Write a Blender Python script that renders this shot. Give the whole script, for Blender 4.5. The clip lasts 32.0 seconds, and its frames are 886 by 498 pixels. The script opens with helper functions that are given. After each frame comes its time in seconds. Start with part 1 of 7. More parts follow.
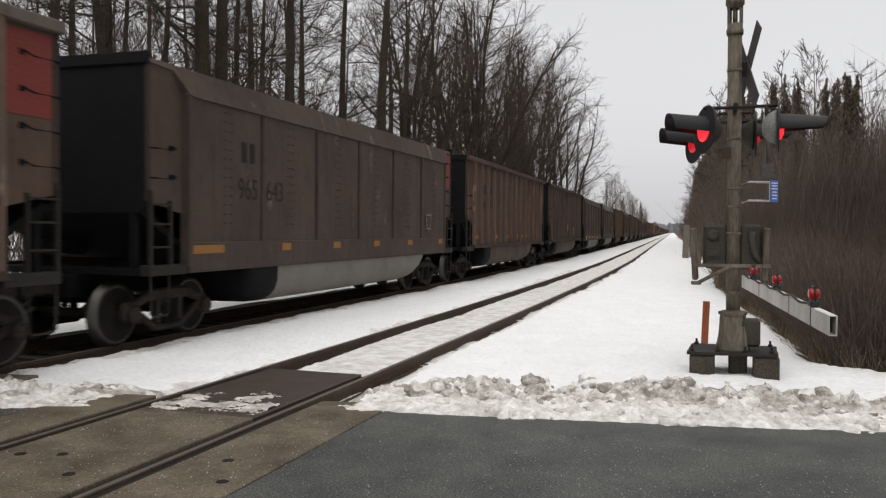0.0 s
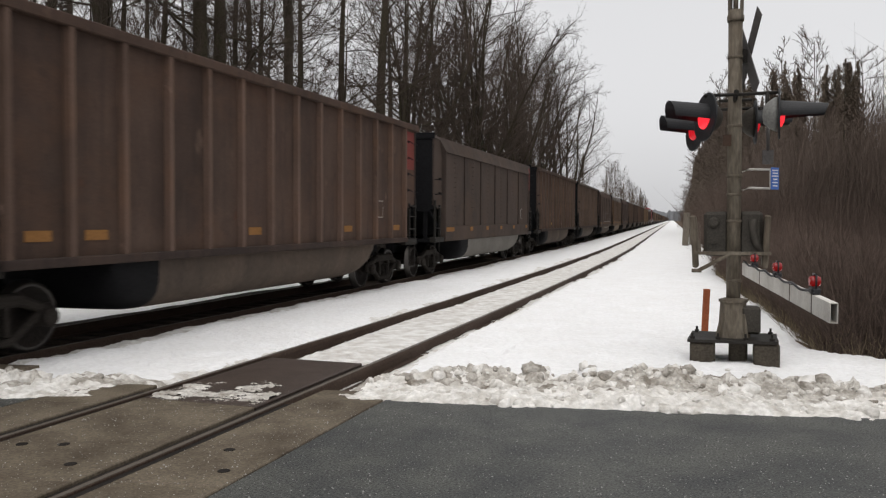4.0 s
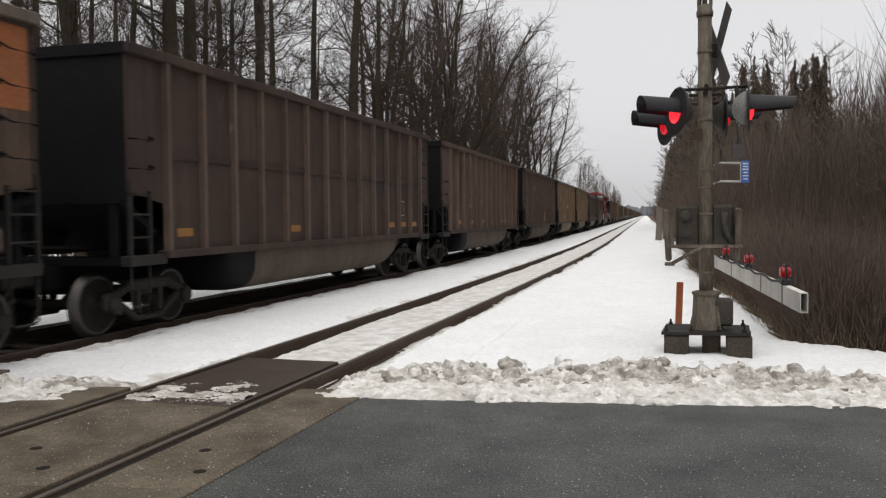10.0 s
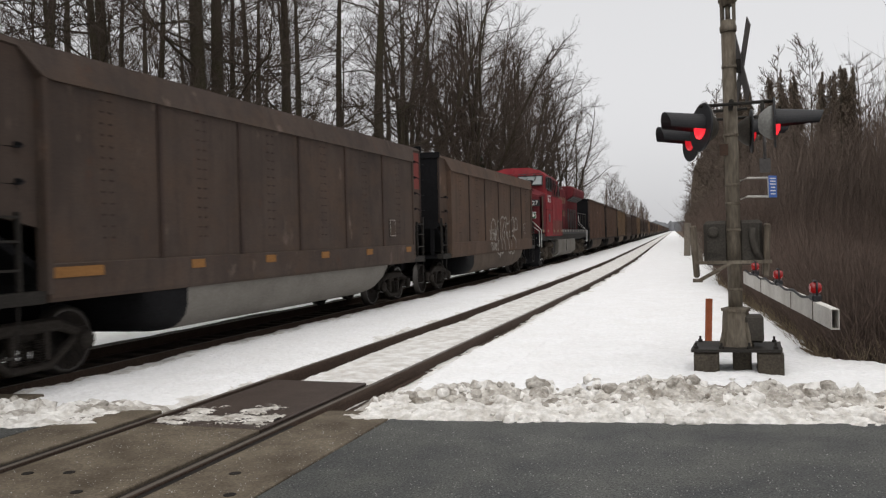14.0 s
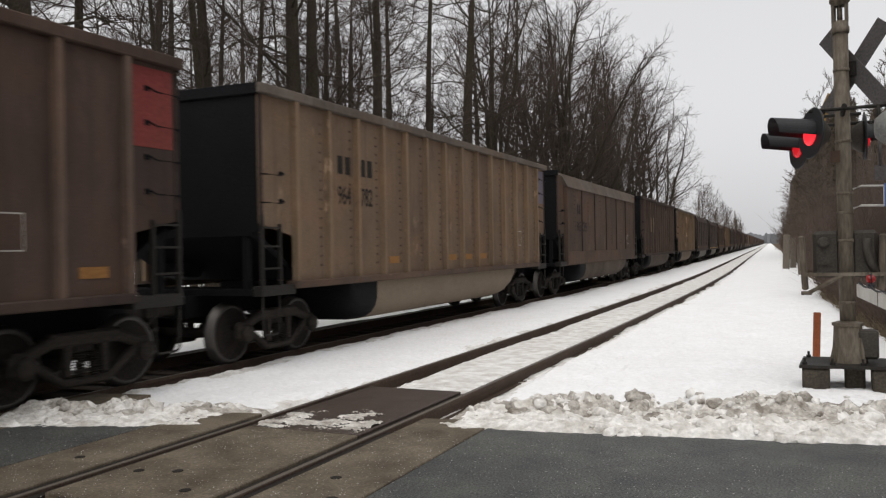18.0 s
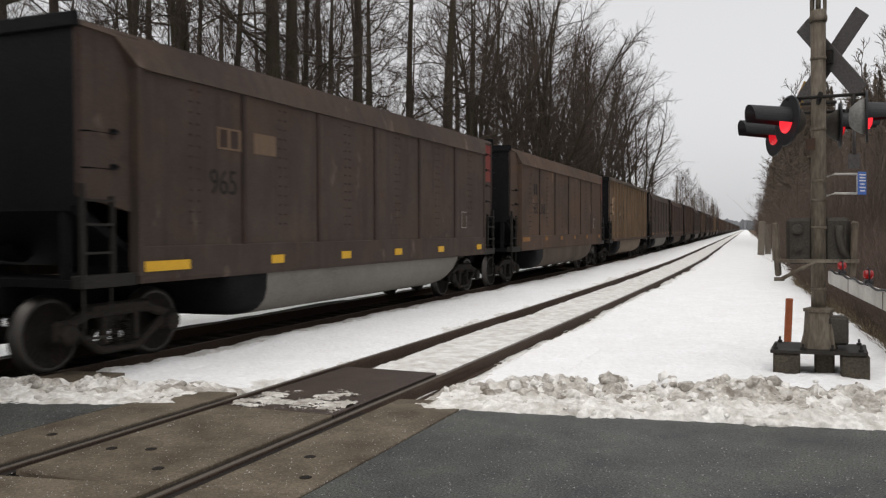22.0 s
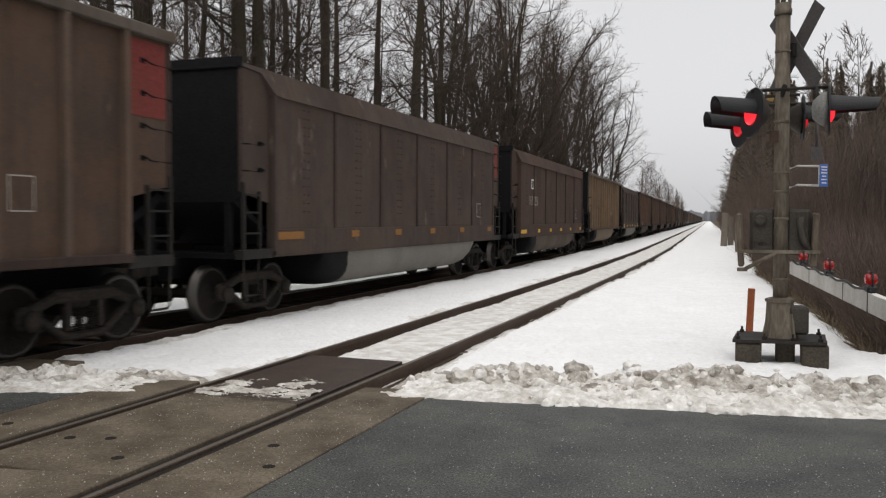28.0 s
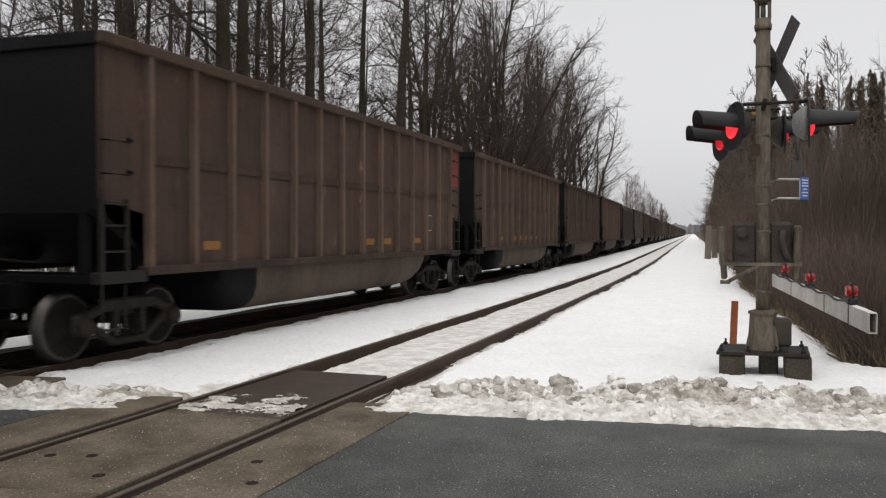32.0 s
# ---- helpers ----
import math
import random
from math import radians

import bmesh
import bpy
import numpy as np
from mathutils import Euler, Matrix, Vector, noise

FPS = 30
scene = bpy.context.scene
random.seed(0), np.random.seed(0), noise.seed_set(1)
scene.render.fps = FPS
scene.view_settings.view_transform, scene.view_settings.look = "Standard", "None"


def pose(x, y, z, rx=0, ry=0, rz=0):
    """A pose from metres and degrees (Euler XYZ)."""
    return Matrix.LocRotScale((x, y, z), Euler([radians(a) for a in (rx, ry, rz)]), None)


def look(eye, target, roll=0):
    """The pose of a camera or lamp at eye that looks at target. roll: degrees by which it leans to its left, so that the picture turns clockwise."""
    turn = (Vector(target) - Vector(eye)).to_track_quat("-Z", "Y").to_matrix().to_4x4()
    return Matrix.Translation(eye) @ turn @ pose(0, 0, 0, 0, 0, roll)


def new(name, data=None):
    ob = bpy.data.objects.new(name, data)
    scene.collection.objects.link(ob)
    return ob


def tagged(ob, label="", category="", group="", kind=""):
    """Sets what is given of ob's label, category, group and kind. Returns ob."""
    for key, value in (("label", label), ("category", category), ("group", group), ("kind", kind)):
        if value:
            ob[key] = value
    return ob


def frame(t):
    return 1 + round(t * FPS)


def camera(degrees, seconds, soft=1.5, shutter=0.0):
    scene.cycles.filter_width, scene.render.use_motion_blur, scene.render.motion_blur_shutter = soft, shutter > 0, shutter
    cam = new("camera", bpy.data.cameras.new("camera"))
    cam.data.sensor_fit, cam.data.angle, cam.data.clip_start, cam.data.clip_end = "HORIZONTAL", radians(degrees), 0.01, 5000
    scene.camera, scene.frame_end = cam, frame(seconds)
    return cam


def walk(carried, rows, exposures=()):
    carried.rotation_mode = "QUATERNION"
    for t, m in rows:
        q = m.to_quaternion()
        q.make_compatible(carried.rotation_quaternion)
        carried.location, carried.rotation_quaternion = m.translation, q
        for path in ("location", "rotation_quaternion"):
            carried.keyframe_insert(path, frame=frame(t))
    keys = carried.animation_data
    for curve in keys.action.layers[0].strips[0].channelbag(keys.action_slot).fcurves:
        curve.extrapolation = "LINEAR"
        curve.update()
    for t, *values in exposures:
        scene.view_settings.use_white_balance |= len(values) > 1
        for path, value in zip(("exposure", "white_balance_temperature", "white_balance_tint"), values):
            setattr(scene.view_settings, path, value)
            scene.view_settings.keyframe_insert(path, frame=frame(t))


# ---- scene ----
PATH = [
    (0, 4.584, 0.014, 1.732, 88.68, -0.50, 18.19),
    (0.5, 4.591, 0.012, 1.735, 88.44, -0.46, 18.24),
    (1, 4.594, 0.014, 1.737, 88.19, -0.47, 18.25),
    (1.5, 4.595, 0.007, 1.740, 88.15, -0.52, 18.37),
    (2, 4.600, -0.007, 1.739, 88.16, -0.56, 18.33),
    (2.5, 4.601, -0.002, 1.743, 88.13, -0.45, 18.24),
    (3, 4.585, 0.012, 1.741, 88.00, -0.27, 18.16),
    (3.5, 4.577, 0.024, 1.738, 87.88, -0.28, 18.18),
    (5.5, 4.579, 0.025, 1.727, 88.01, -0.19, 17.97),
    (6, 4.568, 0.029, 1.728, 88.56, -0.24, 17.48),
    (6.5, 4.573, 0.017, 1.733, 89.01, -0.29, 17.21),
    (7, 4.579, 0.008, 1.728, 89.15, -0.31, 16.89),
    (7.5, 4.584, 0.006, 1.727, 89.22, -0.30, 16.87),
    (8, 4.588, 0.001, 1.730, 89.32, -0.13, 16.98),
    (8.5, 4.596, -0.000, 1.731, 89.12, 0.02, 16.78),
    (9, 4.608, -0.008, 1.732, 88.99, 0.10, 16.33),
    (9.5, 4.590, 0.009, 1.728, 88.15, 0.27, 16.08),
    (10, 4.583, 0.024, 1.719, 87.74, 0.45, 16.44),
    (10.5, 4.589, 0.028, 1.724, 88.15, 0.50, 16.90),
    (11, 4.590, 0.031, 1.722, 88.69, 0.53, 17.33),
    (11.5, 4.592, 0.031, 1.720, 88.97, 0.65, 17.64),
    (12, 4.581, 0.019, 1.725, 89.07, 0.51, 17.79),
    (12.5, 4.588, 0.017, 1.731, 88.95, 0.51, 17.86),
    (13, 4.591, 0.012, 1.733, 89.39, 0.45, 17.94),
    (13.5, 4.597, 0.008, 1.736, 89.20, 0.99, 18.02),
    (14, 4.599, 0.010, 1.737, 89.06, 1.35, 18.27),
    (14.5, 4.598, 0.020, 1.734, 89.26, 1.56, 19.43),
    (15, 4.597, 0.013, 1.737, 89.42, 1.68, 21.28),
    (15.5, 4.585, -0.009, 1.744, 89.74, 1.66, 23.45),
    (17.5, 4.485, 0.012, 1.715, 90.25, 1.37, 24.92),
    (18, 4.475, 0.015, 1.712, 89.93, 0.98, 24.23),
    (18.5, 4.485, 0.012, 1.712, 89.30, 0.68, 24.31),
    (19, 4.512, 0.008, 1.711, 89.19, 0.95, 25.01),
    (19.5, 4.506, 0.013, 1.720, 89.13, 1.05, 25.15),
    (20, 4.488, 0.023, 1.711, 89.12, 0.82, 24.67),
    (20.5, 4.484, 0.039, 1.702, 89.04, 0.81, 24.15),
    (21, 4.492, 0.029, 1.705, 88.74, 0.69, 23.63),
    (21.5, 4.497, 0.021, 1.708, 88.60, 0.31, 23.11),
    (22, 4.491, 0.016, 1.709, 88.66, 0.17, 22.77),
    (22.5, 4.482, 0.025, 1.707, 88.49, 0.30, 22.27),
    (23, 4.466, 0.039, 1.702, 88.40, 0.24, 21.51),
    (23.5, 4.483, 0.038, 1.704, 88.40, 0.08, 21.08),
    (24, 4.487, 0.043, 1.709, 88.15, 0.06, 20.61),
    (24.5, 4.496, 0.032, 1.708, 88.07, -0.05, 20.12),
    (25, 4.522, 0.002, 1.698, 88.18, 0.06, 19.88),
    (25.5, 4.496, 0.001, 1.707, 87.93, -0.31, 20.23),
    (27.5, 4.478, 0.053, 1.690, 87.96, -0.12, 20.80),
    (28, 4.479, 0.054, 1.698, 87.91, -0.31, 20.50),
    (28.5, 4.497, 0.053, 1.708, 87.63, -0.26, 20.46),
    (29, 4.513, 0.045, 1.711, 87.66, -0.00, 20.41),
    (29.5, 4.524, 0.041, 1.713, 88.06, 0.12, 20.35),
    (30, 4.525, 0.040, 1.708, 88.73, 0.26, 19.96),
    (30.5, 4.514, 0.040, 1.699, 89.13, 0.28, 19.63),
    (31, 4.522, 0.040, 1.701, 89.09, 0.23, 19.83),
    (31.5, 4.529, 0.042, 1.706, 88.88, 0.14, 19.76),
    (32, 4.493, 0.057, 1.699, 88.87, -0.11, 19.51),
]
LENS = 56.33
cam = camera(LENS, 32.0, soft=1.25, shutter=0.12)
walk(cam, [(t, pose(x, y, z, rx, ry, rz)) for t, x, y, z, rx, ry, rz in PATH],
     exposures=[(0, 0.0), (32, 0.0)])

# ---- light: an even overcast winter sky ----
world = bpy.data.worlds.new("overcast_sky")
scene.world = world
world.use_nodes = True
wn, wl = world.node_tree.nodes, world.node_tree.links
wn.clear()
sky = wn.new("ShaderNodeTexSky")
sky.sky_type = "NISHITA"
sky.sun_disc = False
sky.sun_elevation, sky.sun_rotation = radians(48), radians(200)
sky.air_density, sky.dust_density = 1.0, 4.0
grey = wn.new("ShaderNodeHueSaturation")
grey.inputs["Saturation"].default_value = 0.06
wl.new(sky.outputs[0], grey.inputs["Color"])
bg_sky, bg_cloud = wn.new("ShaderNodeBackground"), wn.new("ShaderNodeBackground")
wl.new(grey.outputs[0], bg_sky.inputs[0])
bg_sky.inputs[1].default_value = 0.05
bg_cloud.inputs[0].default_value = (0.742, 0.74, 0.757, 1)
bg_cloud.inputs[1].default_value = 0.75
both = wn.new("ShaderNodeAddShader")
wout = wn.new("ShaderNodeOutputWorld")
wl.new(bg_sky.outputs[0], both.inputs[0])
wl.new(bg_cloud.outputs[0], both.inputs[1])
wl.new(both.outputs[0], wout.inputs[0])
sun = new("sun", bpy.data.lights.new("sun", "SUN"))
sun.data.energy, sun.data.angle, sun.data.color = 1.2, radians(60), (1.0, 0.965, 0.915)
sun.matrix_world = look((4, -4, 40), (0, 6, 0))

# ---- materials ----
def material(name, rgb, rough=0.7, metal=0.0, spread=0.25, scale=6.0, fine=60.0, bump=0.15, second=None, stain=0.5, streak=1.0, depth=0.01, gloss_vary=0.1):
    """A surface with two scales of colour noise, a second tone in patches, and fine relief. streak > 1 draws the patches out downwards."""
    m = bpy.data.materials.new(name)
    m.use_nodes = True
    n, l = m.node_tree.nodes, m.node_tree.links
    b = n["Principled BSDF"]
    b.inputs["Roughness"].default_value, b.inputs["Metallic"].default_value = rough, metal
    b.inputs["Specular IOR Level"].default_value = 0.5 if rough < 0.3 else 0.30 if rough < 0.58 else 0.08
    co = n.new("ShaderNodeTexCoord")
    mp = n.new("ShaderNodeMapping")
    mp.inputs["Scale"].default_value = (1, 1, 1 / streak)
    l.new(co.outputs["Object"], mp.inputs[0])
    info = n.new("ShaderNodeObjectInfo")
    shift = n.new("ShaderNodeVectorMath")
    shift.operation = "SCALE"
    shift.inputs[0].default_value = (37.0, 11.0, 23.0)
    l.new(info.outputs["Random"], shift.inputs["Scale"])
    l.new(shift.outputs[0], mp.inputs["Location"])
    big, small = n.new("ShaderNodeTexNoise"), n.new("ShaderNodeTexNoise")
    big.inputs["Scale"].default_value, small.inputs["Scale"].default_value = scale / 6, fine
    big.inputs["Detail"].default_value, small.inputs["Detail"].default_value = 6.0, 4.0
    big.inputs["Roughness"].default_value = 0.65
    l.new(mp.outputs[0], big.inputs["Vector"])
    l.new(mp.outputs[0], small.inputs["Vector"])
    ramp = n.new("ShaderNodeValToRGB")
    ramp.color_ramp.elements[0].position, ramp.color_ramp.elements[1].position = 0.38, 0.66
    l.new(big.outputs["Fac"], ramp.inputs[0])
    mix = n.new("ShaderNodeMix")
    mix.data_type = "RGBA"
    other = second or tuple(min(1.0, c * (1 - spread)) for c in rgb)
    mix.inputs["A"].default_value, mix.inputs["B"].default_value = (*rgb, 1), (*other, 1)
    amount = n.new("ShaderNodeMath")
    amount.operation = "MULTIPLY"
    amount.inputs[1].default_value = stain
    l.new(ramp.outputs[0], amount.inputs[0])
    l.new(amount.outputs[0], mix.inputs["Factor"])
    grain = n.new("ShaderNodeMapRange")
    grain.inputs["From Min"].default_value, grain.inputs["From Max"].default_value = 0.3, 0.7
    grain.inputs["To Min"].default_value, grain.inputs["To Max"].default_value = 1 - spread, 1 + spread
    l.new(small.outputs["Fac"], grain.inputs["Value"])
    mul = n.new("ShaderNodeVectorMath")
    mul.operation = "SCALE"
    l.new(mix.outputs["Result"], mul.inputs[0])
    l.new(grain.outputs[0], mul.inputs["Scale"])
    l.new(mul.outputs[0], b.inputs["Base Color"])
    rr = n.new("ShaderNodeMapRange")
    rr.inputs["To Min"].default_value, rr.inputs["To Max"].default_value = max(0, rough - gloss_vary), min(1, rough + gloss_vary)
    l.new(big.outputs["Fac"], rr.inputs["Value"])
    l.new(rr.outputs[0], b.inputs["Roughness"])
    bp = n.new("ShaderNodeBump")
    bp.inputs["Strength"].default_value, bp.inputs["Distance"].default_value = bump, depth
    l.new(small.outputs["Fac"], bp.inputs["Height"])
    l.new(bp.outputs[0], b.inputs["Normal"])
    return m


def car_paint(name, rgb, dust, soot, rust=(0.10, 0.045, 0.025), pale=0.5):
    """Dusty car paint: patches of dust and soot, narrow streaks run down, a few pale scuffs and specks of rust."""
    rgb, dust, soot = [(1.08 * c[0], 1.06 * c[1], 1.07 * c[2]) for c in (rgb, dust, soot)]
    m = bpy.data.materials.new(name)
    m.use_nodes = True
    n, l = m.node_tree.nodes, m.node_tree.links
    b = n["Principled BSDF"]
    b.inputs["Specular IOR Level"].default_value = 0.10
    co, info, shift = n.new("ShaderNodeTexCoord"), n.new("ShaderNodeObjectInfo"), n.new("ShaderNodeVectorMath")
    shift.operation = "SCALE"
    shift.inputs[0].default_value = (37.0, 11.0, 23.0)
    l.new(info.outputs["Random"], shift.inputs["Scale"])

    def noise_of(sx, sy, sz, detail, lo, hi, rough=0.6):
        mp, tex, ramp = n.new("ShaderNodeMapping"), n.new("ShaderNodeTexNoise"), n.new("ShaderNodeMapRange")
        mp.inputs["Scale"].default_value = (sx, sy, sz)
        l.new(co.outputs["Object"], mp.inputs[0])
        l.new(shift.outputs[0], mp.inputs["Location"])
        l.new(mp.outputs[0], tex.inputs["Vector"])
        tex.inputs["Scale"].default_value, tex.inputs["Detail"].default_value, tex.inputs["Roughness"].default_value = 1.0, detail, rough
        ramp.inputs["From Min"].default_value, ramp.inputs["From Max"].default_value = lo, hi
        l.new(tex.outputs["Fac"], ramp.inputs["Value"])
        return ramp.outputs[0]

    def blend(prev, rgb2, fac, amount):
        k, mix = n.new("ShaderNodeMath"), n.new("ShaderNodeMix")
        k.operation = "MULTIPLY"
        k.inputs[1].default_value = amount
        l.new(fac, k.inputs[0])
        mix.data_type = "RGBA"
        l.new(k.outputs[0], mix.inputs["Factor"])
        if isinstance(prev, tuple):
            mix.inputs["A"].default_value = (*prev, 1)
        else:
            l.new(prev, mix.inputs["A"])
        mix.inputs["B"].default_value = (*rgb2, 1)
        return mix.outputs["Result"]

    c = blend(rgb, dust, noise_of(0.7, 0.7, 0.45, 7, 0.42, 0.66), 0.8)
    c = blend(c, soot, noise_of(0.5, 0.5, 0.35, 6, 0.45, 0.70), 0.75)
    c = blend(c, soot, noise_of(7.0, 7.0, 0.35, 3, 0.52, 0.75), 0.55)
    c = blend(c, dust, noise_of(11.0, 11.0, 0.5, 3, 0.55, 0.80), 0.5)
    c = blend(c, (1.32 * rgb[0], 1.16 * rgb[1], 0.98 * rgb[2]), noise_of(0.55, 0.55, 0.8, 7, 0.48, 0.70, 0.7), 0.65)
    c = blend(c, soot, noise_of(3.0, 3.0, 2.2, 6, 0.55, 0.75, 0.7), 0.5)
    c = blend(c, rust, noise_of(2.2, 2.2, 1.5, 8, 0.60, 0.72, 0.75), 0.6)
    c = blend(c, tuple(min(1, 2.6 * v) for v in dust), noise_of(2.1, 2.1, 1.0, 4, 0.645, 0.76), pale)
    g, mul = noise_of(45, 45, 45, 4, 0.25, 0.75), n.new("ShaderNodeVectorMath")
    gm = n.new("ShaderNodeMapRange")
    gm.inputs["To Min"].default_value, gm.inputs["To Max"].default_value = 0.82, 1.18
    l.new(g, gm.inputs["Value"])
    mul.operation = "SCALE"
    l.new(c, mul.inputs[0])
    l.new(gm.outputs[0], mul.inputs["Scale"])
    l.new(mul.outputs[0], b.inputs["Base Color"])
    b.inputs["Roughness"].default_value = 0.8
    bp = n.new("ShaderNodeBump")
    bp.inputs["Strength"].default_value, bp.inputs["Distance"].default_value = 0.35, 0.03
    l.new(noise_of(1.3, 1.3, 1.3, 4, 0.2, 0.8), bp.inputs["Height"])
    l.new(bp.outputs[0], b.inputs["Normal"])
    return m


def glow(name, rgb, strength, base=(0.3, 0.01, 0.01)):
    m = bpy.data.materials.new(name)
    m.use_nodes = True
    b = m.node_tree.nodes["Principled BSDF"]
    b.inputs["Base Color"].default_value, b.inputs["Roughness"].default_value = (*base, 1), 0.25
    b.inputs["Emission Color"].default_value, b.inputs["Emission Strength"].default_value = (*rgb, 1), strength
    return m


SNOW = material("snow", (0.87, 0.868, 0.872), 0.75, spread=0.05, scale=9, fine=14, bump=0.8, second=(0.79, 0.78, 0.765), depth=0.05)
DIRTY_SNOW = material("dirty_snow", (0.82, 0.80, 0.77), 0.8, spread=0.14, scale=30, fine=16, bump=0.9, second=(0.36, 0.325, 0.275), stain=0.75, depth=0.05)
ASPHALT = material("wet_asphalt", (0.074, 0.075, 0.068), 0.55, spread=0.95, scale=8, fine=60, bump=1.0, second=(0.040, 0.042, 0.042), stain=1.0, depth=0.010)
CONCRETE = material("crossing_concrete", (0.150, 0.124, 0.092), 0.6, spread=0.3, scale=10, fine=48, bump=0.6, second=(0.072, 0.057, 0.042), stain=1.0, depth=0.006)
DARK_PANEL = material("wet_crossing_panel", (0.055, 0.039, 0.031), 0.5, spread=0.35, scale=9, fine=45, bump=0.3)
RUBBER = material("flangeway_rubber", (0.022, 0.019, 0.017), 0.6, spread=0.3, scale=8, fine=50, bump=0.3)
RAIL_SIDE = material("rusty_rail_steel", (0.085, 0.060, 0.047), 0.7, 0.3, spread=0.35, scale=10, fine=60, bump=0.3)
RAIL_TOP = material("worn_rail_head", (0.16, 0.14, 0.12), 0.45, 0.4, spread=0.2, scale=10, fine=40, bump=0.05)
BALLAST = material("coal_stained_ballast", (0.052, 0.047, 0.044), 0.9, spread=0.6, scale=12, fine=26, bump=1.0, second=(0.012, 0.0108, 0.0102), depth=0.05)
TIE_WOOD = material("creosoted_tie", (0.07, 0.056, 0.046), 0.85, spread=0.3, scale=8, fine=40, bump=0.5)
SOIL = material("leaf_litter_and_dead_grass", (0.085, 0.062, 0.045), 0.95, spread=0.5, scale=6, fine=18, bump=0.8, second=(0.17, 0.125, 0.085), depth=0.06)
BARK = material("grey_mossy_bark", (0.055, 0.043, 0.034), 0.9, spread=0.4, scale=8, fine=22, bump=0.8, second=(0.047, 0.048, 0.024), stain=0.5, depth=0.03)
TWIG = material("bare_twigs", (0.074, 0.057, 0.046), 0.9, spread=0.25, scale=4, fine=12, bump=0.2)
NEEDLES = material("dull_conifer_needles", (0.120, 0.097, 0.074), 0.9, spread=0.4, scale=4, fine=14, bump=0.3, second=(0.150, 0.113, 0.090))
IVY_GREEN = material("dark_green_needles", (0.036, 0.042, 0.026), 0.9, spread=0.4, scale=4, fine=14, bump=0.3, second=(0.050, 0.050, 0.034))
DEAD_TWIG = material("brown_fine_twigs", (0.135, 0.103, 0.085), 0.9, spread=0.3, scale=3, fine=12, bump=0.2, second=(0.085, 0.068, 0.058))
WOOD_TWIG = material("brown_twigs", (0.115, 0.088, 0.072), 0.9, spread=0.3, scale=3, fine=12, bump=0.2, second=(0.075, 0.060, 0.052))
BRUSH = material("red_brown_brush_stems", (0.113, 0.083, 0.068), 0.9, spread=0.4, scale=3, fine=10, bump=0.2, second=(0.070, 0.053, 0.045))
REED = material("dry_straw_grass", (0.22, 0.175, 0.115), 0.9, spread=0.3, scale=3, fine=20, bump=0.2)
GALV = material("weathered_galvanised_steel", (0.155, 0.134, 0.106), 0.6, 0.1, spread=0.3, scale=18, fine=30, bump=0.3, second=(0.075, 0.058, 0.043), stain=0.85, streak=4)
DARK_STEEL = material("dark_painted_steel", (0.033, 0.03, 0.027), 0.6, 0.2, spread=0.3, scale=12, fine=50, bump=0.2)
BLACK = material("matt_black_paint", (0.018, 0.018, 0.02), 0.5, spread=0.25, scale=10, fine=50, bump=0.1)
GREY_BOX = material("grey_cast_housing", (0.064, 0.058, 0.050), 0.6, 0.2, spread=0.25, scale=10, fine=50, bump=0.2, second=(0.0385, 0.033, 0.0275))
WHITE_ARM = material("worn_white_gate_paint", (0.62, 0.60, 0.56), 0.6, spread=0.12, scale=14, fine=60, bump=0.15, second=(0.33, 0.30, 0.27), stain=0.6)
WOOD_POST = material("grey_weathered_post", (0.19, 0.165, 0.135), 0.85, spread=0.3, scale=12, fine=40, bump=0.5, streak=6)
RED_STAKE = material("rust_red_stake", (0.27, 0.085, 0.04), 0.75, spread=0.2, scale=12, fine=40, bump=0.3)
BLUE_SIGN = material("blue_notice_plate", (0.05, 0.13, 0.42), 0.45, spread=0.1, scale=8, fine=30, bump=0.05)
SIGN_WHITE = material("white_sign_sheet", (0.72, 0.72, 0.70), 0.5, spread=0.06, scale=8, fine=30, bump=0.05)
SIGN_BACK = material("dull_sign_back", (0.085, 0.078, 0.075), 0.55, 0.2, spread=0.25, scale=12, fine=40, bump=0.1)
YELLOW = material("yellow_reflector", (0.66, 0.38, 0.03), 0.5, spread=0.12, scale=10, fine=40, bump=0.05)
ORANGE_PLATE = material("dull_yellow_plate", (0.33, 0.21, 0.07), 0.6, spread=0.15, scale=10, fine=40, bump=0.05)
# pale grey-blue that holds the haze of distance in its colour
FAR_WOOD = material("haze_tinted_far_woods", (0.21, 0.215, 0.225), 1.0, spread=0.15, scale=0.4, fine=0.8, bump=0.0)
ORANGE = material("dusty_orange_reflector", (0.25, 0.125, 0.045), 0.7, spread=0.2, scale=10, fine=40, bump=0.05)
WHITE_PAINT = material("faded_white_lettering", (0.44, 0.41, 0.37), 0.7, spread=0.2, scale=20, fine=30, bump=0.05)
BLACK_PAINT = material("black_lettering", (0.025, 0.022, 0.02), 0.7, spread=0.2, scale=20, fine=30, bump=0.05)
RED_LIT = glow("lit_red_lens", (1.0, 0.03, 0.045), 1.15, (0.2, 0.004, 0.006))
RED_ARM = glow("small_red_lamp", (1.0, 0.02, 0.02), 0.13, (0.08, 0.004, 0.004))
RED_DIM = glow("fading_red_lens", (1.0, 0.02, 0.035), 0.5, (0.2, 0.004, 0.006))
WHEEL = material("dusty_wheel_steel", (0.017, 0.015, 0.014), 0.75, 0.0, spread=0.35, scale=14, fine=30, bump=0.2, second=(0.034, 0.026, 0.021))
WHEEL_RIM = material("polished_wheel_tread", (0.085, 0.078, 0.072), 0.42, 0.7, spread=0.1, scale=10, fine=40, bump=0.05)
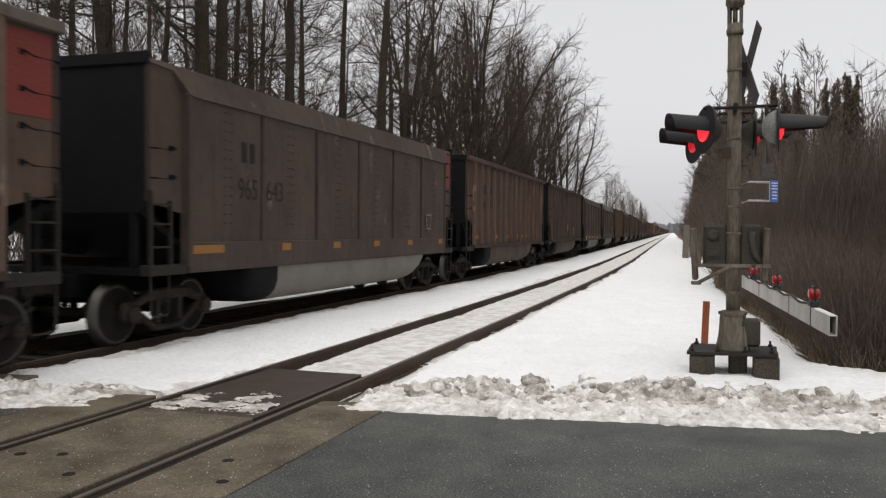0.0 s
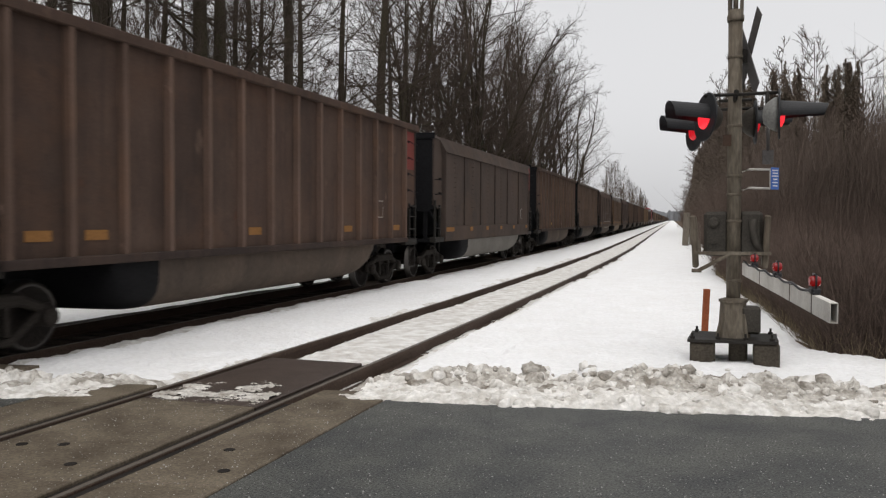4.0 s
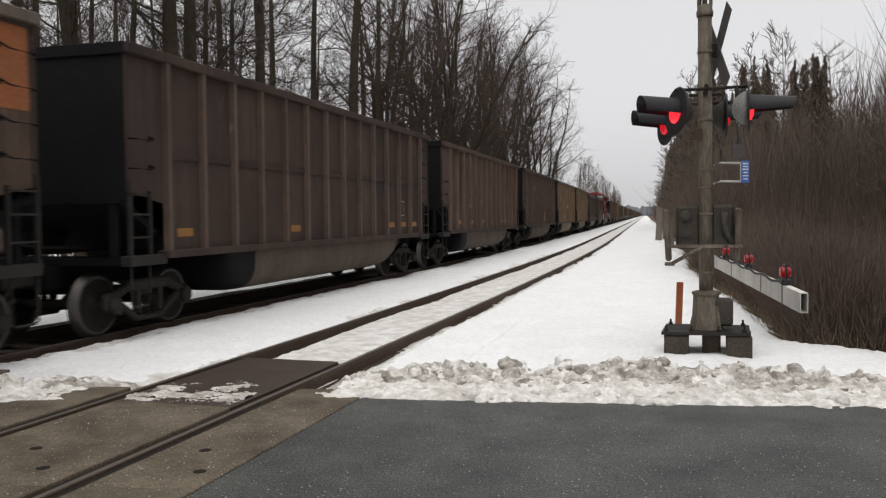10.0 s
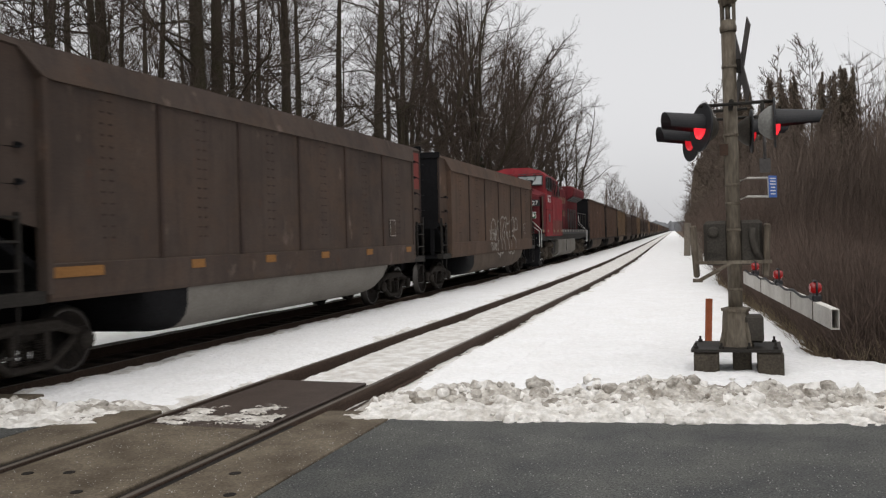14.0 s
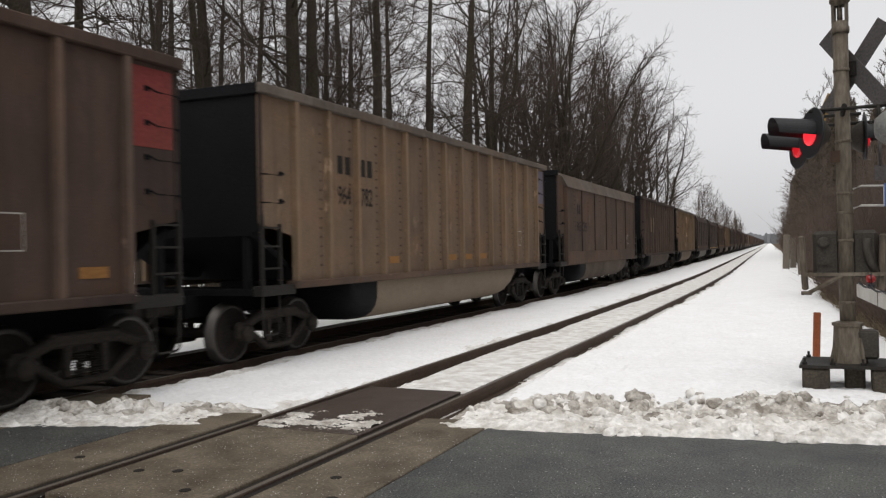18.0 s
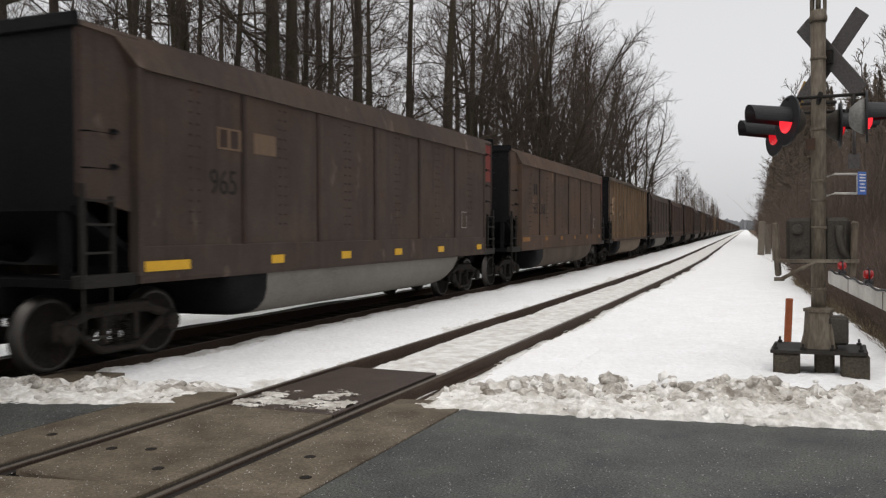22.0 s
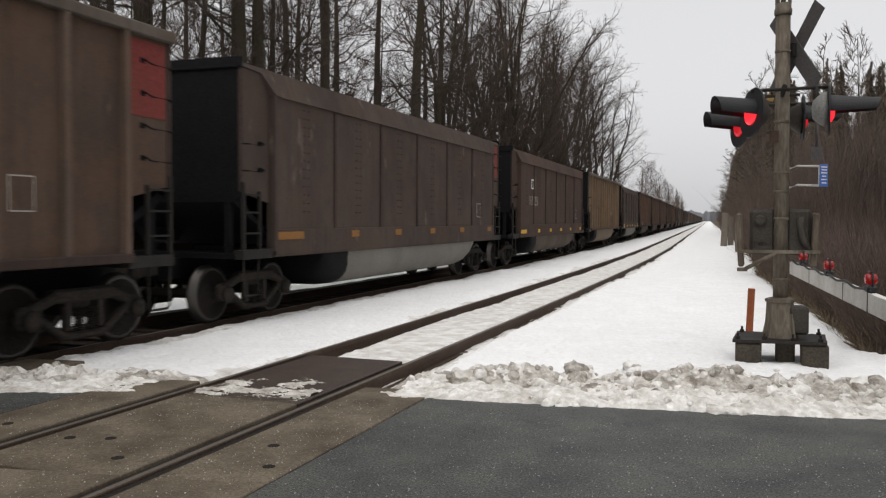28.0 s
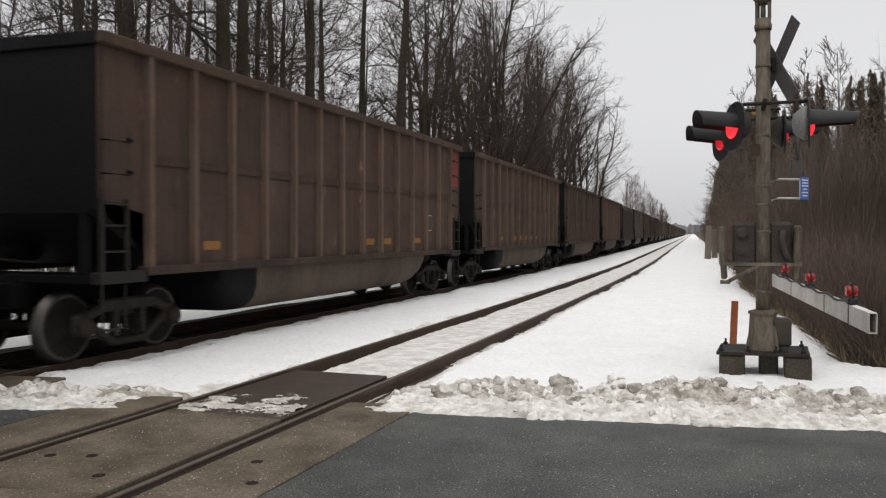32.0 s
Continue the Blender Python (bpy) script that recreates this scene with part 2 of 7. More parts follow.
TRUCK = material("coal_dusted_cast_steel", (0.036, 0.031, 0.027), 0.8, 0.1, spread=0.35, scale=14, fine=30, bump=0.3)
# coal black of the car ends, also used for shade painted on the bellies
END_BLACK = material("coal_and_shade_black_car_end", (0.0100, 0.0098, 0.0108), 0.7, spread=0.35, scale=6, fine=30, bump=0.15)
COAL = material("coal", (0.012, 0.012, 0.012), 0.6, spread=0.4, scale=20, fine=14, bump=1.0, depth=0.05)
RED_END = material("faded_red_end_panel", (0.19, 0.044, 0.040), 0.65, spread=0.2, scale=8, fine=30, bump=0.1, second=(0.15, 0.0525, 0.0375))
ORANGE_END = material("faded_orange_end_panel", (0.315, 0.1125, 0.045), 0.65, spread=0.2, scale=8, fine=30, bump=0.1, second=(0.165, 0.075, 0.045))
# grime of the ploughed snow, darkened further to draw the ridge's shading
CLOD = material("grimy_and_shaded_snow", (0.60, 0.57, 0.525), 0.85, spread=0.22, scale=32, fine=26, bump=0.9, second=(0.19, 0.165, 0.135), stain=0.95, depth=0.04)
TRODDEN = material("old_snow_by_the_rails", (0.83, 0.82, 0.80), 0.8, spread=0.12, scale=30, fine=20, bump=0.9, second=(0.42, 0.37, 0.32), stain=0.62, depth=0.05)
GRIT = material("pale_road_grit", (0.36, 0.355, 0.34), 0.8, spread=0.3, scale=20, fine=40, bump=0.2)
SLUSH = material("half_melted_snow", (0.60, 0.575, 0.535), 0.6, spread=0.2, scale=30, fine=30, bump=0.8, second=(0.25, 0.225, 0.19), stain=0.9, depth=0.03)
CHALK = material("sprayed_white_lines", (0.33, 0.31, 0.28), 0.8, spread=0.25, scale=26, fine=40, bump=0.05, second=(0.17, 0.15, 0.13), stain=0.9)
FOOT = material("stained_concrete_foot", (0.075, 0.064, 0.049), 0.8, spread=0.3, scale=20, fine=40, bump=0.4, second=(0.035, 0.030, 0.026))
PALE_CAST = material("pale_aluminium_housing", (0.21, 0.21, 0.20), 0.6, 0.1, spread=0.2, scale=20, fine=40, bump=0.2, second=(0.15, 0.14, 0.125))
PAINT = {
    "brown": car_paint("dusty_brown_car_paint", (0.084, 0.058, 0.044), (0.106, 0.075, 0.056), (0.041, 0.032, 0.027)),
    "redbrown": car_paint("red_brown_car_paint", (0.070, 0.047, 0.037), (0.090, 0.062, 0.048), (0.034, 0.026, 0.022)),
    "dark": car_paint("dark_brown_car_paint", (0.046, 0.034, 0.029), (0.070, 0.049, 0.039), (0.020, 0.017, 0.017), pale=0.3),
    "umber": car_paint("sooty_umber_car_paint", (0.066, 0.045, 0.036), (0.088, 0.061, 0.047), (0.033, 0.026, 0.023)),
    "chord": car_paint("dust_greyed_top_chord", (0.105, 0.087, 0.072), (0.15, 0.13, 0.11), (0.055, 0.045, 0.038), pale=0.5),
    "frost": car_paint("frost_greyed_top_chord", (0.105, 0.090, 0.079), (0.21, 0.195, 0.18), (0.050, 0.042, 0.037), pale=0.9),
    "tan": car_paint("dusty_tan_car_paint", (0.142, 0.099, 0.067), (0.168, 0.121, 0.084), (0.074, 0.053, 0.039), pale=0.35),
    "grey": car_paint("dusty_grey_brown_car_paint", (0.064, 0.049, 0.041), (0.080, 0.062, 0.051), (0.037, 0.030, 0.026), pale=0.6),
    "ochre": car_paint("ochre_brown_car_paint", (0.113, 0.073, 0.046), (0.14, 0.096, 0.063), (0.060, 0.043, 0.034)),
}
RIB_PAINT = {
    "brown": (0.094, 0.070, 0.055), "redbrown": (0.100, 0.068, 0.053), "dark": (0.078, 0.058, 0.048), "umber": (0.098, 0.070, 0.055), "tan": (0.165, 0.118, 0.078), "grey": (0.10, 0.085, 0.072), "ochre": (0.165, 0.105, 0.064)}
# ribs paler than their sheets: worn dust, plus highlights painted into the colour
RIB_PAINT = {k: car_paint(f"dust_worn_and_lit_{k}_ribs", tuple((1.0 if k == "tan" else 1.22) * v for v in c), tuple(1.45 * v for v in c), tuple(0.6 * v for v in c), pale=1.0) for k, c in RIB_PAINT.items()}
TUB = {
    "brown": material("brown_car_belly", (0.108, 0.082, 0.064), 0.75, spread=0.18, scale=6, fine=30, bump=0.15, second=(0.062, 0.050, 0.042), stain=0.8, streak=3),
    "tan": material("tan_car_belly", (0.2028, 0.1599, 0.117), 0.75, spread=0.14, scale=5, fine=30, bump=0.1, second=(0.1482, 0.117, 0.0897)),
    "grey": material("pale_grey_car_belly", (0.1872, 0.1755, 0.156), 0.75, spread=0.14, scale=5, fine=30, bump=0.1, second=(0.117, 0.1053, 0.0936)),
}
LOCO_RED = car_paint("sooty_red_locomotive_paint", (0.225, 0.024, 0.032), (0.23, 0.055, 0.055), (0.115, 0.021, 0.025), (0.09, 0.03, 0.02), 0.1)
# darker copy of the red, for sooty hoods and for the nose's painted shade
LOCO_HOOD = car_paint("soot_and_shade_darkened_red_paint", (0.120, 0.018, 0.024), (0.13, 0.035, 0.035), (0.055, 0.017, 0.019), (0.06, 0.03, 0.02), 0.15)
FIR_GREEN = material("green_sign_paint", (0.03, 0.12, 0.05), 0.5, spread=0.1, scale=8, fine=30, bump=0.05)
LOCO_GRIME = car_paint("grime_dulled_red_door_paint", (0.165, 0.050, 0.044), (0.15, 0.070, 0.056), (0.09, 0.036, 0.032), (0.06, 0.03, 0.02), 0.15)
LOCO_TRUCK = material("grime_brown_cast_steel", (0.085, 0.068, 0.053), 0.8, 0.1, spread=0.35, scale=14, fine=30, bump=0.3, second=(0.045, 0.037, 0.030), stain=0.9)
BLUE_END = material("faded_lavender_end_panel", (0.135, 0.122, 0.150), 0.65, spread=0.2, scale=8, fine=30, bump=0.1, second=(0.12, 0.10, 0.105))
PATCH = material("pale_tan_patch_paint", (0.26, 0.20, 0.125), 0.75, spread=0.2, scale=8, fine=30, bump=0.05, second=(0.17, 0.13, 0.085))
GREEN_END = material("faded_green_end_panel", (0.055, 0.115, 0.065), 0.65, spread=0.2, scale=8, fine=30, bump=0.1, second=(0.05, 0.09, 0.055))
GLASS = material("dark_window_glass", (0.03, 0.04, 0.045), 0.08, spread=0.05, scale=3, fine=5, bump=0.0, gloss_vary=0.03)
# the sky's reflection in this glass is put into its pale base colour
PALE_GLASS = material("pale_glass_painted_reflection", (0.30, 0.33, 0.33), 0.12, spread=0.1, scale=3, fine=5, bump=0.0, gloss_vary=0.03)


# ---- mesh helpers ----
def box(bm, x0, x1, y0, y1, z0, z1, bevel=0.0):
    vs = [bm.verts.new((x, y, z)) for z in (z0, z1) for y in (y0, y1) for x in (x0, x1)]
    fs = [bm.faces.new([vs[i] for i in q]) for q in ((0, 2, 3, 1), (4, 5, 7, 6), (0, 1, 5, 4), (2, 6, 7, 3), (0, 4, 6, 2), (1, 3, 7, 5))]
    if bevel:
        es = list({e for f in fs for e in f.edges})
        bmesh.ops.bevel(bm, geom=es, offset=bevel, segments=1, affect="EDGES")
    return bm


def obox(bm, m, sx, sy, sz, bevel=0.0):
    """A box of size sx, sy, sz centred on the pose m."""
    b = bmesh.new()
    box(b, -sx / 2, sx / 2, -sy / 2, sy / 2, -sz / 2, sz / 2, bevel)
    join(bm, b, m)
    return bm


def join(bm, other, m=Matrix()):
    made = {v: bm.verts.new(m @ v.co) for v in other.verts}
    for f in other.faces:
        g = bm.faces.new([made[v] for v in f.verts])
        g.smooth = f.smooth
    other.free()


def lathe(bm, profile, m=Matrix(), n=16, smooth=True):
    """Turns a profile of (radius, height) round the local z axis."""
    rings = []
    for r, h in profile:
        rings.append([bm.verts.new(m @ Vector((r * math.cos(2 * math.pi * i / n), r * math.sin(2 * math.pi * i / n), h))) for i in range(n)])
    for a, b in zip(rings, rings[1:]):
        for i in range(n):
            f = bm.faces.new((a[i], a[(i + 1) % n], b[(i + 1) % n], b[i]))
            f.smooth = smooth
    bm.faces.new(rings[0][::-1])
    bm.faces.new(rings[-1])
    return bm


def tube(bm, points, r, n=6):
    """A round bar through the points."""
    rings = []
    pts = [Vector(p) for p in points]
    for i, p in enumerate(pts):
        d = (pts[min(i + 1, len(pts) - 1)] - pts[max(i - 1, 0)]).normalized()
        a = d.orthogonal().normalized()
        b = d.cross(a)
        rad = r[i] if isinstance(r, (list, tuple)) else r
        rings.append([bm.verts.new(p + rad * (math.cos(2 * math.pi * k / n) * a + math.sin(2 * math.pi * k / n) * b)) for k in range(n)])
    for s, e in zip(rings, rings[1:]):
        d0 = s[0].co
        shift = min(range(n), key=lambda k: (e[k].co - d0).length)
        for k in range(n):
            f = bm.faces.new((s[k], s[(k + 1) % n], e[(k + 1 + shift) % n], e[(k + shift) % n]))
            f.smooth = True
    bm.faces.new(rings[0][::-1])
    bm.faces.new(rings[-1])
    return bm


def prism(bm, outline, x0, x1, axis="x"):
    """An outline of (a, b) drawn out along an axis: x gives (y, z) outlines, y gives (x, z), z gives (x, y)."""
    put = {"x": lambda u, a, b: (u, a, b), "y": lambda u, a, b: (a, u, b), "z": lambda u, a, b: (a, b, u)}[axis]
    s, e = [[bm.verts.new(put(u, a, b)) for a, b in outline] for u in (x0, x1)]
    k = len(outline)
    for i in range(k):
        bm.faces.new((s[i], s[(i + 1) % k], e[(i + 1) % k], e[i]))
    bm.faces.new(s[::-1])
    bm.faces.new(e)
    return bm


def mesh_of(name, bm, mat):
    bmesh.ops.recalc_face_normals(bm, faces=bm.faces)
    me = bpy.data.meshes.new(name)
    bm.to_mesh(me)
    bm.free()
    me.materials.append(mat)
    return me


def part(name, bm, mat, parent, label=""):
    me = bm if isinstance(bm, bpy.types.Mesh) else mesh_of(name, bm, mat)
    ob = new(name, me)
    ob.parent = parent
    return tagged(ob, label)


def thing(name, label, category, group="", kind="", m=None):
    ob = new(name)
    if m is not None:
        ob.matrix_basis = m
    return tagged(ob, label, category, group, kind)


def solid(name, bm, mat, label, category, group="", kind=""):
    return tagged(new(name, mesh_of(name, bm, mat)), label, category, group, kind)


def raw_mesh(name, verts, faces, mat, smooth=False):
    me = bpy.data.meshes.new(name)
    me.from_pydata(verts if isinstance(verts, list) else verts.tolist(), [], faces if isinstance(faces, list) else faces.tolist())
    me.materials.append(mat)
    if smooth:
        me.polygons.foreach_set("use_smooth", [True] * len(me.polygons))
    return me


# ---- the plan ----
GAUGE = 0.73            # half the distance between rail centres
FAR_X = -4.46           # centre of the train's track from the centre of the near track
BEND0, BEND1, BEND = 4.85, 58.2, 0.0467


def centre(y):
    """The near track's centre line: straight at the crossing, then bending left."""
    if y < BEND0:
        return 0.0
    if y < BEND1:
        return -BEND * (y - BEND0) ** 2 / (2 * (BEND1 - BEND0))
    return -BEND * (BEND1 - BEND0) / 2 - BEND * (y - BEND1)


def slope(y):
    return -BEND * min(max((y - BEND0) / (BEND1 - BEND0), 0), 1)


def on_track(off, y):
    return centre(y) + off


def edge_y(x):
    """The road's northern edge, where the ploughed snow begins."""
    if x > 0.9:
        return 7.12 + (x - 0.9) * 0.17
    if x > -0.6:
        return 6.75 + (x + 0.6) * 0.25
    return 5.55 + (x + 3.2) * 0.40


def verge(y):
    """Offset of the snow's edge towards the wood."""
    if y > 28:
        return 4.75
    if y > 12:
        return 5.75 - (y - 12) / 16
    return 5.75 + (12 - y) * 1.6


def bumps(x, y, s, seed=0.0, octaves=4):
    return noise.fractal(Vector((x * s, y * s, seed)), 0.9, 2.1, octaves)


def ground_height(x, y):
    c = centre(y)
    dx = x - c
    far = dx - FAR_X
    e = edge_y(x)
    past = y - e
    if past < 0 and dx > -7.5:
        return -0.06
    h = (-0.01 if dx > 2 else -0.03) + 0.05 * bumps(x, y, 0.35, 3.0) + 0.025 * bumps(x, y, 2.3, 7.0) + 0.014 * bumps(x, y, 7.0, 27.0) + (0.008 * bumps(x, y, 17.0, 37.0, 2) if y < 20 else 0.0)
    # ploughed bank along the road
    if 0 <= past < 2.2 and not -1.0 < dx < 1.0:
        apron = min(past / 0.12, 1.0) * max(0.0, 1 - max(past - 0.5, 0) / 0.5)
        ridge = math.exp(-((past - 0.92 - 0.12 * bumps(x, y, 0.8, 31.0)) / 0.26) ** 2)
        side = min(max((abs(dx) - 0.95) / 0.8, 0.0), 1.0) * (1.0 if dx > 0 else 0.6)
        lump = max(0.0, 0.55 - 1.3 * abs(bumps(x, y, 2.1, 11.0, 2)))
        h += apron * min(max((abs(dx) - 0.95) / 0.5, 0.15), 1.0) * (0.04 + 0.065 * abs(bumps(x, y, 5.0, 11.0))) + side * ridge * (0.07 + 0.26 * lump + 0.07 * abs(bumps(x, y, 7.0, 17.0)) + 0.03 * bumps(x, y, 16.0, 19.0, 2))
    # hollows along the rails
    for side in (-GAUGE, GAUGE):
        d = abs(dx - side)
        if side > 0 and dx > side:
            d = max(d - 0.10, 0.0)
        h -= 0.115 * max(0.0, 1 - max(d - 0.05, 0) / 0.22)
    if abs(dx) < 0.75:
        h = min(h, -0.045) - 0.02
        if past < 1.95 or y < 9.05:
            h = -0.10
    # the train's track lies clear of snow
    if far < 1.06:
        k = min(max((1.06 + 0.06 * bumps(x, y, 1.6, 5.0) - far) / 0.16, 0), 1)
        h = h * (1 - k) + (-0.20 if abs(far) < 1.9 else -0.12 + 0.08 * bumps(x, y, 0.5, 9.0)) * k
        if far < -1.5:
            k2 = min((-1.5 - far) / 0.5, 1)
            h = h * (1 - k2) + (-0.06 + 0.07 * bumps(x, y, 0.4, 9.0)) * k2
    # ditch and rise on the wooded side
    t = dx - verge(y) - 0.25 * bumps(x, y, 0.5, 21.0, 3)
    if t > 0:
        h -= 0.75 * min(t / 1.6, 1) ** 1.2
        if t > 4:
            h += min((t - 4) * 0.10, 1.2)
    return h


def build_ground():
    def grow(a, b, n):
        return [a + (b - a) * (i / n) ** 3 for i in range(1, n + 1)]
    xs = [-9 - v for v in grow(0, 1500, 26)][::-1] + list(np.arange(-9, -5.8, 0.2)) + list(np.arange(-5.8, 7.5, 0.036)) + list(np.arange(7.5, 14, 0.25)) + [14 + v for v in grow(0, 1500, 26)]
    ys = [-10 - v for v in grow(0, 1400, 16)][::-1] + list(np.arange(-10, 5.0, 0.75)) + list(np.arange(5.0, 10.0, 0.036)) + list(np.arange(10.0, 11.0, 0.07)) + list(np.arange(11.0, 24, 0.12)) + list(np.arange(24, 60, 0.5)) + [60 + v for v in grow(0, 2600, 44)]
    nx, ny = len(xs), len(ys)
    verts = [(x + centre(y), y, ground_height(x + centre(y), y)) for y in ys for x in xs]
    faces = [(j * nx + i, j * nx + i + 1, (j + 1) * nx + i + 1, (j + 1) * nx + i) for j in range(ny - 1) for i in range(nx - 1)]
    me = raw_mesh("ground", verts, faces, SNOW, True)
    me.materials.append(DIRTY_SNOW)
    me.materials.append(BALLAST)
    me.materials.append(SOIL)
    me.materials.append(CLOD)
    me.materials.append(TRODDEN)
    idx = []
    for j in range(ny - 1):
        y = (ys[j] + ys[j + 1]) / 2
        for i in range(nx - 1):
            off = (xs[i] + xs[i + 1]) / 2
            past = y - edge_y(off + centre(y))
            far = off - FAR_X
            ragged = 0.12 * bumps(off, y, 1.4, 2.0, 3)
            k = 0
            if far < 1.0 + ragged and far > -1.75 + ragged:
                k = 2
            elif off > verge(y) + 0.3 + 4 * ragged:
                k = 3
            # front face of the ridge: grime and its shading share one dark colour
            elif 0.52 + 2 * ragged < past < 0.98 + 2.0 * ragged and bumps(off, y, 2.6, 41.0, 3) > (-0.18 if off > 0 else 0.02):
                k = 4
            elif past < 1.05 + 2.5 * ragged:
                k = 1
            if k == 0 and (abs(off) < 0.72 or (0.7 < abs(off) < 1.0 + 3 * ragged and y < 40) or 0 < far < 1.3 + 2 * ragged):
                k = 5
            idx.append(k)
    me.polygons.foreach_set("material_index", idx)
    tagged(new("ground", me), "snow-covered ground with dirty ploughed edges and dark ballast", "ground", kind="structure")


build_ground()


def strip(bm, off0, off1, z0, z1, ys):
    """A bar that follows the track between two offsets."""
    rings = []
    for y in ys:
        c = centre(y)
        rings.append([bm.verts.new((c + o, y, z)) for o, z in ((off0, z0), (off1, z0), (off1, z1), (off0, z1))])
    for a, b in zip(rings, rings[1:]):
        for k in range(4):
            bm.faces.new((a[k], a[(k + 1) % 4], b[(k + 1) % 4], b[k]))
    bm.faces.new(rings[0][::-1])
    bm.faces.new(rings[-1])


TRACK_YS = [-760, -200, -20] + list(range(0, 64, 3)) + [90, 150, 300, 600, 1000, 1500]


def build_track(name, off, label):
    track = thing(name, label, "railway track", kind="structure")
    for side in (-GAUGE, GAUGE):
        bm = bmesh.new()
        strip(bm, off + side - 0.035, off + side + 0.035, -0.045, -0.002, TRACK_YS)
        strip(bm, off + side - 0.009, off + side + 0.009, -0.15, -0.045, TRACK_YS)
        strip(bm, off + side - 0.075, off + side + 0.075, -0.17, -0.15, TRACK_YS)
        rail = part("rail", bm, RAIL_SIDE, track)
        bm = bmesh.new()
        strip(bm, off + side - 0.020, off + side + 0.020, -0.002, 0.002, TRACK_YS)
        part("running_surface", bm, RAIL_TOP, rail, "bright worn rail head")
    return track


near_track = build_track("track_near", 0.0, "empty railway track with rusty rails half buried in snow")
far_track = build_track("track_far", FAR_X, "railway track under the coal train on dark ballast")

# ---- the road and the crossing ----
def build_road():
    road = thing("road", "damp grey asphalt road over the level crossing", "road", kind="structure")
    for x0, x1, y0 in ((1.62, 420.0, -7.5), (-3.08, -1.57, -7.5), (-400.0, -5.95, -7.5)):
        bm = bmesh.new()
        xs = [x0, x1] if x1 - x0 < 3 else sorted({x0, x1, *[v for v in (-40, -12, 4, 7, 12, 40) if x0 < v < x1]})
        tops = [(x, edge_y(max(min(x, 30), -12)) + 0.3) for x in xs]
        prism(bm, [(x, y0) for x in xs] + tops[::-1], -0.05, 0.0, "z")
        part("carriageway", bm, ASPHALT, road)
    return road


road = build_road()


def skewed_panel(bm, x0, x1, y0, y1, z1, skew=0.2):
    g = 0.008
    prism(bm, [(x0, y0 + skew * x0 + g), (x1, y0 + skew * x1 + g), (x1, y1 + skew * x1 - g), (x0, y1 + skew * x0 - g)], -0.04, z1, "z")
    bmesh.ops.bevel(bm, geom=list(bm.edges), offset=0.008, segments=1, affect="EDGES")


crossing = thing("level_crossing", "tan concrete crossing panels set between and beside the rails", "level crossing", kind="structure")
for off in (0.0, FAR_X):
    for n in range(5):
        y0 = -5.2 + 2.36 * n
        for x0, x1 in ((-0.62, 0.62), (0.86, 1.6), (-1.55, -0.86)):
            if n == 4 and x0 > -0.7 and x1 < 0.7:
                continue
            bm = bmesh.new()
            top = 6.85 if n == 4 and abs(x0) > 0.7 else y0 + 2.36
            if n == 4:
                top = 7.35
            skewed_panel(bm, x0, x1, y0, top, 0.004)
            ob = part("concrete_panel", bm, CONCRETE, crossing)
            ob.location.x = off
    for side in (-GAUGE, GAUGE):
        for a, b, z in ((0.037, 0.125, -0.018), (-0.105, -0.037, -0.022)):
            bm = bmesh.new()
            s = 1 if side > 0 else -1
            u, v = sorted((side + s * a, side + s * b))
            box(bm, off + u, off + v, -5.4, 9.05 if (off == 0 and a < 0) else 6.9, -0.07, z)
            part("flangeway_strip", bm, RUBBER, crossing)
for y0, y1, mat in ((4.25, 6.62, CONCRETE), (6.63, 9.05, DARK_PANEL)):
    bm = bmesh.new()
    box(bm, -0.61, 0.61, y0, y1, -0.04, 0.003, 0.008)
    part("concrete_panel", bm, mat, crossing, "wet dark crossing panel" if mat is DARK_PANEL else "")
# lifting sockets in the panels
for x, y in ((1.42, 4.87), (1.17, 5.33), (0.32, 4.66), (-0.10, 5.05), (1.42, 2.5), (1.17, 2.9), (-0.4, 4.95), (-1.2, 5.1)):
    bm = bmesh.new()
    lathe(bm, [(0.045, 0.0), (0.045, 0.0065), (0.03, 0.0065), (0.028, 0.005)], Matrix.Translation((x, y, 0.0)), 12)
    part("lifting_socket", bm, RUBBER, crossing, "dark lifting socket")


def snow_scraps():
    """Thin half-melted streaks of snow lying on the dark panel."""
    step, verts, faces, at = 0.016, [], [], {}

    def cover(x, y):
        band = 1 - abs(y - 6.93 - 0.16 * x) / 0.33
        arm = 1 - math.hypot((x - 0.22) / 0.30, (y - 7.35) / 0.42)
        left = 1 - math.hypot((x + 0.40) / 0.25, (y - 7.25) / 0.30)
        streak = noise.fractal(Vector((x * 4.0 + y * 1.5, y * 11.0 - x * 3.0, 1.7)), 0.8, 2.1, 4)
        return max(band, arm * 0.8, left * 0.7) * 0.85 - 0.42 + 0.62 * streak

    nx, ny = int(1.16 / step), int(1.35 / step)

    def vert(i, j):
        if (i, j) not in at:
            x, y = -0.58 + i * step, 6.60 + j * step
            at[i, j] = len(verts)
            verts.append((x, y, 0.003 + min(max(cover(x, y), 0.0) * 0.07, 0.022) + 0.004 * noise.noise(Vector((x * 30, y * 30, 0)))))
        return at[i, j]

    for j in range(ny):
        for i in range(nx):
            if cover(-0.58 + (i + 0.5) * step, 6.60 + (j + 0.5) * step) > 0:
                faces.append((vert(i, j), vert(i + 1, j), vert(i + 1, j + 1), vert(i, j + 1)))
    me = raw_mesh("snow_scraps", verts, faces, SLUSH, True)
    tagged(new("snow_scraps", me), "streaks of half-melted snow on the crossing panel", "snow", kind="stuff")


snow_scraps()



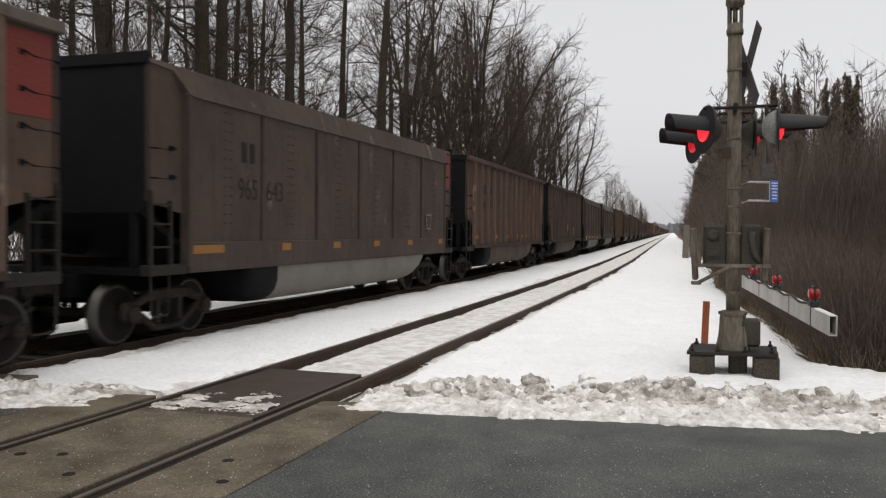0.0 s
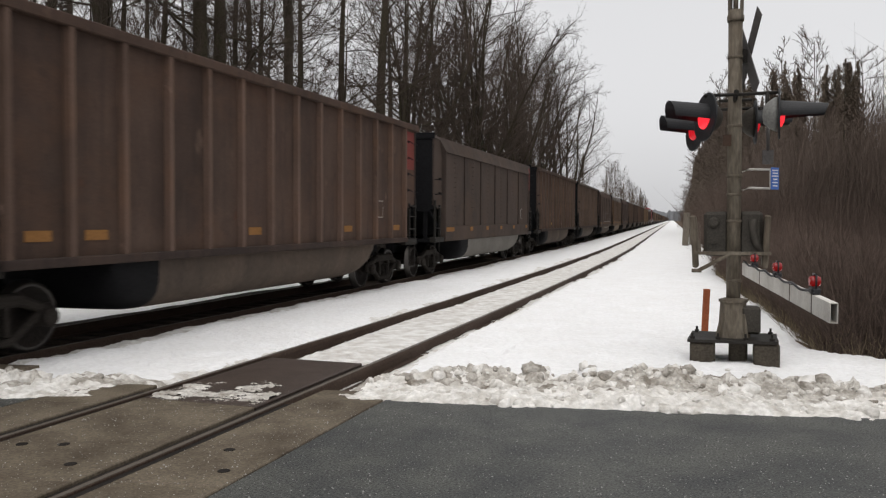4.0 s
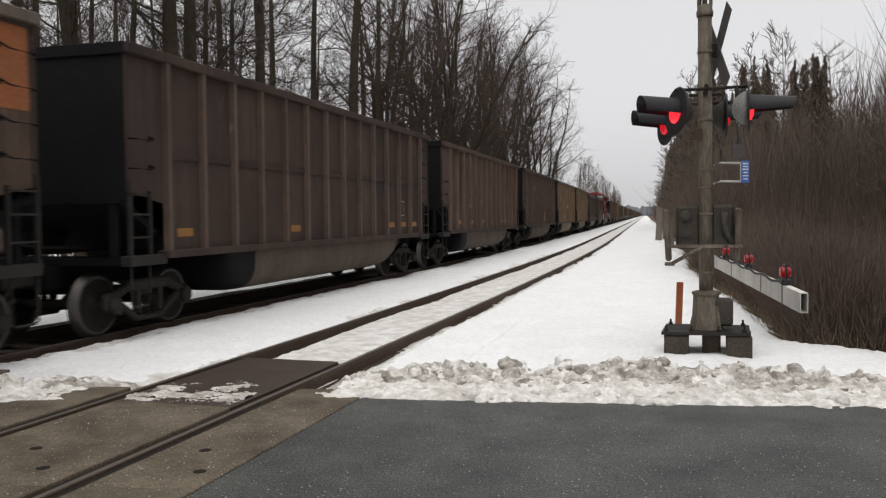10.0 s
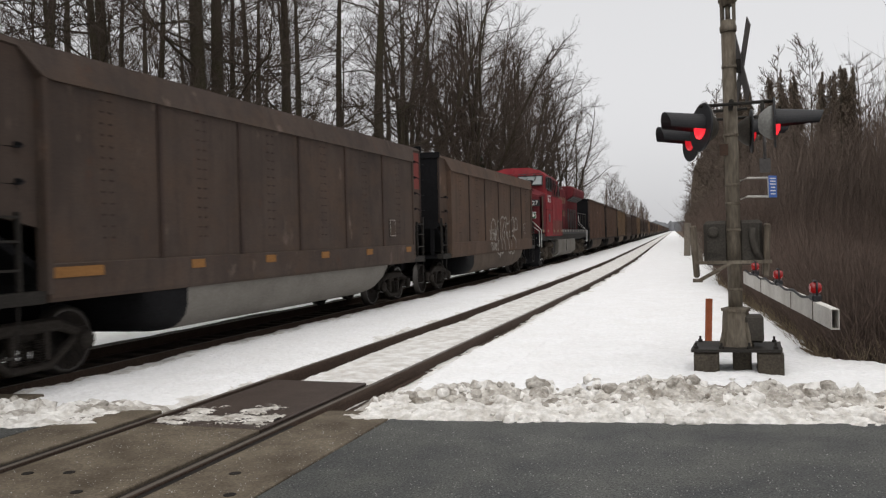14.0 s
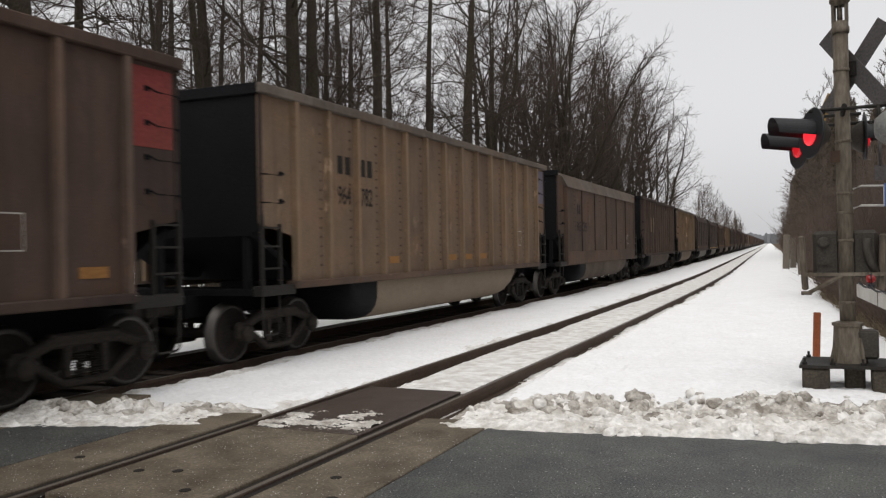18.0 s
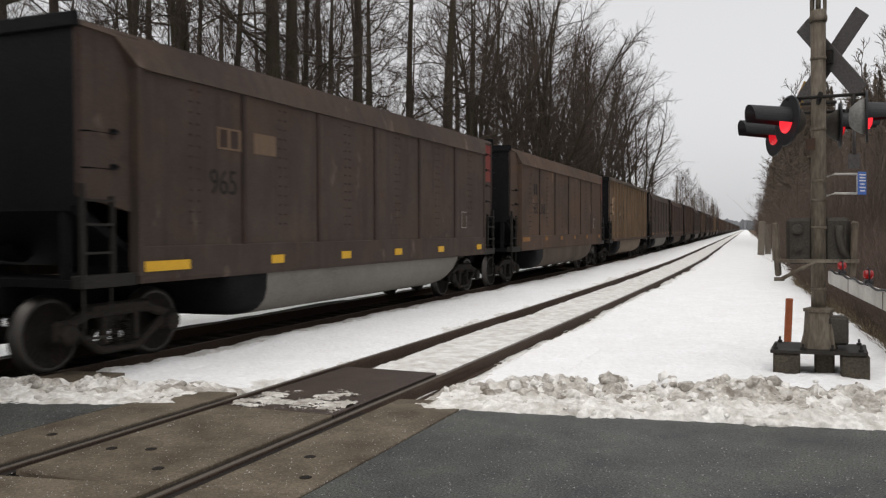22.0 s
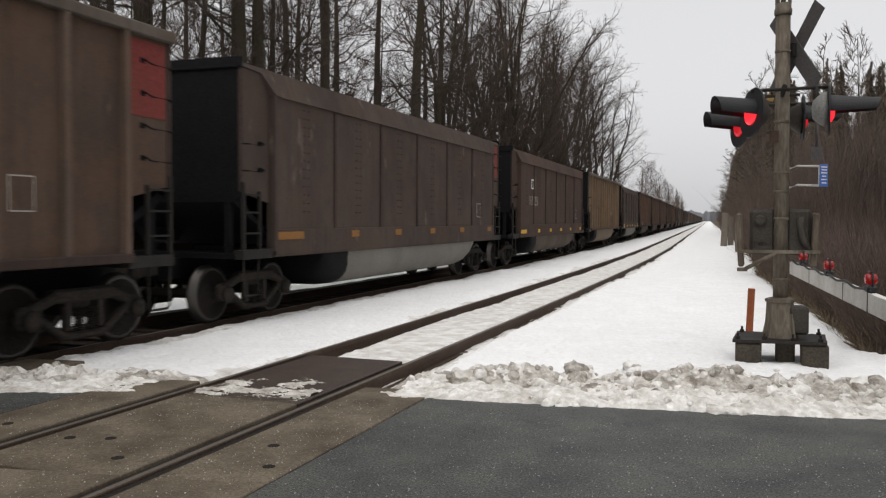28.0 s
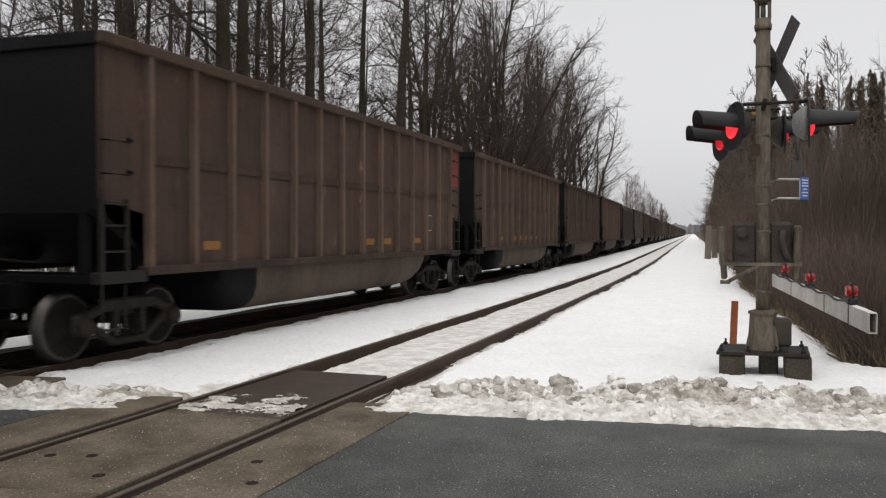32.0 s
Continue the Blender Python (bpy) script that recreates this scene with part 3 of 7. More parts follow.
def snow_clods():
    """Crusts and clods of grimy snow that the plough has thrown up along the road, half sunk in the bank."""
    rn = random.Random(9)
    src = bmesh.new()
    bmesh.ops.create_icosphere(src, subdivisions=2, radius=1.0)
    base = [v.co.copy() for v in src.verts]
    tri = [tuple(v.index for v in f.verts) for f in src.faces]
    src.free()
    for name, mat, count in (("grimy_clods", CLOD, 320), ("snow_clods", DIRTY_SNOW, 520)):
        vs, fs = [], []
        while count:
            x = rn.uniform(-3.1, 7.6) if rn.random() < 0.9 else rn.uniform(7.6, 12)
            if -1.25 < x < 1.15 or (x < 0 and rn.random() < 0.6):
                continue
            past = rn.gauss(0.82, 0.16) if rn.random() < 0.45 or mat is CLOD else rn.uniform(0.0, 0.8)
            y = edge_y(x) + max(past, 0.02)
            r = rn.uniform(0.012, 0.04) if rn.random() < 0.82 else rn.uniform(0.04, 0.075)
            z = ground_height(x, y) - 0.45 * r
            k = len(vs)
            turn = rn.uniform(0, 6)
            ct, st = math.cos(turn), math.sin(turn)
            sx, sy, sz = r * rn.uniform(1.0, 1.9), r * rn.uniform(0.8, 1.3), r * rn.uniform(0.8, 1.25)
            for c in base:
                w = 1 + 0.42 * noise.noise(c * 1.6 + Vector((x * 9, y * 9, 0))) + 0.2 * noise.noise(c * 4.0 + Vector((x * 5, 0, y * 5)))
                qx, qy = c.x * sx * w, c.y * sy * w
                vs.append((x + qx * ct - qy * st, y + qx * st + qy * ct, z + c.z * sz * w))
            fs += [(a + k, b + k, c + k) for a, b, c in tri]
            count -= 1
        tagged(new(name, raw_mesh(name, vs, fs, mat, True)), "clods of grimy ploughed snow along the road", "snow", kind="stuff")


snow_clods()



def road_grit():
    """Small stones and ice crumbs lying on road and panels."""
    rn = random.Random(14)
    vs, fs = [], []
    for n in range(9000):
        x, y = rn.uniform(-3.0, 7.0), rn.uniform(3.0, 7.0)
        if abs(abs(x) - GAUGE) < 0.14 or y > edge_y(x) - 0.02:
            continue
        r = rn.uniform(0.0018, 0.0048) if rn.random() < 0.90 else rn.uniform(0.005, 0.008)
        k = len(vs)
        a = rn.uniform(0, 6)
        for i in range(4):
            q = r * rn.uniform(0.7, 1.3)
            vs.append((x + q * math.cos(a + i * 1.571), y + q * math.sin(a + i * 1.571), 0.0045))
        vs.append((x, y, 0.0045 + r))
        fs += [(k + i, k + (i + 1) % 4, k + 4) for i in range(4)]
    tagged(new("road_grit", raw_mesh("road_grit", vs, fs, GRIT)), "pale grit scattered on the damp road", "grit", kind="stuff")


road_grit()

# sleepers under the train's track
ties = thing("sleepers", "dark timber sleepers in the ballast under the train", "sleepers", kind="structure")
bm = bmesh.new()
box(bm, -1.3, 1.3, -0.11, 0.11, -0.20, -0.155, 0.01)
tie_mesh = mesh_of("sleeper", bm, TIE_WOOD)
for n in range(90):
    y = 6.9 + n * 0.53
    ob = part("sleeper", tie_mesh, None, ties)
    ob.matrix_basis = pose(on_track(FAR_X, y), y, -0.012 * (n % 3) * 0.3, 0, 0, math.degrees(-slope(y)))


# ---- the coal train ----
def digits_mesh(text, size, mat):
    cu = bpy.data.curves.new("lettering", "FONT")
    cu.body, cu.size, cu.align_x, cu.extrude = text, size, "CENTER", 0.002
    tmp = bpy.data.objects.new("lettering", cu)
    scene.collection.objects.link(tmp)
    me = bpy.data.meshes.new_from_object(tmp.evaluated_get(bpy.context.evaluated_depsgraph_get()))
    bpy.data.objects.remove(tmp)
    me.materials.clear()
    me.materials.append(mat)
    return me


def truck_meshes():
    out = {}
    bm = bmesh.new()
    for y in (-0.89, 0.89):
        obox(bm, pose(0, y, 0.50, 0, 0, 0), 0.16, 0.30, 0.28, 0.05)
        lathe(bm, [(0.13, -0.02), (0.13, 0.05), (0.06, 0.08)], pose(0.08, y, 0.47, 0, 90, 0), 10)
    obox(bm, pose(0, 0, 0.72), 0.15, 1.05, 0.17, 0.03)
    for s in (-1, 1):
        obox(bm, pose(0, s * 0.68, 0.64, -s * 20, 0, 0), 0.14, 0.50, 0.13, 0.03)
        obox(bm, pose(0, s * 0.56, 0.37, s * 33, 0, 0), 0.13, 0.66, 0.10, 0.03)
        obox(bm, pose(0, s * 0.27, 0.48), 0.12, 0.10, 0.40, 0.02)
    obox(bm, pose(0, 0, 0.215), 0.16, 0.70, 0.10, 0.03)
    out["side_frame"] = mesh_of("side_frame", bm, TRUCK)
    bm = bmesh.new()
    for y in (0.0,):
        prof = []
        for i in range(21):
            prof.append((0.062 + 0.02 * math.cos(i * math.pi), 0.26 + 0.30 * i / 20))
        lathe(bm, prof, Matrix.Translation((0, y, 0)), 8, False)
    out["spring"] = mesh_of("spring", bm, TRUCK)
    bm = bmesh.new()
    box(bm, -1.0, 1.0, -0.16, 0.16, 0.52, 0.68, 0.04)
    lathe(bm, [(0.2, 0.68), (0.2, 0.74)], Matrix(), 12)
    box(bm, -0.70, 0.70, 0.44, 0.50, 0.36, 0.44)
    box(bm, -0.70, 0.70, -0.50, -0.44, 0.36, 0.44)
    out["bolster"] = mesh_of("bolster", bm, TRUCK)
    return out


def wheelset_mesh(r, track=0.73, axle=0.08, sides=18):
    bm = bmesh.new()
    prof = [(axle, -0.075), (0.13, -0.075), (0.15, -0.03), (r * 0.52, 0.012), (r - 0.09, -0.015), (r - 0.06, -0.065), (r + 0.026, -0.075), (r + 0.026, -0.045), (r, -0.032),
            (r - 0.004, 0.065), (r - 0.062, 0.068), (r - 0.095, 0.03), (r * 0.52, 0.045), (0.16, 0.02), (0.135, 0.085), (axle, 0.085)]
    for s in (-1, 1):
        lathe(bm, prof, pose(s * track, 0, 0, 0, 90 * s, 0), sides)
    lathe(bm, [(axle, -track - 0.22), (axle, track + 0.22)], pose(0, 0, 0, 0, 90, 0), 10)
    for s in (-1, 1):
        for k in range(3):
            lathe(bm, [(0.018, 0.0), (0.018, 0.03)], pose(0, 0, 0, k * 120, 0, 0) @ pose(s * (track + 0.235), 0.045, 0, 0, 90 * s, 0), 6)
    me = mesh_of("wheelset", bm, WHEEL)
    me.materials.append(WHEEL_RIM)
    for p in me.polygons:
        c = p.center
        d = math.hypot(c.y, c.z)
        if d > r - 0.045 and abs(c.x) > 0.6:
            p.material_index = 1
    return me


TRUCKS = truck_meshes()
WHEELSET, FAR_WHEELSET = wheelset_mesh(0.457), wheelset_mesh(0.457, sides=9)
HALF, RIM, FLOOR = 7.26, 4.19, 1.14     # half length, top edge and sill height of a car body
BAY = 6.36              # outermost ribs and corner posts, from the middle of a car
keyed_wheels = {"front": [], "rear": []}


def add_truck(car, y, full=True):
    truck = part("truck", TRUCKS["bolster"], None, car)
    truck.location = (0, y, 0)
    for x in (-1.0, 1.0):
        ob = part("side_frame", TRUCKS["side_frame"], None, truck)
        ob.matrix_basis = pose(x, 0, 0, 0, 0, 0 if x > 0 else 180)
        for dy in (-0.1, 0.1) if full else ():
            part("spring", TRUCKS["spring"], None, truck).location = (x + (0.03 if x > 0 else -0.03), dy, 0)
    for key, dy in (("front", -0.89), ("rear", 0.89)):
        w = part("wheelset", WHEELSET if full else FAR_WHEELSET, None, truck)
        w.location = (0, dy, 0.457)
        keyed_wheels[key].append(w)
    return truck


def tub_mesh(top, half_top):
    """The rounded belly between the trucks."""
    bm = bmesh.new()
    rows = []
    n = 14
    for y, lift in ((-half_top, 0.66), (-half_top + 0.06, 0.42), (-half_top + 0.22, 0.20), (-half_top + 0.55, 0.05), (-half_top + 1.0, 0.0), (0, 0.0),
                    (half_top - 1.0, 0.0), (half_top - 0.55, 0.05), (half_top - 0.22, 0.20), (half_top - 0.06, 0.42), (half_top, 0.66)):
        ring = []
        for i in range(n + 1):
            a = math.pi * i / n
            ca, sa = math.cos(a), math.sin(a)
            x = top * math.copysign(abs(ca) ** 0.42, ca)
            z = FLOOR + 0.02 - (0.80 - lift) * sa ** 0.52
            ring.append(bm.verts.new((x, y, z)))
        rows.append(ring)
    for a, b in zip(rows, rows[1:]):
        for i in range(n):
            f = bm.faces.new((a[i], a[i + 1], b[i + 1], b[i]))
            f.smooth = True
    bm.faces.new(rows[0])
    bm.faces.new(rows[-1][::-1])
    me = mesh_of("belly_tub", bm, TUB["brown"])
    me.materials.append(END_BLACK)
    # only the -y end goes near-black: its shade is put into the colour
    for p in me.polygons:
        if p.center.y < -half_top + 1.2:
            p.material_index = 1
    return me


def ladder_mesh():
    """Stiles of the corner ladder at +x, +y, joined by its bottom step; and one rung."""
    bm = bmesh.new()
    for a, b, z0, z1 in ((6.76, 6.80, FLOOR - 0.05, 2.12), (HALF - 0.05, HALF, FLOOR - 0.05, 2.25)):
        box(bm, 1.475, 1.53, a, b, z0, z1)
    # stirrup below the sill
    tube(bm, [(1.50, 6.80, FLOOR), (1.50, 6.81, 0.50), (1.50, 6.86, 0.46), (1.50, HALF - 0.09, 0.46), (1.50, HALF - 0.04, 0.50), (1.50, HALF - 0.03, FLOOR)], 0.016, 6)
    box(bm, 1.36, 1.54, BAY + 0.05, HALF + 0.02, FLOOR - 0.10, FLOOR + 0.05, 0.01)
    stiles = mesh_of("corner_ladder", bm, DARK_STEEL)
    bm = bmesh.new()
    box(bm, 1.515, 1.54, 6.78, HALF, -0.014, 0.014)
    return stiles, mesh_of("rung", bm, DARK_STEEL)


def grab_mesh():
    bm = bmesh.new()
    tube(bm, [(1.45, 6.72, 0), (1.56, 6.72, 0), (1.57, 6.74, -0.02), (1.575, 6.82, -0.04), (1.575, HALF - 0.05, -0.04), (1.50, HALF - 0.02, -0.04)], 0.012, 5)
    obox(bm, pose(1.485, 6.72, 0.0), 0.06, 0.08, 0.07, 0.01)
    return mesh_of("grab_iron", bm, END_BLACK)


def end_meshes():
    out = {}
    # end wall with slope sheet, at +y
    bm = bmesh.new()
    prism(bm, [(HALF, 2.0), (HALF, RIM - 0.02), (HALF - 0.06, RIM - 0.02), (HALF - 0.06, 2.0)], -1.45, 1.45, "x")
    prism(bm, [(HALF - 0.003, 1.94), (HALF - 0.003, 2.0), (HALF - 0.06, 2.05), (6.0, 1.30), (6.0, 1.24)], -1.35, 1.35, "x")
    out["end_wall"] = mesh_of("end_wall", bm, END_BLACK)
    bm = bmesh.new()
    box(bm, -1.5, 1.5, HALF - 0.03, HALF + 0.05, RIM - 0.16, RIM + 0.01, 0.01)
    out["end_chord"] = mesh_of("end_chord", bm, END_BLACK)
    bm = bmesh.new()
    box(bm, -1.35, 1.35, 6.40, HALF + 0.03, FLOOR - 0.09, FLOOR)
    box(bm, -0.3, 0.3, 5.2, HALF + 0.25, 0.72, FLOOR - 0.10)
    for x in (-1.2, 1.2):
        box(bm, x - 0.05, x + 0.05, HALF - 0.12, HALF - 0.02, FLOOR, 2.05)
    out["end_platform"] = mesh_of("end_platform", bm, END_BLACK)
    bm = bmesh.new()
    box(bm, -0.10, 0.10, HALF + 0.2, HALF + 0.80, 0.76, 0.98, 0.03)
    obox(bm, pose(0.05, HALF + 0.88, 0.87, 0, 0, 20), 0.30, 0.34, 0.28, 0.06)
    tube(bm, [(0.32, HALF + 0.1, 0.80), (0.34, HALF + 0.45, 0.52), (0.28, HALF + 0.86, 0.62)], 0.03, 6)
    out["coupler"] = mesh_of("coupler", bm, TRUCK)
    bm = bmesh.new()
    for y, z, r in ((6.5, 1.45, 0.16), (6.6, 1.72, 0.10)):
        lathe(bm, [(r, -0.35), (r, 0.35)], pose(0.75, y - 0.1, z, 0, 90, 0), 10)
    out["brake_gear"] = mesh_of("brake_gear", bm, END_BLACK)
    return out


ENDS = end_meshes()
(LADDER, RUNG), GRAB = ladder_mesh(), grab_mesh()


def flat_load():
    verts, faces = [], []
    n, k = 26, 6
    for j in range(n + 1):
        for i in range(k + 1):
            x, y = -1.38 + 2.76 * i / k, -7.1 + 14.2 * j / n
            verts.append((x, y, 3.82 + 0.25 * math.cos(x * 1.1) * (0.6 + 0.5 * bumps(x, y, 0.6, 4.0)) - 0.25 * (abs(y) / 7) ** 6))
    for j in range(n):
        for i in range(k):
            a = j * (k + 1) + i
            faces.append((a, a + 1, a + k + 2, a + k + 1))
    return raw_mesh("coal_load", verts, faces, COAL, True)


LOAD = flat_load()


def ribbed_meshes():
    out = {}
    # side sheet at +x, cut up at the end bays
    bm = bmesh.new()
    prism(bm, [(-BAY, FLOOR + 0.1), (BAY, FLOOR + 0.1), (BAY, 1.93), (HALF, 2.12), (HALF, RIM - 0.15), (-HALF, RIM - 0.15), (-HALF, 2.12), (-BAY, 1.93)], 1.46, 1.49, "x")
    out["side_sheet"] = mesh_of("side_sheet", bm, PAINT["brown"])
    bm = bmesh.new()
    box(bm, 1.40, 1.60, -HALF - 0.04, HALF + 0.04, RIM - 0.15, RIM, 0.015)
    out["top_chord"] = mesh_of("top_chord", bm, PAINT["brown"])
    bm = bmesh.new()
    box(bm, 1.38, 1.60, -BAY - 0.09, BAY + 0.09, FLOOR - 0.02, FLOOR + 0.10, 0.015)
    out["side_sill"] = mesh_of("side_sill", bm, PAINT["brown"])
    bm = bmesh.new()
    prism(bm, [(1.485, -0.060), (1.585, -0.045), (1.585, 0.045), (1.485, 0.060)], FLOOR + 0.10, RIM - 0.15, "z")
    out["rib"] = mesh_of("rib", bm, PAINT["brown"])
    bm = bmesh.new()
    box(bm, 1.49, 1.515, -0.43, 0.43, -0.06, 0.06)
    for i in range(7):
        for z in (-0.035, 0.025):
            box(bm, 1.515, 1.527, -0.36 + i * 0.12 - 0.016, -0.36 + i * 0.12 + 0.016, z - 0.014, z + 0.014)
    out["belt_plate"] = mesh_of("belt_plate", bm, PAINT["brown"])
    bm = bmesh.new()
    for i in range(16):
        z = 1.45 + i * 0.155
        box(bm, 1.49, 1.505, -0.025, 0.025, z, z + 0.03)
    out["rivet_row"] = mesh_of("riveted_seam", bm, PAINT["brown"])
    out["belly_tub"] = tub_mesh(1.45, 4.55)
    return out


def smooth_meshes():
    out = {}
    bm = bmesh.new()
    prism(bm, [(-BAY, 1.48), (BAY, 1.48), (BAY, 3.74), (-BAY, 3.74)], 1.50, 1.545, "x")
    out["side_sheet"] = mesh_of("side_sheet", bm, PAINT["brown"])
    # lower skirt
    bm = bmesh.new()
    prism(bm, [(1.40, FLOOR - 0.09), (1.55, FLOOR - 0.09), (1.57, FLOOR - 0.04), (1.575, 1.50), (1.50, 1.54), (1.40, 1.50)], -BAY - 0.02, BAY + 0.02, "y")
    out["skirt"] = mesh_of("skirt", bm, PAINT["brown"])
    # top chord that leans in, hooded at the ends
    bm = bmesh.new()
    sec = lambda y, low, out_x: [(1.36, y, RIM - 0.06), (1.43, y, RIM - 0.06), (out_x, y, low), (1.45, y, low - 0.02), (1.36, y, RIM - 0.16)]
    rings = [[bm.verts.new(p) for p in sec(y, low, ox)] for y, low, ox in ((-HALF, 4.06, 1.48), (-BAY - 0.32, 4.04, 1.48), (-BAY - 0.05, 3.72, 1.59), (-6.2, 3.70, 1.59), (6.2, 3.70, 1.59), (BAY + 0.05, 3.72, 1.59), (BAY + 0.32, 4.04, 1.48), (HALF, 4.06, 1.48))]
    for a, b in zip(rings, rings[1:]):
        for i in range(5):
            bm.faces.new((a[i], a[(i + 1) % 5], b[(i + 1) % 5], b[i]))
    bm.faces.new(rings[0][::-1])
    bm.faces.new(rings[-1])
    out["top_chord"] = mesh_of("top_chord", bm, PAINT["brown"])
    bm = bmesh.new()
    prism(bm, [(6.24, 1.9), (HALF, 2.12), (HALF, RIM - 0.1), (6.24, RIM - 0.1)], 1.42, 1.45, "x")
    out["end_bay"] = mesh_of("end_bay", bm, PAINT["brown"])
    bm = bmesh.new()
    box(bm, 1.40, 1.585, BAY - 0.04, BAY + 0.05, FLOOR, 3.72, 0.012)
    out["corner_post"] = mesh_of("corner_post", bm, PAINT["brown"])
    bm = bmesh.new()
    box(bm, 1.545, 1.575, -0.04, 0.04, 1.52, 3.70)
    out["post"] = mesh_of("post", bm, PAINT["brown"])
    bm = bmesh.new()
    for i in range(13):
        z = 1.80 + i * 0.148
        for y, w in ((-0.12, 0.05), (0.04, 0.06)):
            box(bm, 1.545, 1.556, y, y + w, z, z + 0.022)
    out["rivet_row"] = mesh_of("riveted_seam", bm, PAINT["dark"])
    out["belly_tub"] = tub_mesh(1.52, 4.6)
    return out


RIBBED, SMOOTH = ribbed_meshes(), smooth_meshes()
RIB_YS = [-BAY + 2 * BAY * i / 13 for i in range(14)]
POST_YS = [-BAY + 2 * BAY * i / 6 for i in range(1, 6)]
LABELS = {
    "brown": "dusty brown", "redbrown": "red-brown", "dark": "coal-darkened dark brown", "tan": "dusty tan", "grey": "dusty grey-brown", "ochre": "ochre-brown", "umber": "sooty umber"}


def bay_edge(x):
    """Angle iron with rivets down the outer edge of an end bay, at +y."""
    bm = bmesh.new()
    box(bm, x, x + 0.012, HALF - 0.07, HALF + 0.012, 2.10, RIM - 0.16)
    for i in range(19):
        z = 2.16 + i * 0.099
        lathe(bm, [(0.016, 0.0), (0.010, 0.012)], pose(x + 0.012, HALF - 0.03, z, 0, 90, 0), 5, False)
    return mesh_of("bay_edge", bm, PAINT["dark"])


BAY_EDGE = {"A": bay_edge(1.492), "B": bay_edge(1.452)}


def coat(ob, mat):
    ob.material_slots[0].link = "OBJECT"
    ob.material_slots[0].material = mat
    return ob


def on_side(ob, side, y=0.0, z=0.0):
    """Sets a part that is built on the +x side on either side of its car."""
    ob.matrix_basis = pose(0, y, z, 0, 0, 0 if side > 0 else 180)
    return ob


def plate(car, name, side, x, y, z, w, h, mat, label=""):
    bm = bmesh.new()
    box(bm, 0.0, 0.006, -w / 2, w / 2, -h / 2, h / 2)
    ob = part(name, bm, mat, car, label)
    ob.matrix_basis = pose(side * x, y, z, 0, 0, 0 if side > 0 else 180)
    return ob


def scrawl(car, name, chains, r, mat, label, smooth=4):
    """Painted lines on a smooth car's side, each a chain of (y, z): thin ribbons that follow sheet, skirt and belly."""
    bm = bmesh.new()
    for n, chain in enumerate(chains):
        pts = [Vector(p) for p in chain]
        line = []
        for i in range(len(pts) - 1):
            p0, p1, p2, p3 = pts[max(i - 1, 0)], pts[i], pts[i + 1], pts[min(i + 2, len(pts) - 1)]
            for k in range(smooth):
                u = k / smooth
                line.append(0.5 * (2 * p1 + (p2 - p0) * u + (2 * p0 - 5 * p1 + 4 * p2 - p3) * u * u + (3 * p1 - p0 - 3 * p2 + p3) * u ** 3))
        line.append(pts[-1])
        prev = None
        for i, p in enumerate(line):
            d = (line[min(i + 1, len(line) - 1)] - line[max(i - 1, 0)]).normalized()
            w = r * (1 + 0.35 * math.sin(i * 0.9 + n))
            x = 1.550 if p.y > 1.55 else 1.579 if p.y > 1.12 else 1.528
            x += 0.0006 * (n % 5)
            pair = [bm.verts.new((x, p.x - d.y * w * q, p.y + d.x * w * q)) for q in (-1, 1)]
            if prev:
                bm.faces.new((prev[0], prev[1], pair[1], pair[0]))
            prev = pair
    return part(name, bm, mat, car, label)


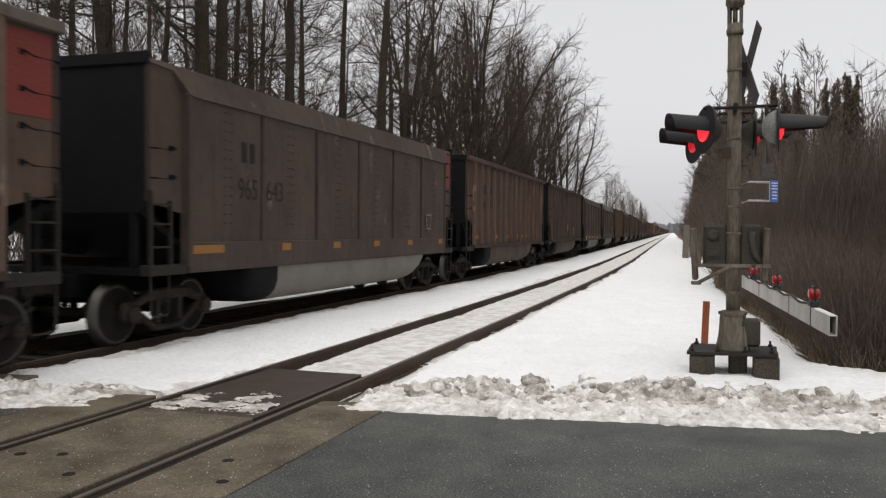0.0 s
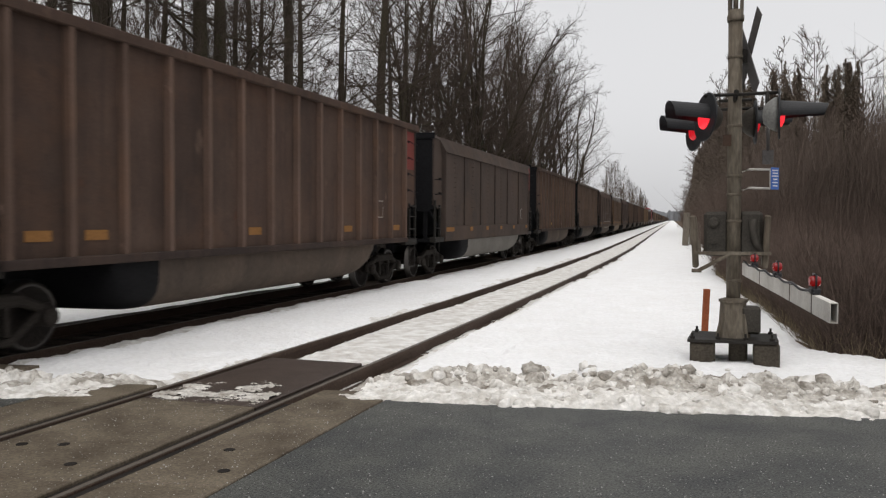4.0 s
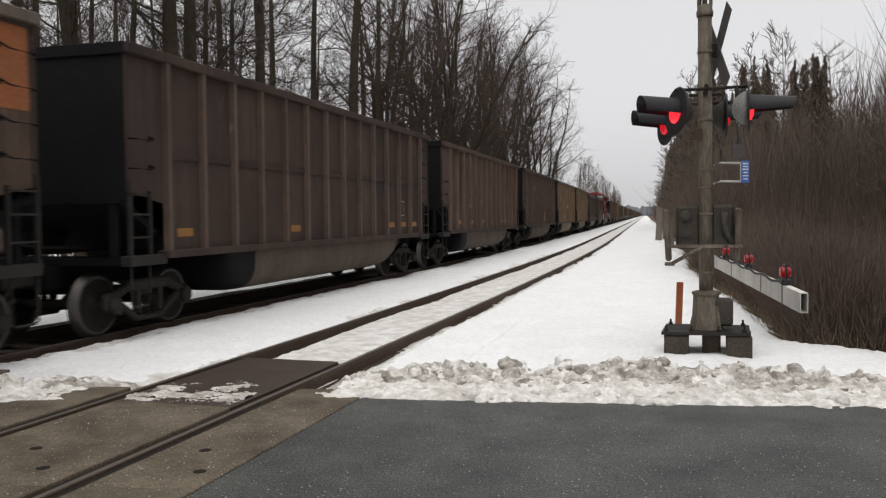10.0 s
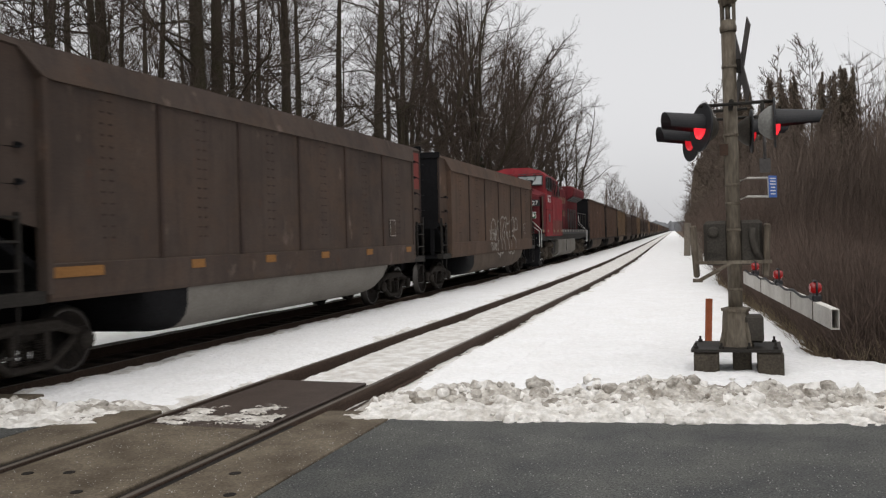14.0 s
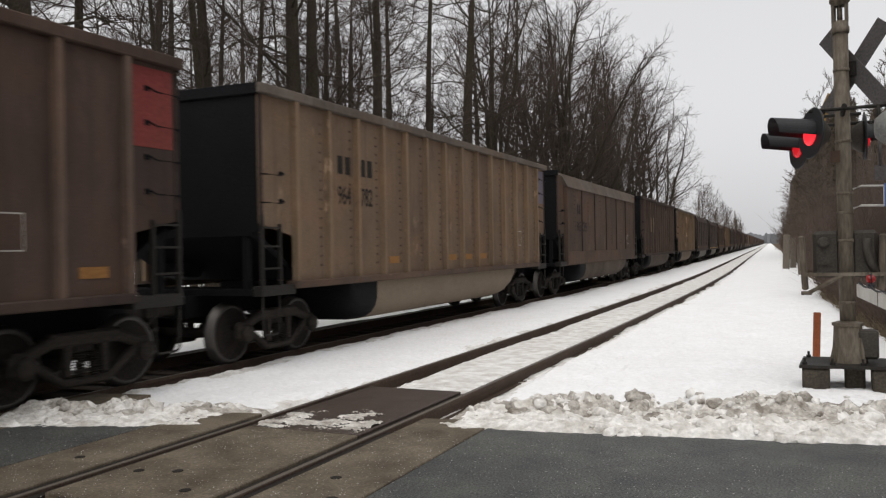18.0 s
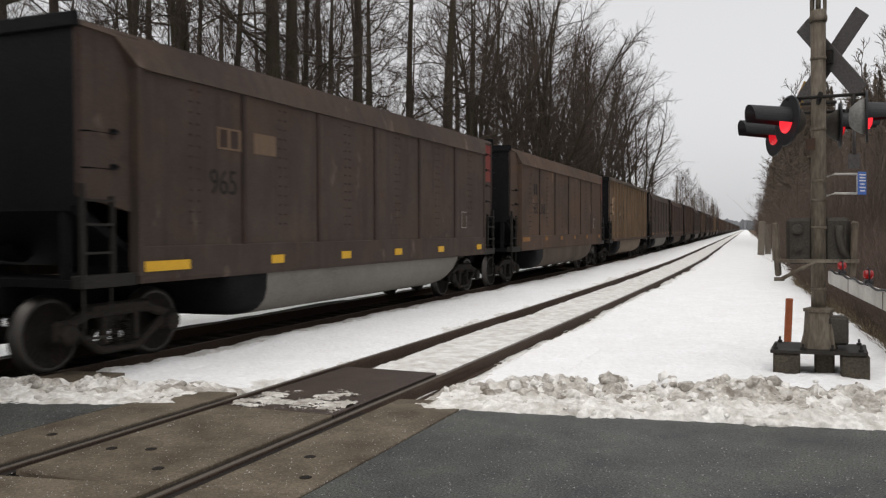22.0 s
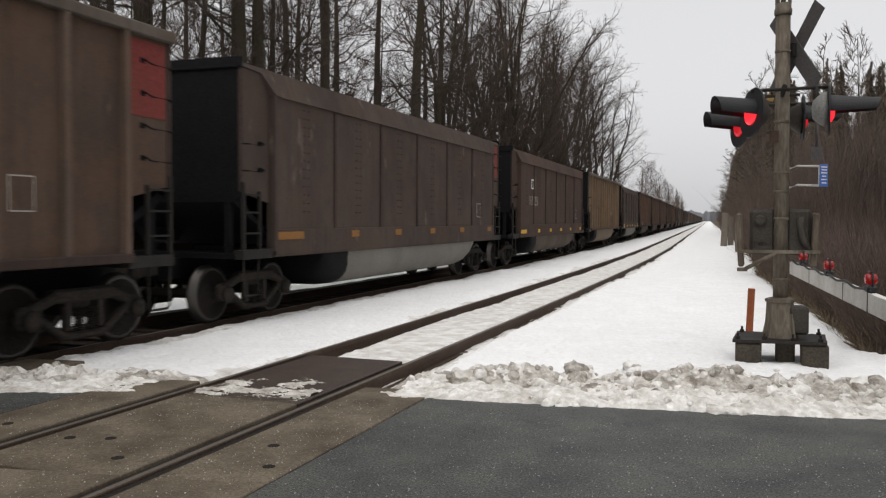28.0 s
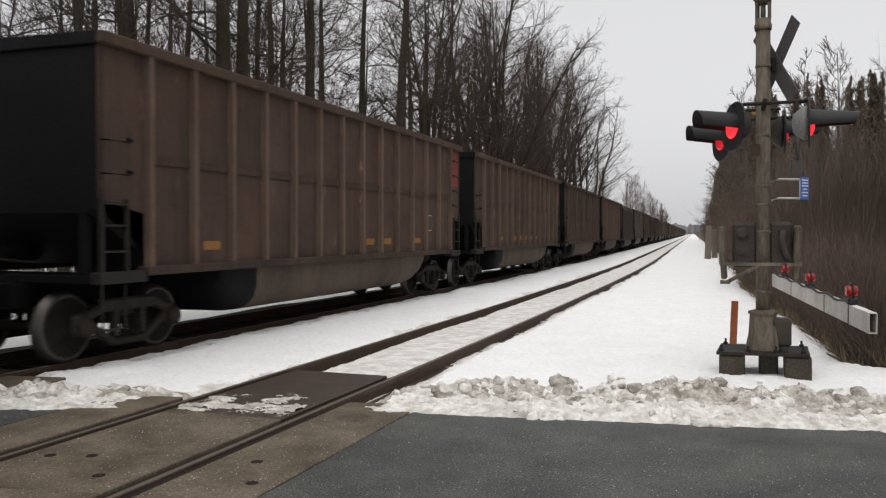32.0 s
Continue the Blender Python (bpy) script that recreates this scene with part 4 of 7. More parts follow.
def throw_up():
    """Bulging outlined letters of the large graffiti."""
    first = [[(-1.19, 1.5), (-1.22, 1.73), (-1.22, 2.0), (-1.11, 2.19), (-0.9, 2.29), (-0.68, 2.25), (-0.54, 2.07), (-0.44, 1.89)], [(-1.46, 1.9), (-1.36, 1.8), (-1.28, 1.82), (-1.24, 2.04)],
             [(-1.35, 1.8), (-1.33, 1.52)], [(-0.97, 1.97), (-0.95, 1.52)], [(-0.79, 1.95), (-0.74, 1.51)], [(-1.1, 1.8), (-0.41, 1.71)], [(-0.55, 1.94), (-0.63, 1.48)], [(-0.4, 1.89), (-0.4, 1.52)]]
    under = [[(-1.35, 1.41), (-1.15, 1.42)], [(-1.3, 1.41), (-1.25, 1.16)], [(-1.15, 1.42), (-1.15, 1.13)], [(-1.01, 1.4), (-0.87, 1.39)], [(-1.01, 1.4), (-1.04, 1.15)], [(-0.89, 1.38), (-0.86, 1.13)],
             [(-0.74, 1.41), (-0.73, 1.15)], [(-0.69, 1.38), (-0.48, 1.36), (-0.73, 1.23), (-0.55, 1.15), (-0.49, 1.02)], [(-1.46, 1.56), (-1.45, 1.52)], [(-1.46, 1.41), (-1.46, 1.37)]]
    middle = [[(-0.02, 2.24), (-0.16, 2.21), (-0.21, 2.05), (-0.08, 1.86), (-0.02, 1.75), (-0.07, 1.59), (-0.26, 1.46), (-0.36, 1.26), (-0.32, 1.14), (-0.4, 1.1)], [(-0.26, 1.12), (-0.04, 0.98), (0.21, 0.97), (0.39, 1.07), (0.25, 0.86)],
              [(0.23, 2.19), (0.3, 1.91), (0.26, 1.61), (0.34, 1.44), (0.37, 1.1)],
              [(0.29, 2.11), (0.39, 2.31), (0.64, 2.4), (0.92, 2.36), (0.96, 2.2), (0.71, 1.97), (0.57, 1.8), (0.6, 1.63), (0.8, 1.48), (0.93, 1.27), (0.97, 1.15), (0.85, 1.05), (0.61, 1.0), (0.41, 1.07)]]
    third = [[(0.91, 2.32), (1.16, 2.39), (1.36, 2.33), (1.38, 2.15), (1.72, 2.16), (1.88, 2.25)], [(1.15, 2.18), (1.07, 2.01), (1.15, 2.09)],
             [(1.3, 2.15), (1.19, 1.97), (1.23, 1.79), (1.47, 1.54), (1.59, 1.36), (1.61, 1.17), (1.45, 1.09), (1.14, 1.08), (0.97, 1.15)], [(0.84, 1.8), (1.01, 1.78), (0.85, 1.56)],
             [(1.23, 1.78), (1.54, 1.79), (1.4, 1.65), (1.25, 1.76)], [(1.9, 1.59), (1.77, 1.75), (1.92, 1.84)], [(1.63, 1.08), (1.92, 0.96), (2.18, 1.04)]]
    last = [[(2.15, 1.91), (2.22, 2.23), (2.4, 2.36), (2.64, 2.38), (2.65, 1.94), (2.34, 1.84)], [(2.52, 1.86), (2.54, 1.66)],
            [(2.25, 1.63), (2.6, 1.66), (2.84, 1.53), (2.93, 1.33), (2.88, 1.1), (2.56, 0.93), (2.27, 1.02), (2.14, 1.27), (2.06, 1.46)], [(2.8, 1.8), (2.85, 2.24), (3.08, 2.38), (3.34, 2.25), (3.35, 1.94), (2.86, 1.9)]]
    return first + under + middle + third + last


def build_car(kind, tone, seed, full=True, marks="", end="red", number=""):
    rnd = random.Random(seed)
    words = ("ribbed" if kind == "A" else "smooth-sided")
    car = thing("coal_car", f"{LABELS[tone]} {words} steel coal gondola in a moving train", "railway wagon", "cars of the coal train")
    paint, meshes = PAINT[tone], RIBBED if kind == "A" else SMOOTH
    sides = (1, -1)
    for s in sides:
        on_side(coat(part("side_sheet", meshes["side_sheet"], None, car), paint), s)
        on_side(coat(part("top_chord", meshes["top_chord"], None, car), PAINT["frost"] if "frost" in marks and s > 0 else PAINT["chord"] if "high" in marks or (tone in ("tan", "brown") and kind == "A") else paint), s)
        if kind == "A":
            on_side(coat(part("side_sill", meshes["side_sill"], None, car), PAINT["brown" if tone == "tan" else "dark"]), s)
            if full or s > 0:
                for y in RIB_YS:
                    on_side(coat(part("rib", meshes["rib"], None, car), RIB_PAINT[tone]), s, y)
            if full and s > 0:
                for a, b in zip(RIB_YS, RIB_YS[1:]):
                    if "belt" in marks:
                        on_side(coat(part("belt_plate", meshes["belt_plate"], None, car), paint), s, (a + b) / 2, 2.68)
                    if tone == "tan":
                        tagged(on_side(coat(part("riveted_seam", meshes["rivet_row"], None, car), PAINT["brown"]), s, b - 0.19), kind="stuff")
        else:
            on_side(coat(part("skirt", meshes["skirt"], None, car), paint), s)
            if full or s > 0:
                for y in POST_YS:
                    on_side(coat(part("post", meshes["post"], None, car), PAINT["dark"]), s, y)
            for e in (1, -1):
                ob = coat(part("end_bay", meshes["end_bay"], None, car), paint)
                ob.matrix_basis = pose(0, 0, 0) if s == e == 1 else (pose(0, 0, 0, 0, 0, 180) if s == e else Matrix.Diagonal((s, e, 1, 1)))
                if full:
                    ob = coat(part("corner_post", meshes["corner_post"], None, car), paint)
                    ob.matrix_basis = pose(0, 0, 0) if s == e == 1 else (pose(0, 0, 0, 0, 0, 180) if s == e else Matrix.Diagonal((s, e, 1, 1)))
            if full and s > 0:
                for a, b in zip([-BAY] + POST_YS, POST_YS + [BAY]):
                    tagged(on_side(part("riveted_seam", meshes["rivet_row"], None, car), s, (a + b) / 2), kind="stuff")
    coat(part("belly_tub", meshes["belly_tub"], None, car), TUB["tan" if tone in ("tan", "ochre") else "grey" if tone == "grey" else "brown"])
    for e in (1, -1):
        turn = pose(0, 0, 0, 0, 0, 0 if e > 0 else 180)
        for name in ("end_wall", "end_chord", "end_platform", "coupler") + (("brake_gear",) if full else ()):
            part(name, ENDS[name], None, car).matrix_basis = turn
        for s in sides if full else (1,):
            turned = pose(0, 0, 0, 0, 0, 0 if s > 0 else 180) if s == e else Matrix.Diagonal((s, e, 1, 1))
            ladder = part("corner_ladder", LADDER, None, car)
            ladder.matrix_basis = turned
            if full and s > 0:
                for z in (1.45, 1.78, 2.06):
                    part("rung", RUNG, None, ladder).location = (0, 0, z)
                for z in (2.47, 2.89, 3.31, 3.73) if e > 0 else (2.47, 2.89):
                    part("grab_iron", GRAB, None, car).matrix_basis = Matrix.Translation((0, 0, z)) @ Matrix.Diagonal((1, e, 1, 1))
        if full:
            part("bay_edge", BAY_EDGE[kind], None, car, "riveted edge angle").matrix_basis = pose(0, 0, 0) if e > 0 else Matrix.Diagonal((1, -1, 1, 1))
        add_truck(car, e * 6.17, full)
    part("coal_load", LOAD, None, car)
    if not full:
        return car
    # coloured panel on the +y end bay
    if end:
        x = 1.492 if kind == "A" else 1.452
        plate(car, "end_panel", 1, x, 6.79, 3.50, 0.74, 0.98, {"red": RED_END, "orange": ORANGE_END, "blue": BLUE_END, "green": GREEN_END}[end], "faded painted end panel")
    # reflectors along the lower side
    x = 1.494 if kind == "A" else 1.578
    mat = YELLOW if "yellow" in marks else ORANGE
    ys = [rnd.choice(RIB_YS[:-1]) + 0.49 for i in range(6)] if kind == "A" else [-5.9, -3.4, -1.2, 1.0, 3.3, 5.9]
    for i, y in enumerate(sorted(set(ys)) if "bubble" not in marks and "bars" not in marks else ()):
        w = (0.42 if kind == "A" else 0.34) if i else (0.42 if kind == "A" else 0.85)
        h, x = 0.13, 1.548 if "high" in marks else x
        if "big" in marks and i in (0, 5):
            w, h = 0.40, 0.25
        plate(car, "reflector", 1, x, y, 1.50 if kind == "A" else 1.26 if "low" in marks else 1.60 if "high" in marks else 1.40, w, h, mat, "yellow reflector strip" if mat is YELLOW else "dusty orange reflector strip")
    if "bars" in marks:
        for y, z, h in ((0.35, 1.95, 0.45), (3.3, 1.72, 0.5), (5.4, 2.15, 0.9)) if "three" in marks else ((1.4, 1.68, 0.5), (5.7, 1.95, 1.0)):
            plate(car, "reflector", 1, 1.494, y, z, 0.09, h, YELLOW, "tall yellow reflector strip")
    # fleet number in two halves either side of a post, with owner's letters as plain bars above
    if number:
        ink = CHALK if (tone in ("dark", "umber") or "pale" in marks) and "patch" not in marks else BLACK_PAINT
        centre_y, size, z, gap = (RIB_YS[2], 0.46, 2.50, 0.40) if kind == "A" else (-4.24, 0.50, 2.22, 0.46)
        for half, dy in ((number[:3], -gap), (number[3:], gap)) if number[3:] else ((number, -gap),):
            ob = part("fleet_number", digits_mesh(half, size, ink), None, car, "painted fleet number")
            ob.matrix_basis = Matrix.Translation((x + 0.003 if kind == "A" else 1.548, centre_y + dy, z)) @ pose(0, 0, 0, 90, 0, 90) @ Matrix.Diagonal((0.66 if kind == "A" else 0.85, 1, 1, 1))
        for dy, w in () if "stencil" in marks or "boxed" in marks else ((-gap - 0.13, 0.16), (-gap + 0.13, 0.16)) + (((gap - 0.13, 0.16), (gap + 0.13, 0.16)) if kind == "A" else ()):
            plate(car, "letter_bar", 1, x if kind == "A" else 1.546, centre_y + dy, z + (0.68 if kind == "A" else 0.78), w, 0.31 if kind == "A" else 0.34, ink)
    if "patch" in marks:
        for y in (RIB_YS[2] + 0.49, RIB_YS[3] + 0.49):
            plate(car, "pale_patch", 1, x - 0.001, y, 2.80, 0.78, 0.80, PATCH, "pale tan painted patch")
    if "squares" in marks:
        for y in (RIB_YS[2] + 0.49, RIB_YS[3] + 0.49):
            for z in (2.35, 2.80):
                plate(car, "dark_square", 1, x, y, z, 0.62, 0.30, BLACK_PAINT, "dark painted square")
    if "outline" in marks:
        zig = [[(-2.6, 1.52), (-1.9, 2.2), (-1.55, 2.35), (-1.7, 1.7), (-1.2, 2.45), (-0.9, 1.65), (-0.6, 2.3)], [(-2.6, 1.5), (4.4, 1.55)], [(-0.3, 2.25), (1.4, 2.28), (0.9, 1.6)],
               [(1.8, 2.35), (1.9, 1.65), (2.3, 1.9), (2.6, 1.6)], [(2.9, 2.3), (3.5, 2.2), (3.2, 1.6)], [(3.6, 2.45), (4.2, 2.2), (4.5, 1.75), (4.3, 1.5)], [(-2.9, 1.3), (-2.2, 0.98), (4.0, 1.05), (4.5, 1.4)], [(-5.6, 1.30), (-5.3, 1.42), (-5.45, 1.28), (-5.1, 1.38), (-5.2, 1.25), (-4.8, 1.36), (-4.7, 1.28)], [(-3.2, 1.6), (-2.75, 2.4), (-2.4, 1.6), (-3.0, 1.9)]]
        scrawl(car, "graffiti", zig, 0.022, CHALK, "pale outlined graffiti", 2)
    if "bubble" in marks:
        scrawl(car, "graffiti", throw_up(), 0.032, CHALK, "white outlined graffiti")
    if "boxed" in marks:
        plate(car, "pale_patch", 1, 1.547, -4.42, 3.0, 0.50, 0.36, SIGN_WHITE, "white patch behind the owner's letters")
        for y in (-4.53, -4.31):
            plate(car, "letter_bar", 1, 1.551, y, 3.0, 0.15, 0.26, BLACK_PAINT)
    if "stencil" in marks:
        for y in (-4.70, -4.45):
            plate(car, "letter_bar", 1, 1.551, y, 3.01, 0.17, 0.25, PAINT["dark"])
        for y in (-4.55, -3.68):
            plate(car, "pale_patch", 1, 1.547, y, 3.01, 0.58, 0.31, PAINT["tan"], "pale unpainted patch behind the owner's letters")
    # small data panel
    plate(car, "data_panel", 1, x - 0.004, 4.8, 1.95, 0.34, 0.40, WHITE_PAINT, "faded white data panel")
    plate(car, "data_panel_field", 1, x - 0.001, 4.8, 1.95, 0.31, 0.37, paint)
    return car


def build_locomotive():
    loco = thing("locomotive", "sooty red wide-nosed diesel locomotive in the middle of the coal train", "locomotive")

    def slab(name, mat, x0, x1, y0, y1, z0, z1, bevel=0.0, label="", parent=None):
        return part(name, box(bmesh.new(), x0, x1, y0, y1, z0, z1, bevel), mat, parent or loco, label)

    def oriented(name, mat, m, sx, sy, sz, bevel=0.0, label="", parent=None):
        return part(name, obox(bmesh.new(), m, sx, sy, sz, bevel), mat, parent or loco, label)

    # frame and walkway
    slab("underframe", DARK_STEEL, -1.42, 1.42, -10.3, 10.5, 1.36, 1.72, 0.02, "dark frame below the walkway")
    for y0, y1 in ((-10.0, -3.9), (3.8, 10.0)):
        slab("underbody", DARK_STEEL, -0.62, 0.62, y0, y1, 0.30, 0.78, 0.05, "dark motors and pipes between the wheels")
    for y0, y1 in ((-5.15, -3.95), (3.85, 5.15)):
        slab("air_tank", DARK_STEEL, -1.30, 1.30, y0, y1, 0.55, 1.34, 0.12, "dark air tank below the frame")
    slab("underbody", DARK_STEEL, -1.05, 1.05, -10.0, 10.0, 0.78, 1.36, 0.03, "dark pipework and frame below the walkway")
    # nose: front, angled cheeks, sides that close in, and a top that rises to the windscreen
    plan = [(-1.50, -8.44), (-1.38, -9.70), (-0.62, -10.25), (0.62, -10.25), (1.38, -9.70), (1.50, -8.44)]
    bm = bmesh.new()
    low = [bm.verts.new((x, y, 1.74)) for x, y in plan]
    top = [bm.verts.new((x, y, z)) for (x, y), z in zip(plan, (3.74, 3.56, 3.80, 3.80, 3.56, 3.74))]
    back = [bm.verts.new((x, -8.44, 4.04)) for x in (-0.8, 0.8)]
    for i in range(5):
        bm.faces.new((low[i], low[i + 1], top[i + 1], top[i]))
    for f in ((top[0], top[1], top[2], back[0]), (top[2], top[3], back[1], back[0]), (top[3], top[4], top[5], back[1]), (low[5], low[0], top[0], back[0], back[1], top[5]), low[::-1]):
        bm.faces.new(f)
    bmesh.ops.bevel(bm, geom=list(bm.edges), offset=0.035, segments=2, affect="EDGES")
    # the nose takes the darker red, so its shading is in the colour
    part("nose", bm, LOCO_HOOD, loco)
    cheek = lambda u, z, off=0.0: Matrix.Translation(Vector((0.62, -10.25, z)).lerp(Vector((1.38, -9.70, z)), u) + off * Vector((0.586, -0.810, 0))) @ pose(0, 0, 0, 0, 0, 35.9)
    for s in (-1, 1):
        oriented("nose_side", PAINT["brown"], pose(s * 1.449, -9.07, 2.68, 0, 0, s * 5.4), 0.02, 1.24, 1.78, 0.006, "grimy brown side of the nose")
    slab("nose_door", LOCO_HOOD, -0.02, 0.60, -10.275, -10.245, 1.80, 3.68, 0.01)
    slab("nose_window", GLASS, 0.20, 0.54, -10.285, -10.26, 3.26, 3.56, 0.05, "dark round-cornered nose window")
    recess = slab("headlight_recess", BLACK, -0.32, 0.02, -10.30, -10.24, 3.24, 3.84, 0.02, "black headlight recess")
    for z in (3.66, 3.43):
        bm = bmesh.new()
        lathe(bm, [(0.095, 0), (0.095, 0.03), (0.08, 0.03), (0.06, 0.015)], pose(-0.15, -10.30, z, 90, 0, 0), 16)
        part("headlight", bm, PALE_GLASS, recess, "pale unlit headlight")
    for x0, x1 in ((-0.80, -0.42), (0.08, 0.46)):
        slab("emblem_bar", SIGN_WHITE, x0, x1, -10.292, -10.272, 2.88, 3.16, 0.0, "white painted emblem block")
    board = oriented("number_board", BLACK, cheek(0.52, 3.22, 0.06), 0.84, 0.12, 0.31, 0.01)
    part("board_number", digits_mesh("8627", 0.31, SIGN_WHITE), None, board).matrix_basis = cheek(0.52, 3.11, 0.124) @ pose(0, 0, 0, 90, 0, 0)
    sign = oriented("safety_plate", SIGN_WHITE, cheek(0.62, 2.62, 0.01), 0.31, 0.012, 0.31, 0.0, "white-edged green safety plate")
    oriented("safety_field", FIR_GREEN, cheek(0.62, 2.62, 0.018), 0.26, 0.008, 0.26, 0.0, "", sign)
    for w, h in ((0.18, 0.06), (0.06, 0.18)):
        oriented("safety_mark", SIGN_WHITE, cheek(0.62, 2.62, 0.024), w, 0.006, h, 0.0, "", sign)
    bm = bmesh.new()
    lathe(bm, [(0.16, 0.0), (0.17, 0.03), (0.08, 0.06), (0.10, 0.12), (0.03, 0.14)], pose(0.35, -8.75, 3.98), 14)
    part("aerial_dome", bm, BLACK, loco, "small dark dome before the windscreen")
    # cab
    bm = bmesh.new()
    prism(bm, [(-1.52, 1.57), (1.52, 1.57), (1.52, 4.46), (1.16, 4.80), (0.62, 4.96), (-0.62, 4.96), (-1.16, 4.80), (-1.52, 4.46)], -8.44, -6.5, "y")
    for v in bm.verts:
        if v.co.y < -8.3 and v.co.z > 4.0:
            v.co.y += 0.28 * (v.co.z - 4.0)
    bmesh.ops.bevel(bm, geom=list(bm.edges), offset=0.05, segments=2, affect="EDGES")
    part("cab", bm, LOCO_RED, loco)
    for s in (-1, 1):
        m = pose(s * 0.72, -8.39, 4.27, -16, 0, 0)
        w = oriented("windscreen", PALE_GLASS, m, 1.20, 0.07, 0.46, 0.03, "pale reflecting windscreen")
        bm = bmesh.new()
        for dz in (0.25, -0.25):
            obox(bm, m @ pose(0, -0.01, dz), 1.28, 0.07, 0.045, 0.01)
        for dx in (-0.62, 0.62):
            obox(bm, m @ pose(dx, -0.01, 0), 0.045, 0.07, 0.54, 0.01)
        part("window_frame", bm, BLACK, w)
        bm = bmesh.new()
        for dx in (-0.25, 0.18):
            tube(bm, [m @ Vector((dx, -0.04, 0.24)), m @ Vector((dx + 0.12, -0.07, 0.10)), m @ Vector((dx - 0.04, -0.06, -0.10))], 0.014, 5)
        part("wiper", bm, BLACK, w)
        bm = bmesh.new()
        tube(bm, [(s * 0.14, -8.35, 4.60), (s * 0.16, -8.62, 4.60), (s * 1.26, -8.60, 4.60), (s * 1.30, -8.30, 4.60)], 0.016, 6)
        for dx in (0.45, 0.95):
            obox(bm, pose(s * dx, -8.44, 4.58, 12, 0, 0), 0.10, 0.30, 0.02)
        part("wiper_rail", bm, BLACK, loco, "thin dark rail over the windscreen")
        for y0, y1, z0, z1 in ((-8.02, -6.80, 3.86, 4.45), (-8.36, -8.14, 3.88, 4.40)):
            w = slab("side_window", GLASS, *sorted((s * 1.50, s * 1.532)), y0, y1, z0, z1, 0.012, "dark cab side window")
            bm = bmesh.new()
            bars = [(y0 - 0.04, y1 + 0.04, z0 - 0.04, z0), (y0 - 0.04, y1 + 0.04, z1, z1 + 0.04), (y0 - 0.04, y0, z0, z1), (y1, y1 + 0.04, z0, z1)]
            if y1 - y0 > 1:
                bars.append(((y0 + y1) / 2 - 0.02, (y0 + y1) / 2 + 0.02, z0, z1))
            for a, b, c, d in bars:
                box(bm, *sorted((s * 1.505, s * 1.55)), a, b, c, d)
            part("window_frame", bm, BLACK, w)
        slab("window_sill", BLACK, *sorted((s * 1.51, s * 1.60)), -8.06, -6.76, 3.76, 3.81, 0.01)
        slab("cab_ledge", LOCO_HOOD, *sorted((s * 1.51, s * 1.545)), -8.46, -6.52, 2.77, 2.81, 0.005)
        slab("vent_panel", BLACK, *sorted((s * 1.515, s * 1.532)), -7.65, -7.15, 2.18, 2.58, 0.006, "dark vent in the cab side")
        slab("locker_door", LOCO_RED, *sorted((s * 1.515, s * 1.530)), -8.38, -7.75, 1.64, 2.70, 0.006)
        slab("step_pocket", BLACK, *sorted((s * 1.50, s * 1.526)), -7.05, -6.72, 1.58, 1.80, 0.004)
    part("fleet_number", digits_mesh("8627", 0.54, SIGN_WHITE), None, loco, "white fleet number").matrix_basis = Matrix.Translation((1.526, -7.40, 3.18)) @ pose(0, 0, 0, 90, 0, 90)
    # raised hood behind the cab over a wider equipment box
    bm = bmesh.new()
    prism(bm, [(-1.42, 3.4), (1.42, 3.4), (1.42, 4.46), (1.12, 4.74), (-1.12, 4.74), (-1.42, 4.46)], -6.5, -3.27, "y")
    part("equipment_hood", bm, LOCO_HOOD, loco)
    for y in (-5.88, -5.02):
        g = slab("grille", BLACK, 1.415, 1.425, y, y + 0.64, 3.95, 4.48, 0.0, "dark louvred grille")
        bm = bmesh.new()
        for i in range(5):
            obox(bm, pose(1.435, y + 0.32, 4.01 + i * 0.105, 0, 30, 0), 0.05, 0.64, 0.02)
        part("louvre", bm, LOCO_HOOD, g)
    slab("roof_access", BLACK, 1.20, 1.44, -3.62, -3.12, 3.62, 4.36, 0.02, "dark opening at the hood's end")
    slab("equipment_box", LOCO_RED, -1.53, 1.53, -8.42, -2.72, 1.57, 2.2, 0.025)
    slab("equipment_box", LOCO_RED, -1.528, 1.528, -6.5, -2.73, 2.2, 3.64, 0.025)
    for y0, y1 in ((-6.44, -5.62), (-5.58, -4.2), (-4.16, -2.78)):
        slab("hood_door", LOCO_RED, 1.53, 1.541, y0, y1, 2.46, 3.52, 0.004)
        slab("hood_door", LOCO_GRIME, 1.53, 1.541, y0, y1, 1.62, 2.40, 0.004, "grimy lower hood door")
    bm = bmesh.new()
    tube(bm, [(1.50, -6.62, 4.26), (1.54, -6.55, 4.20), (1.54, -3.05, 4.20)], 0.018, 6)
    for y in (-5.1, -4.25, -3.25):
        tube(bm, [(1.54, y, 4.20), (1.45, y, 3.62)], 0.016, 6)
        prism(bm, [(y - 0.10, 3.60), (y + 0.10, 3.60), (y + 0.02, 3.86), (y - 0.02, 3.86)], 1.44, 1.47, "x")
    part("roof_rail", bm, DARK_STEEL, loco, "dark handrail along the raised hood")
    # long hood
    bm = bmesh.new()
    prism(bm, [(-0.95, 1.72), (0.95, 1.72), (0.95, 4.26), (0.78, 4.42), (-0.78, 4.42), (-0.95, 4.26)], -3.27, 9.2, "y")
    part("long_hood", bm, LOCO_HOOD, loco)
    for i in range(9):
        slab("hood_door", LOCO_HOOD, 0.95, 0.964, -2.6 + i * 0.68, -1.98 + i * 0.68, 1.84, 4.06, 0.005)
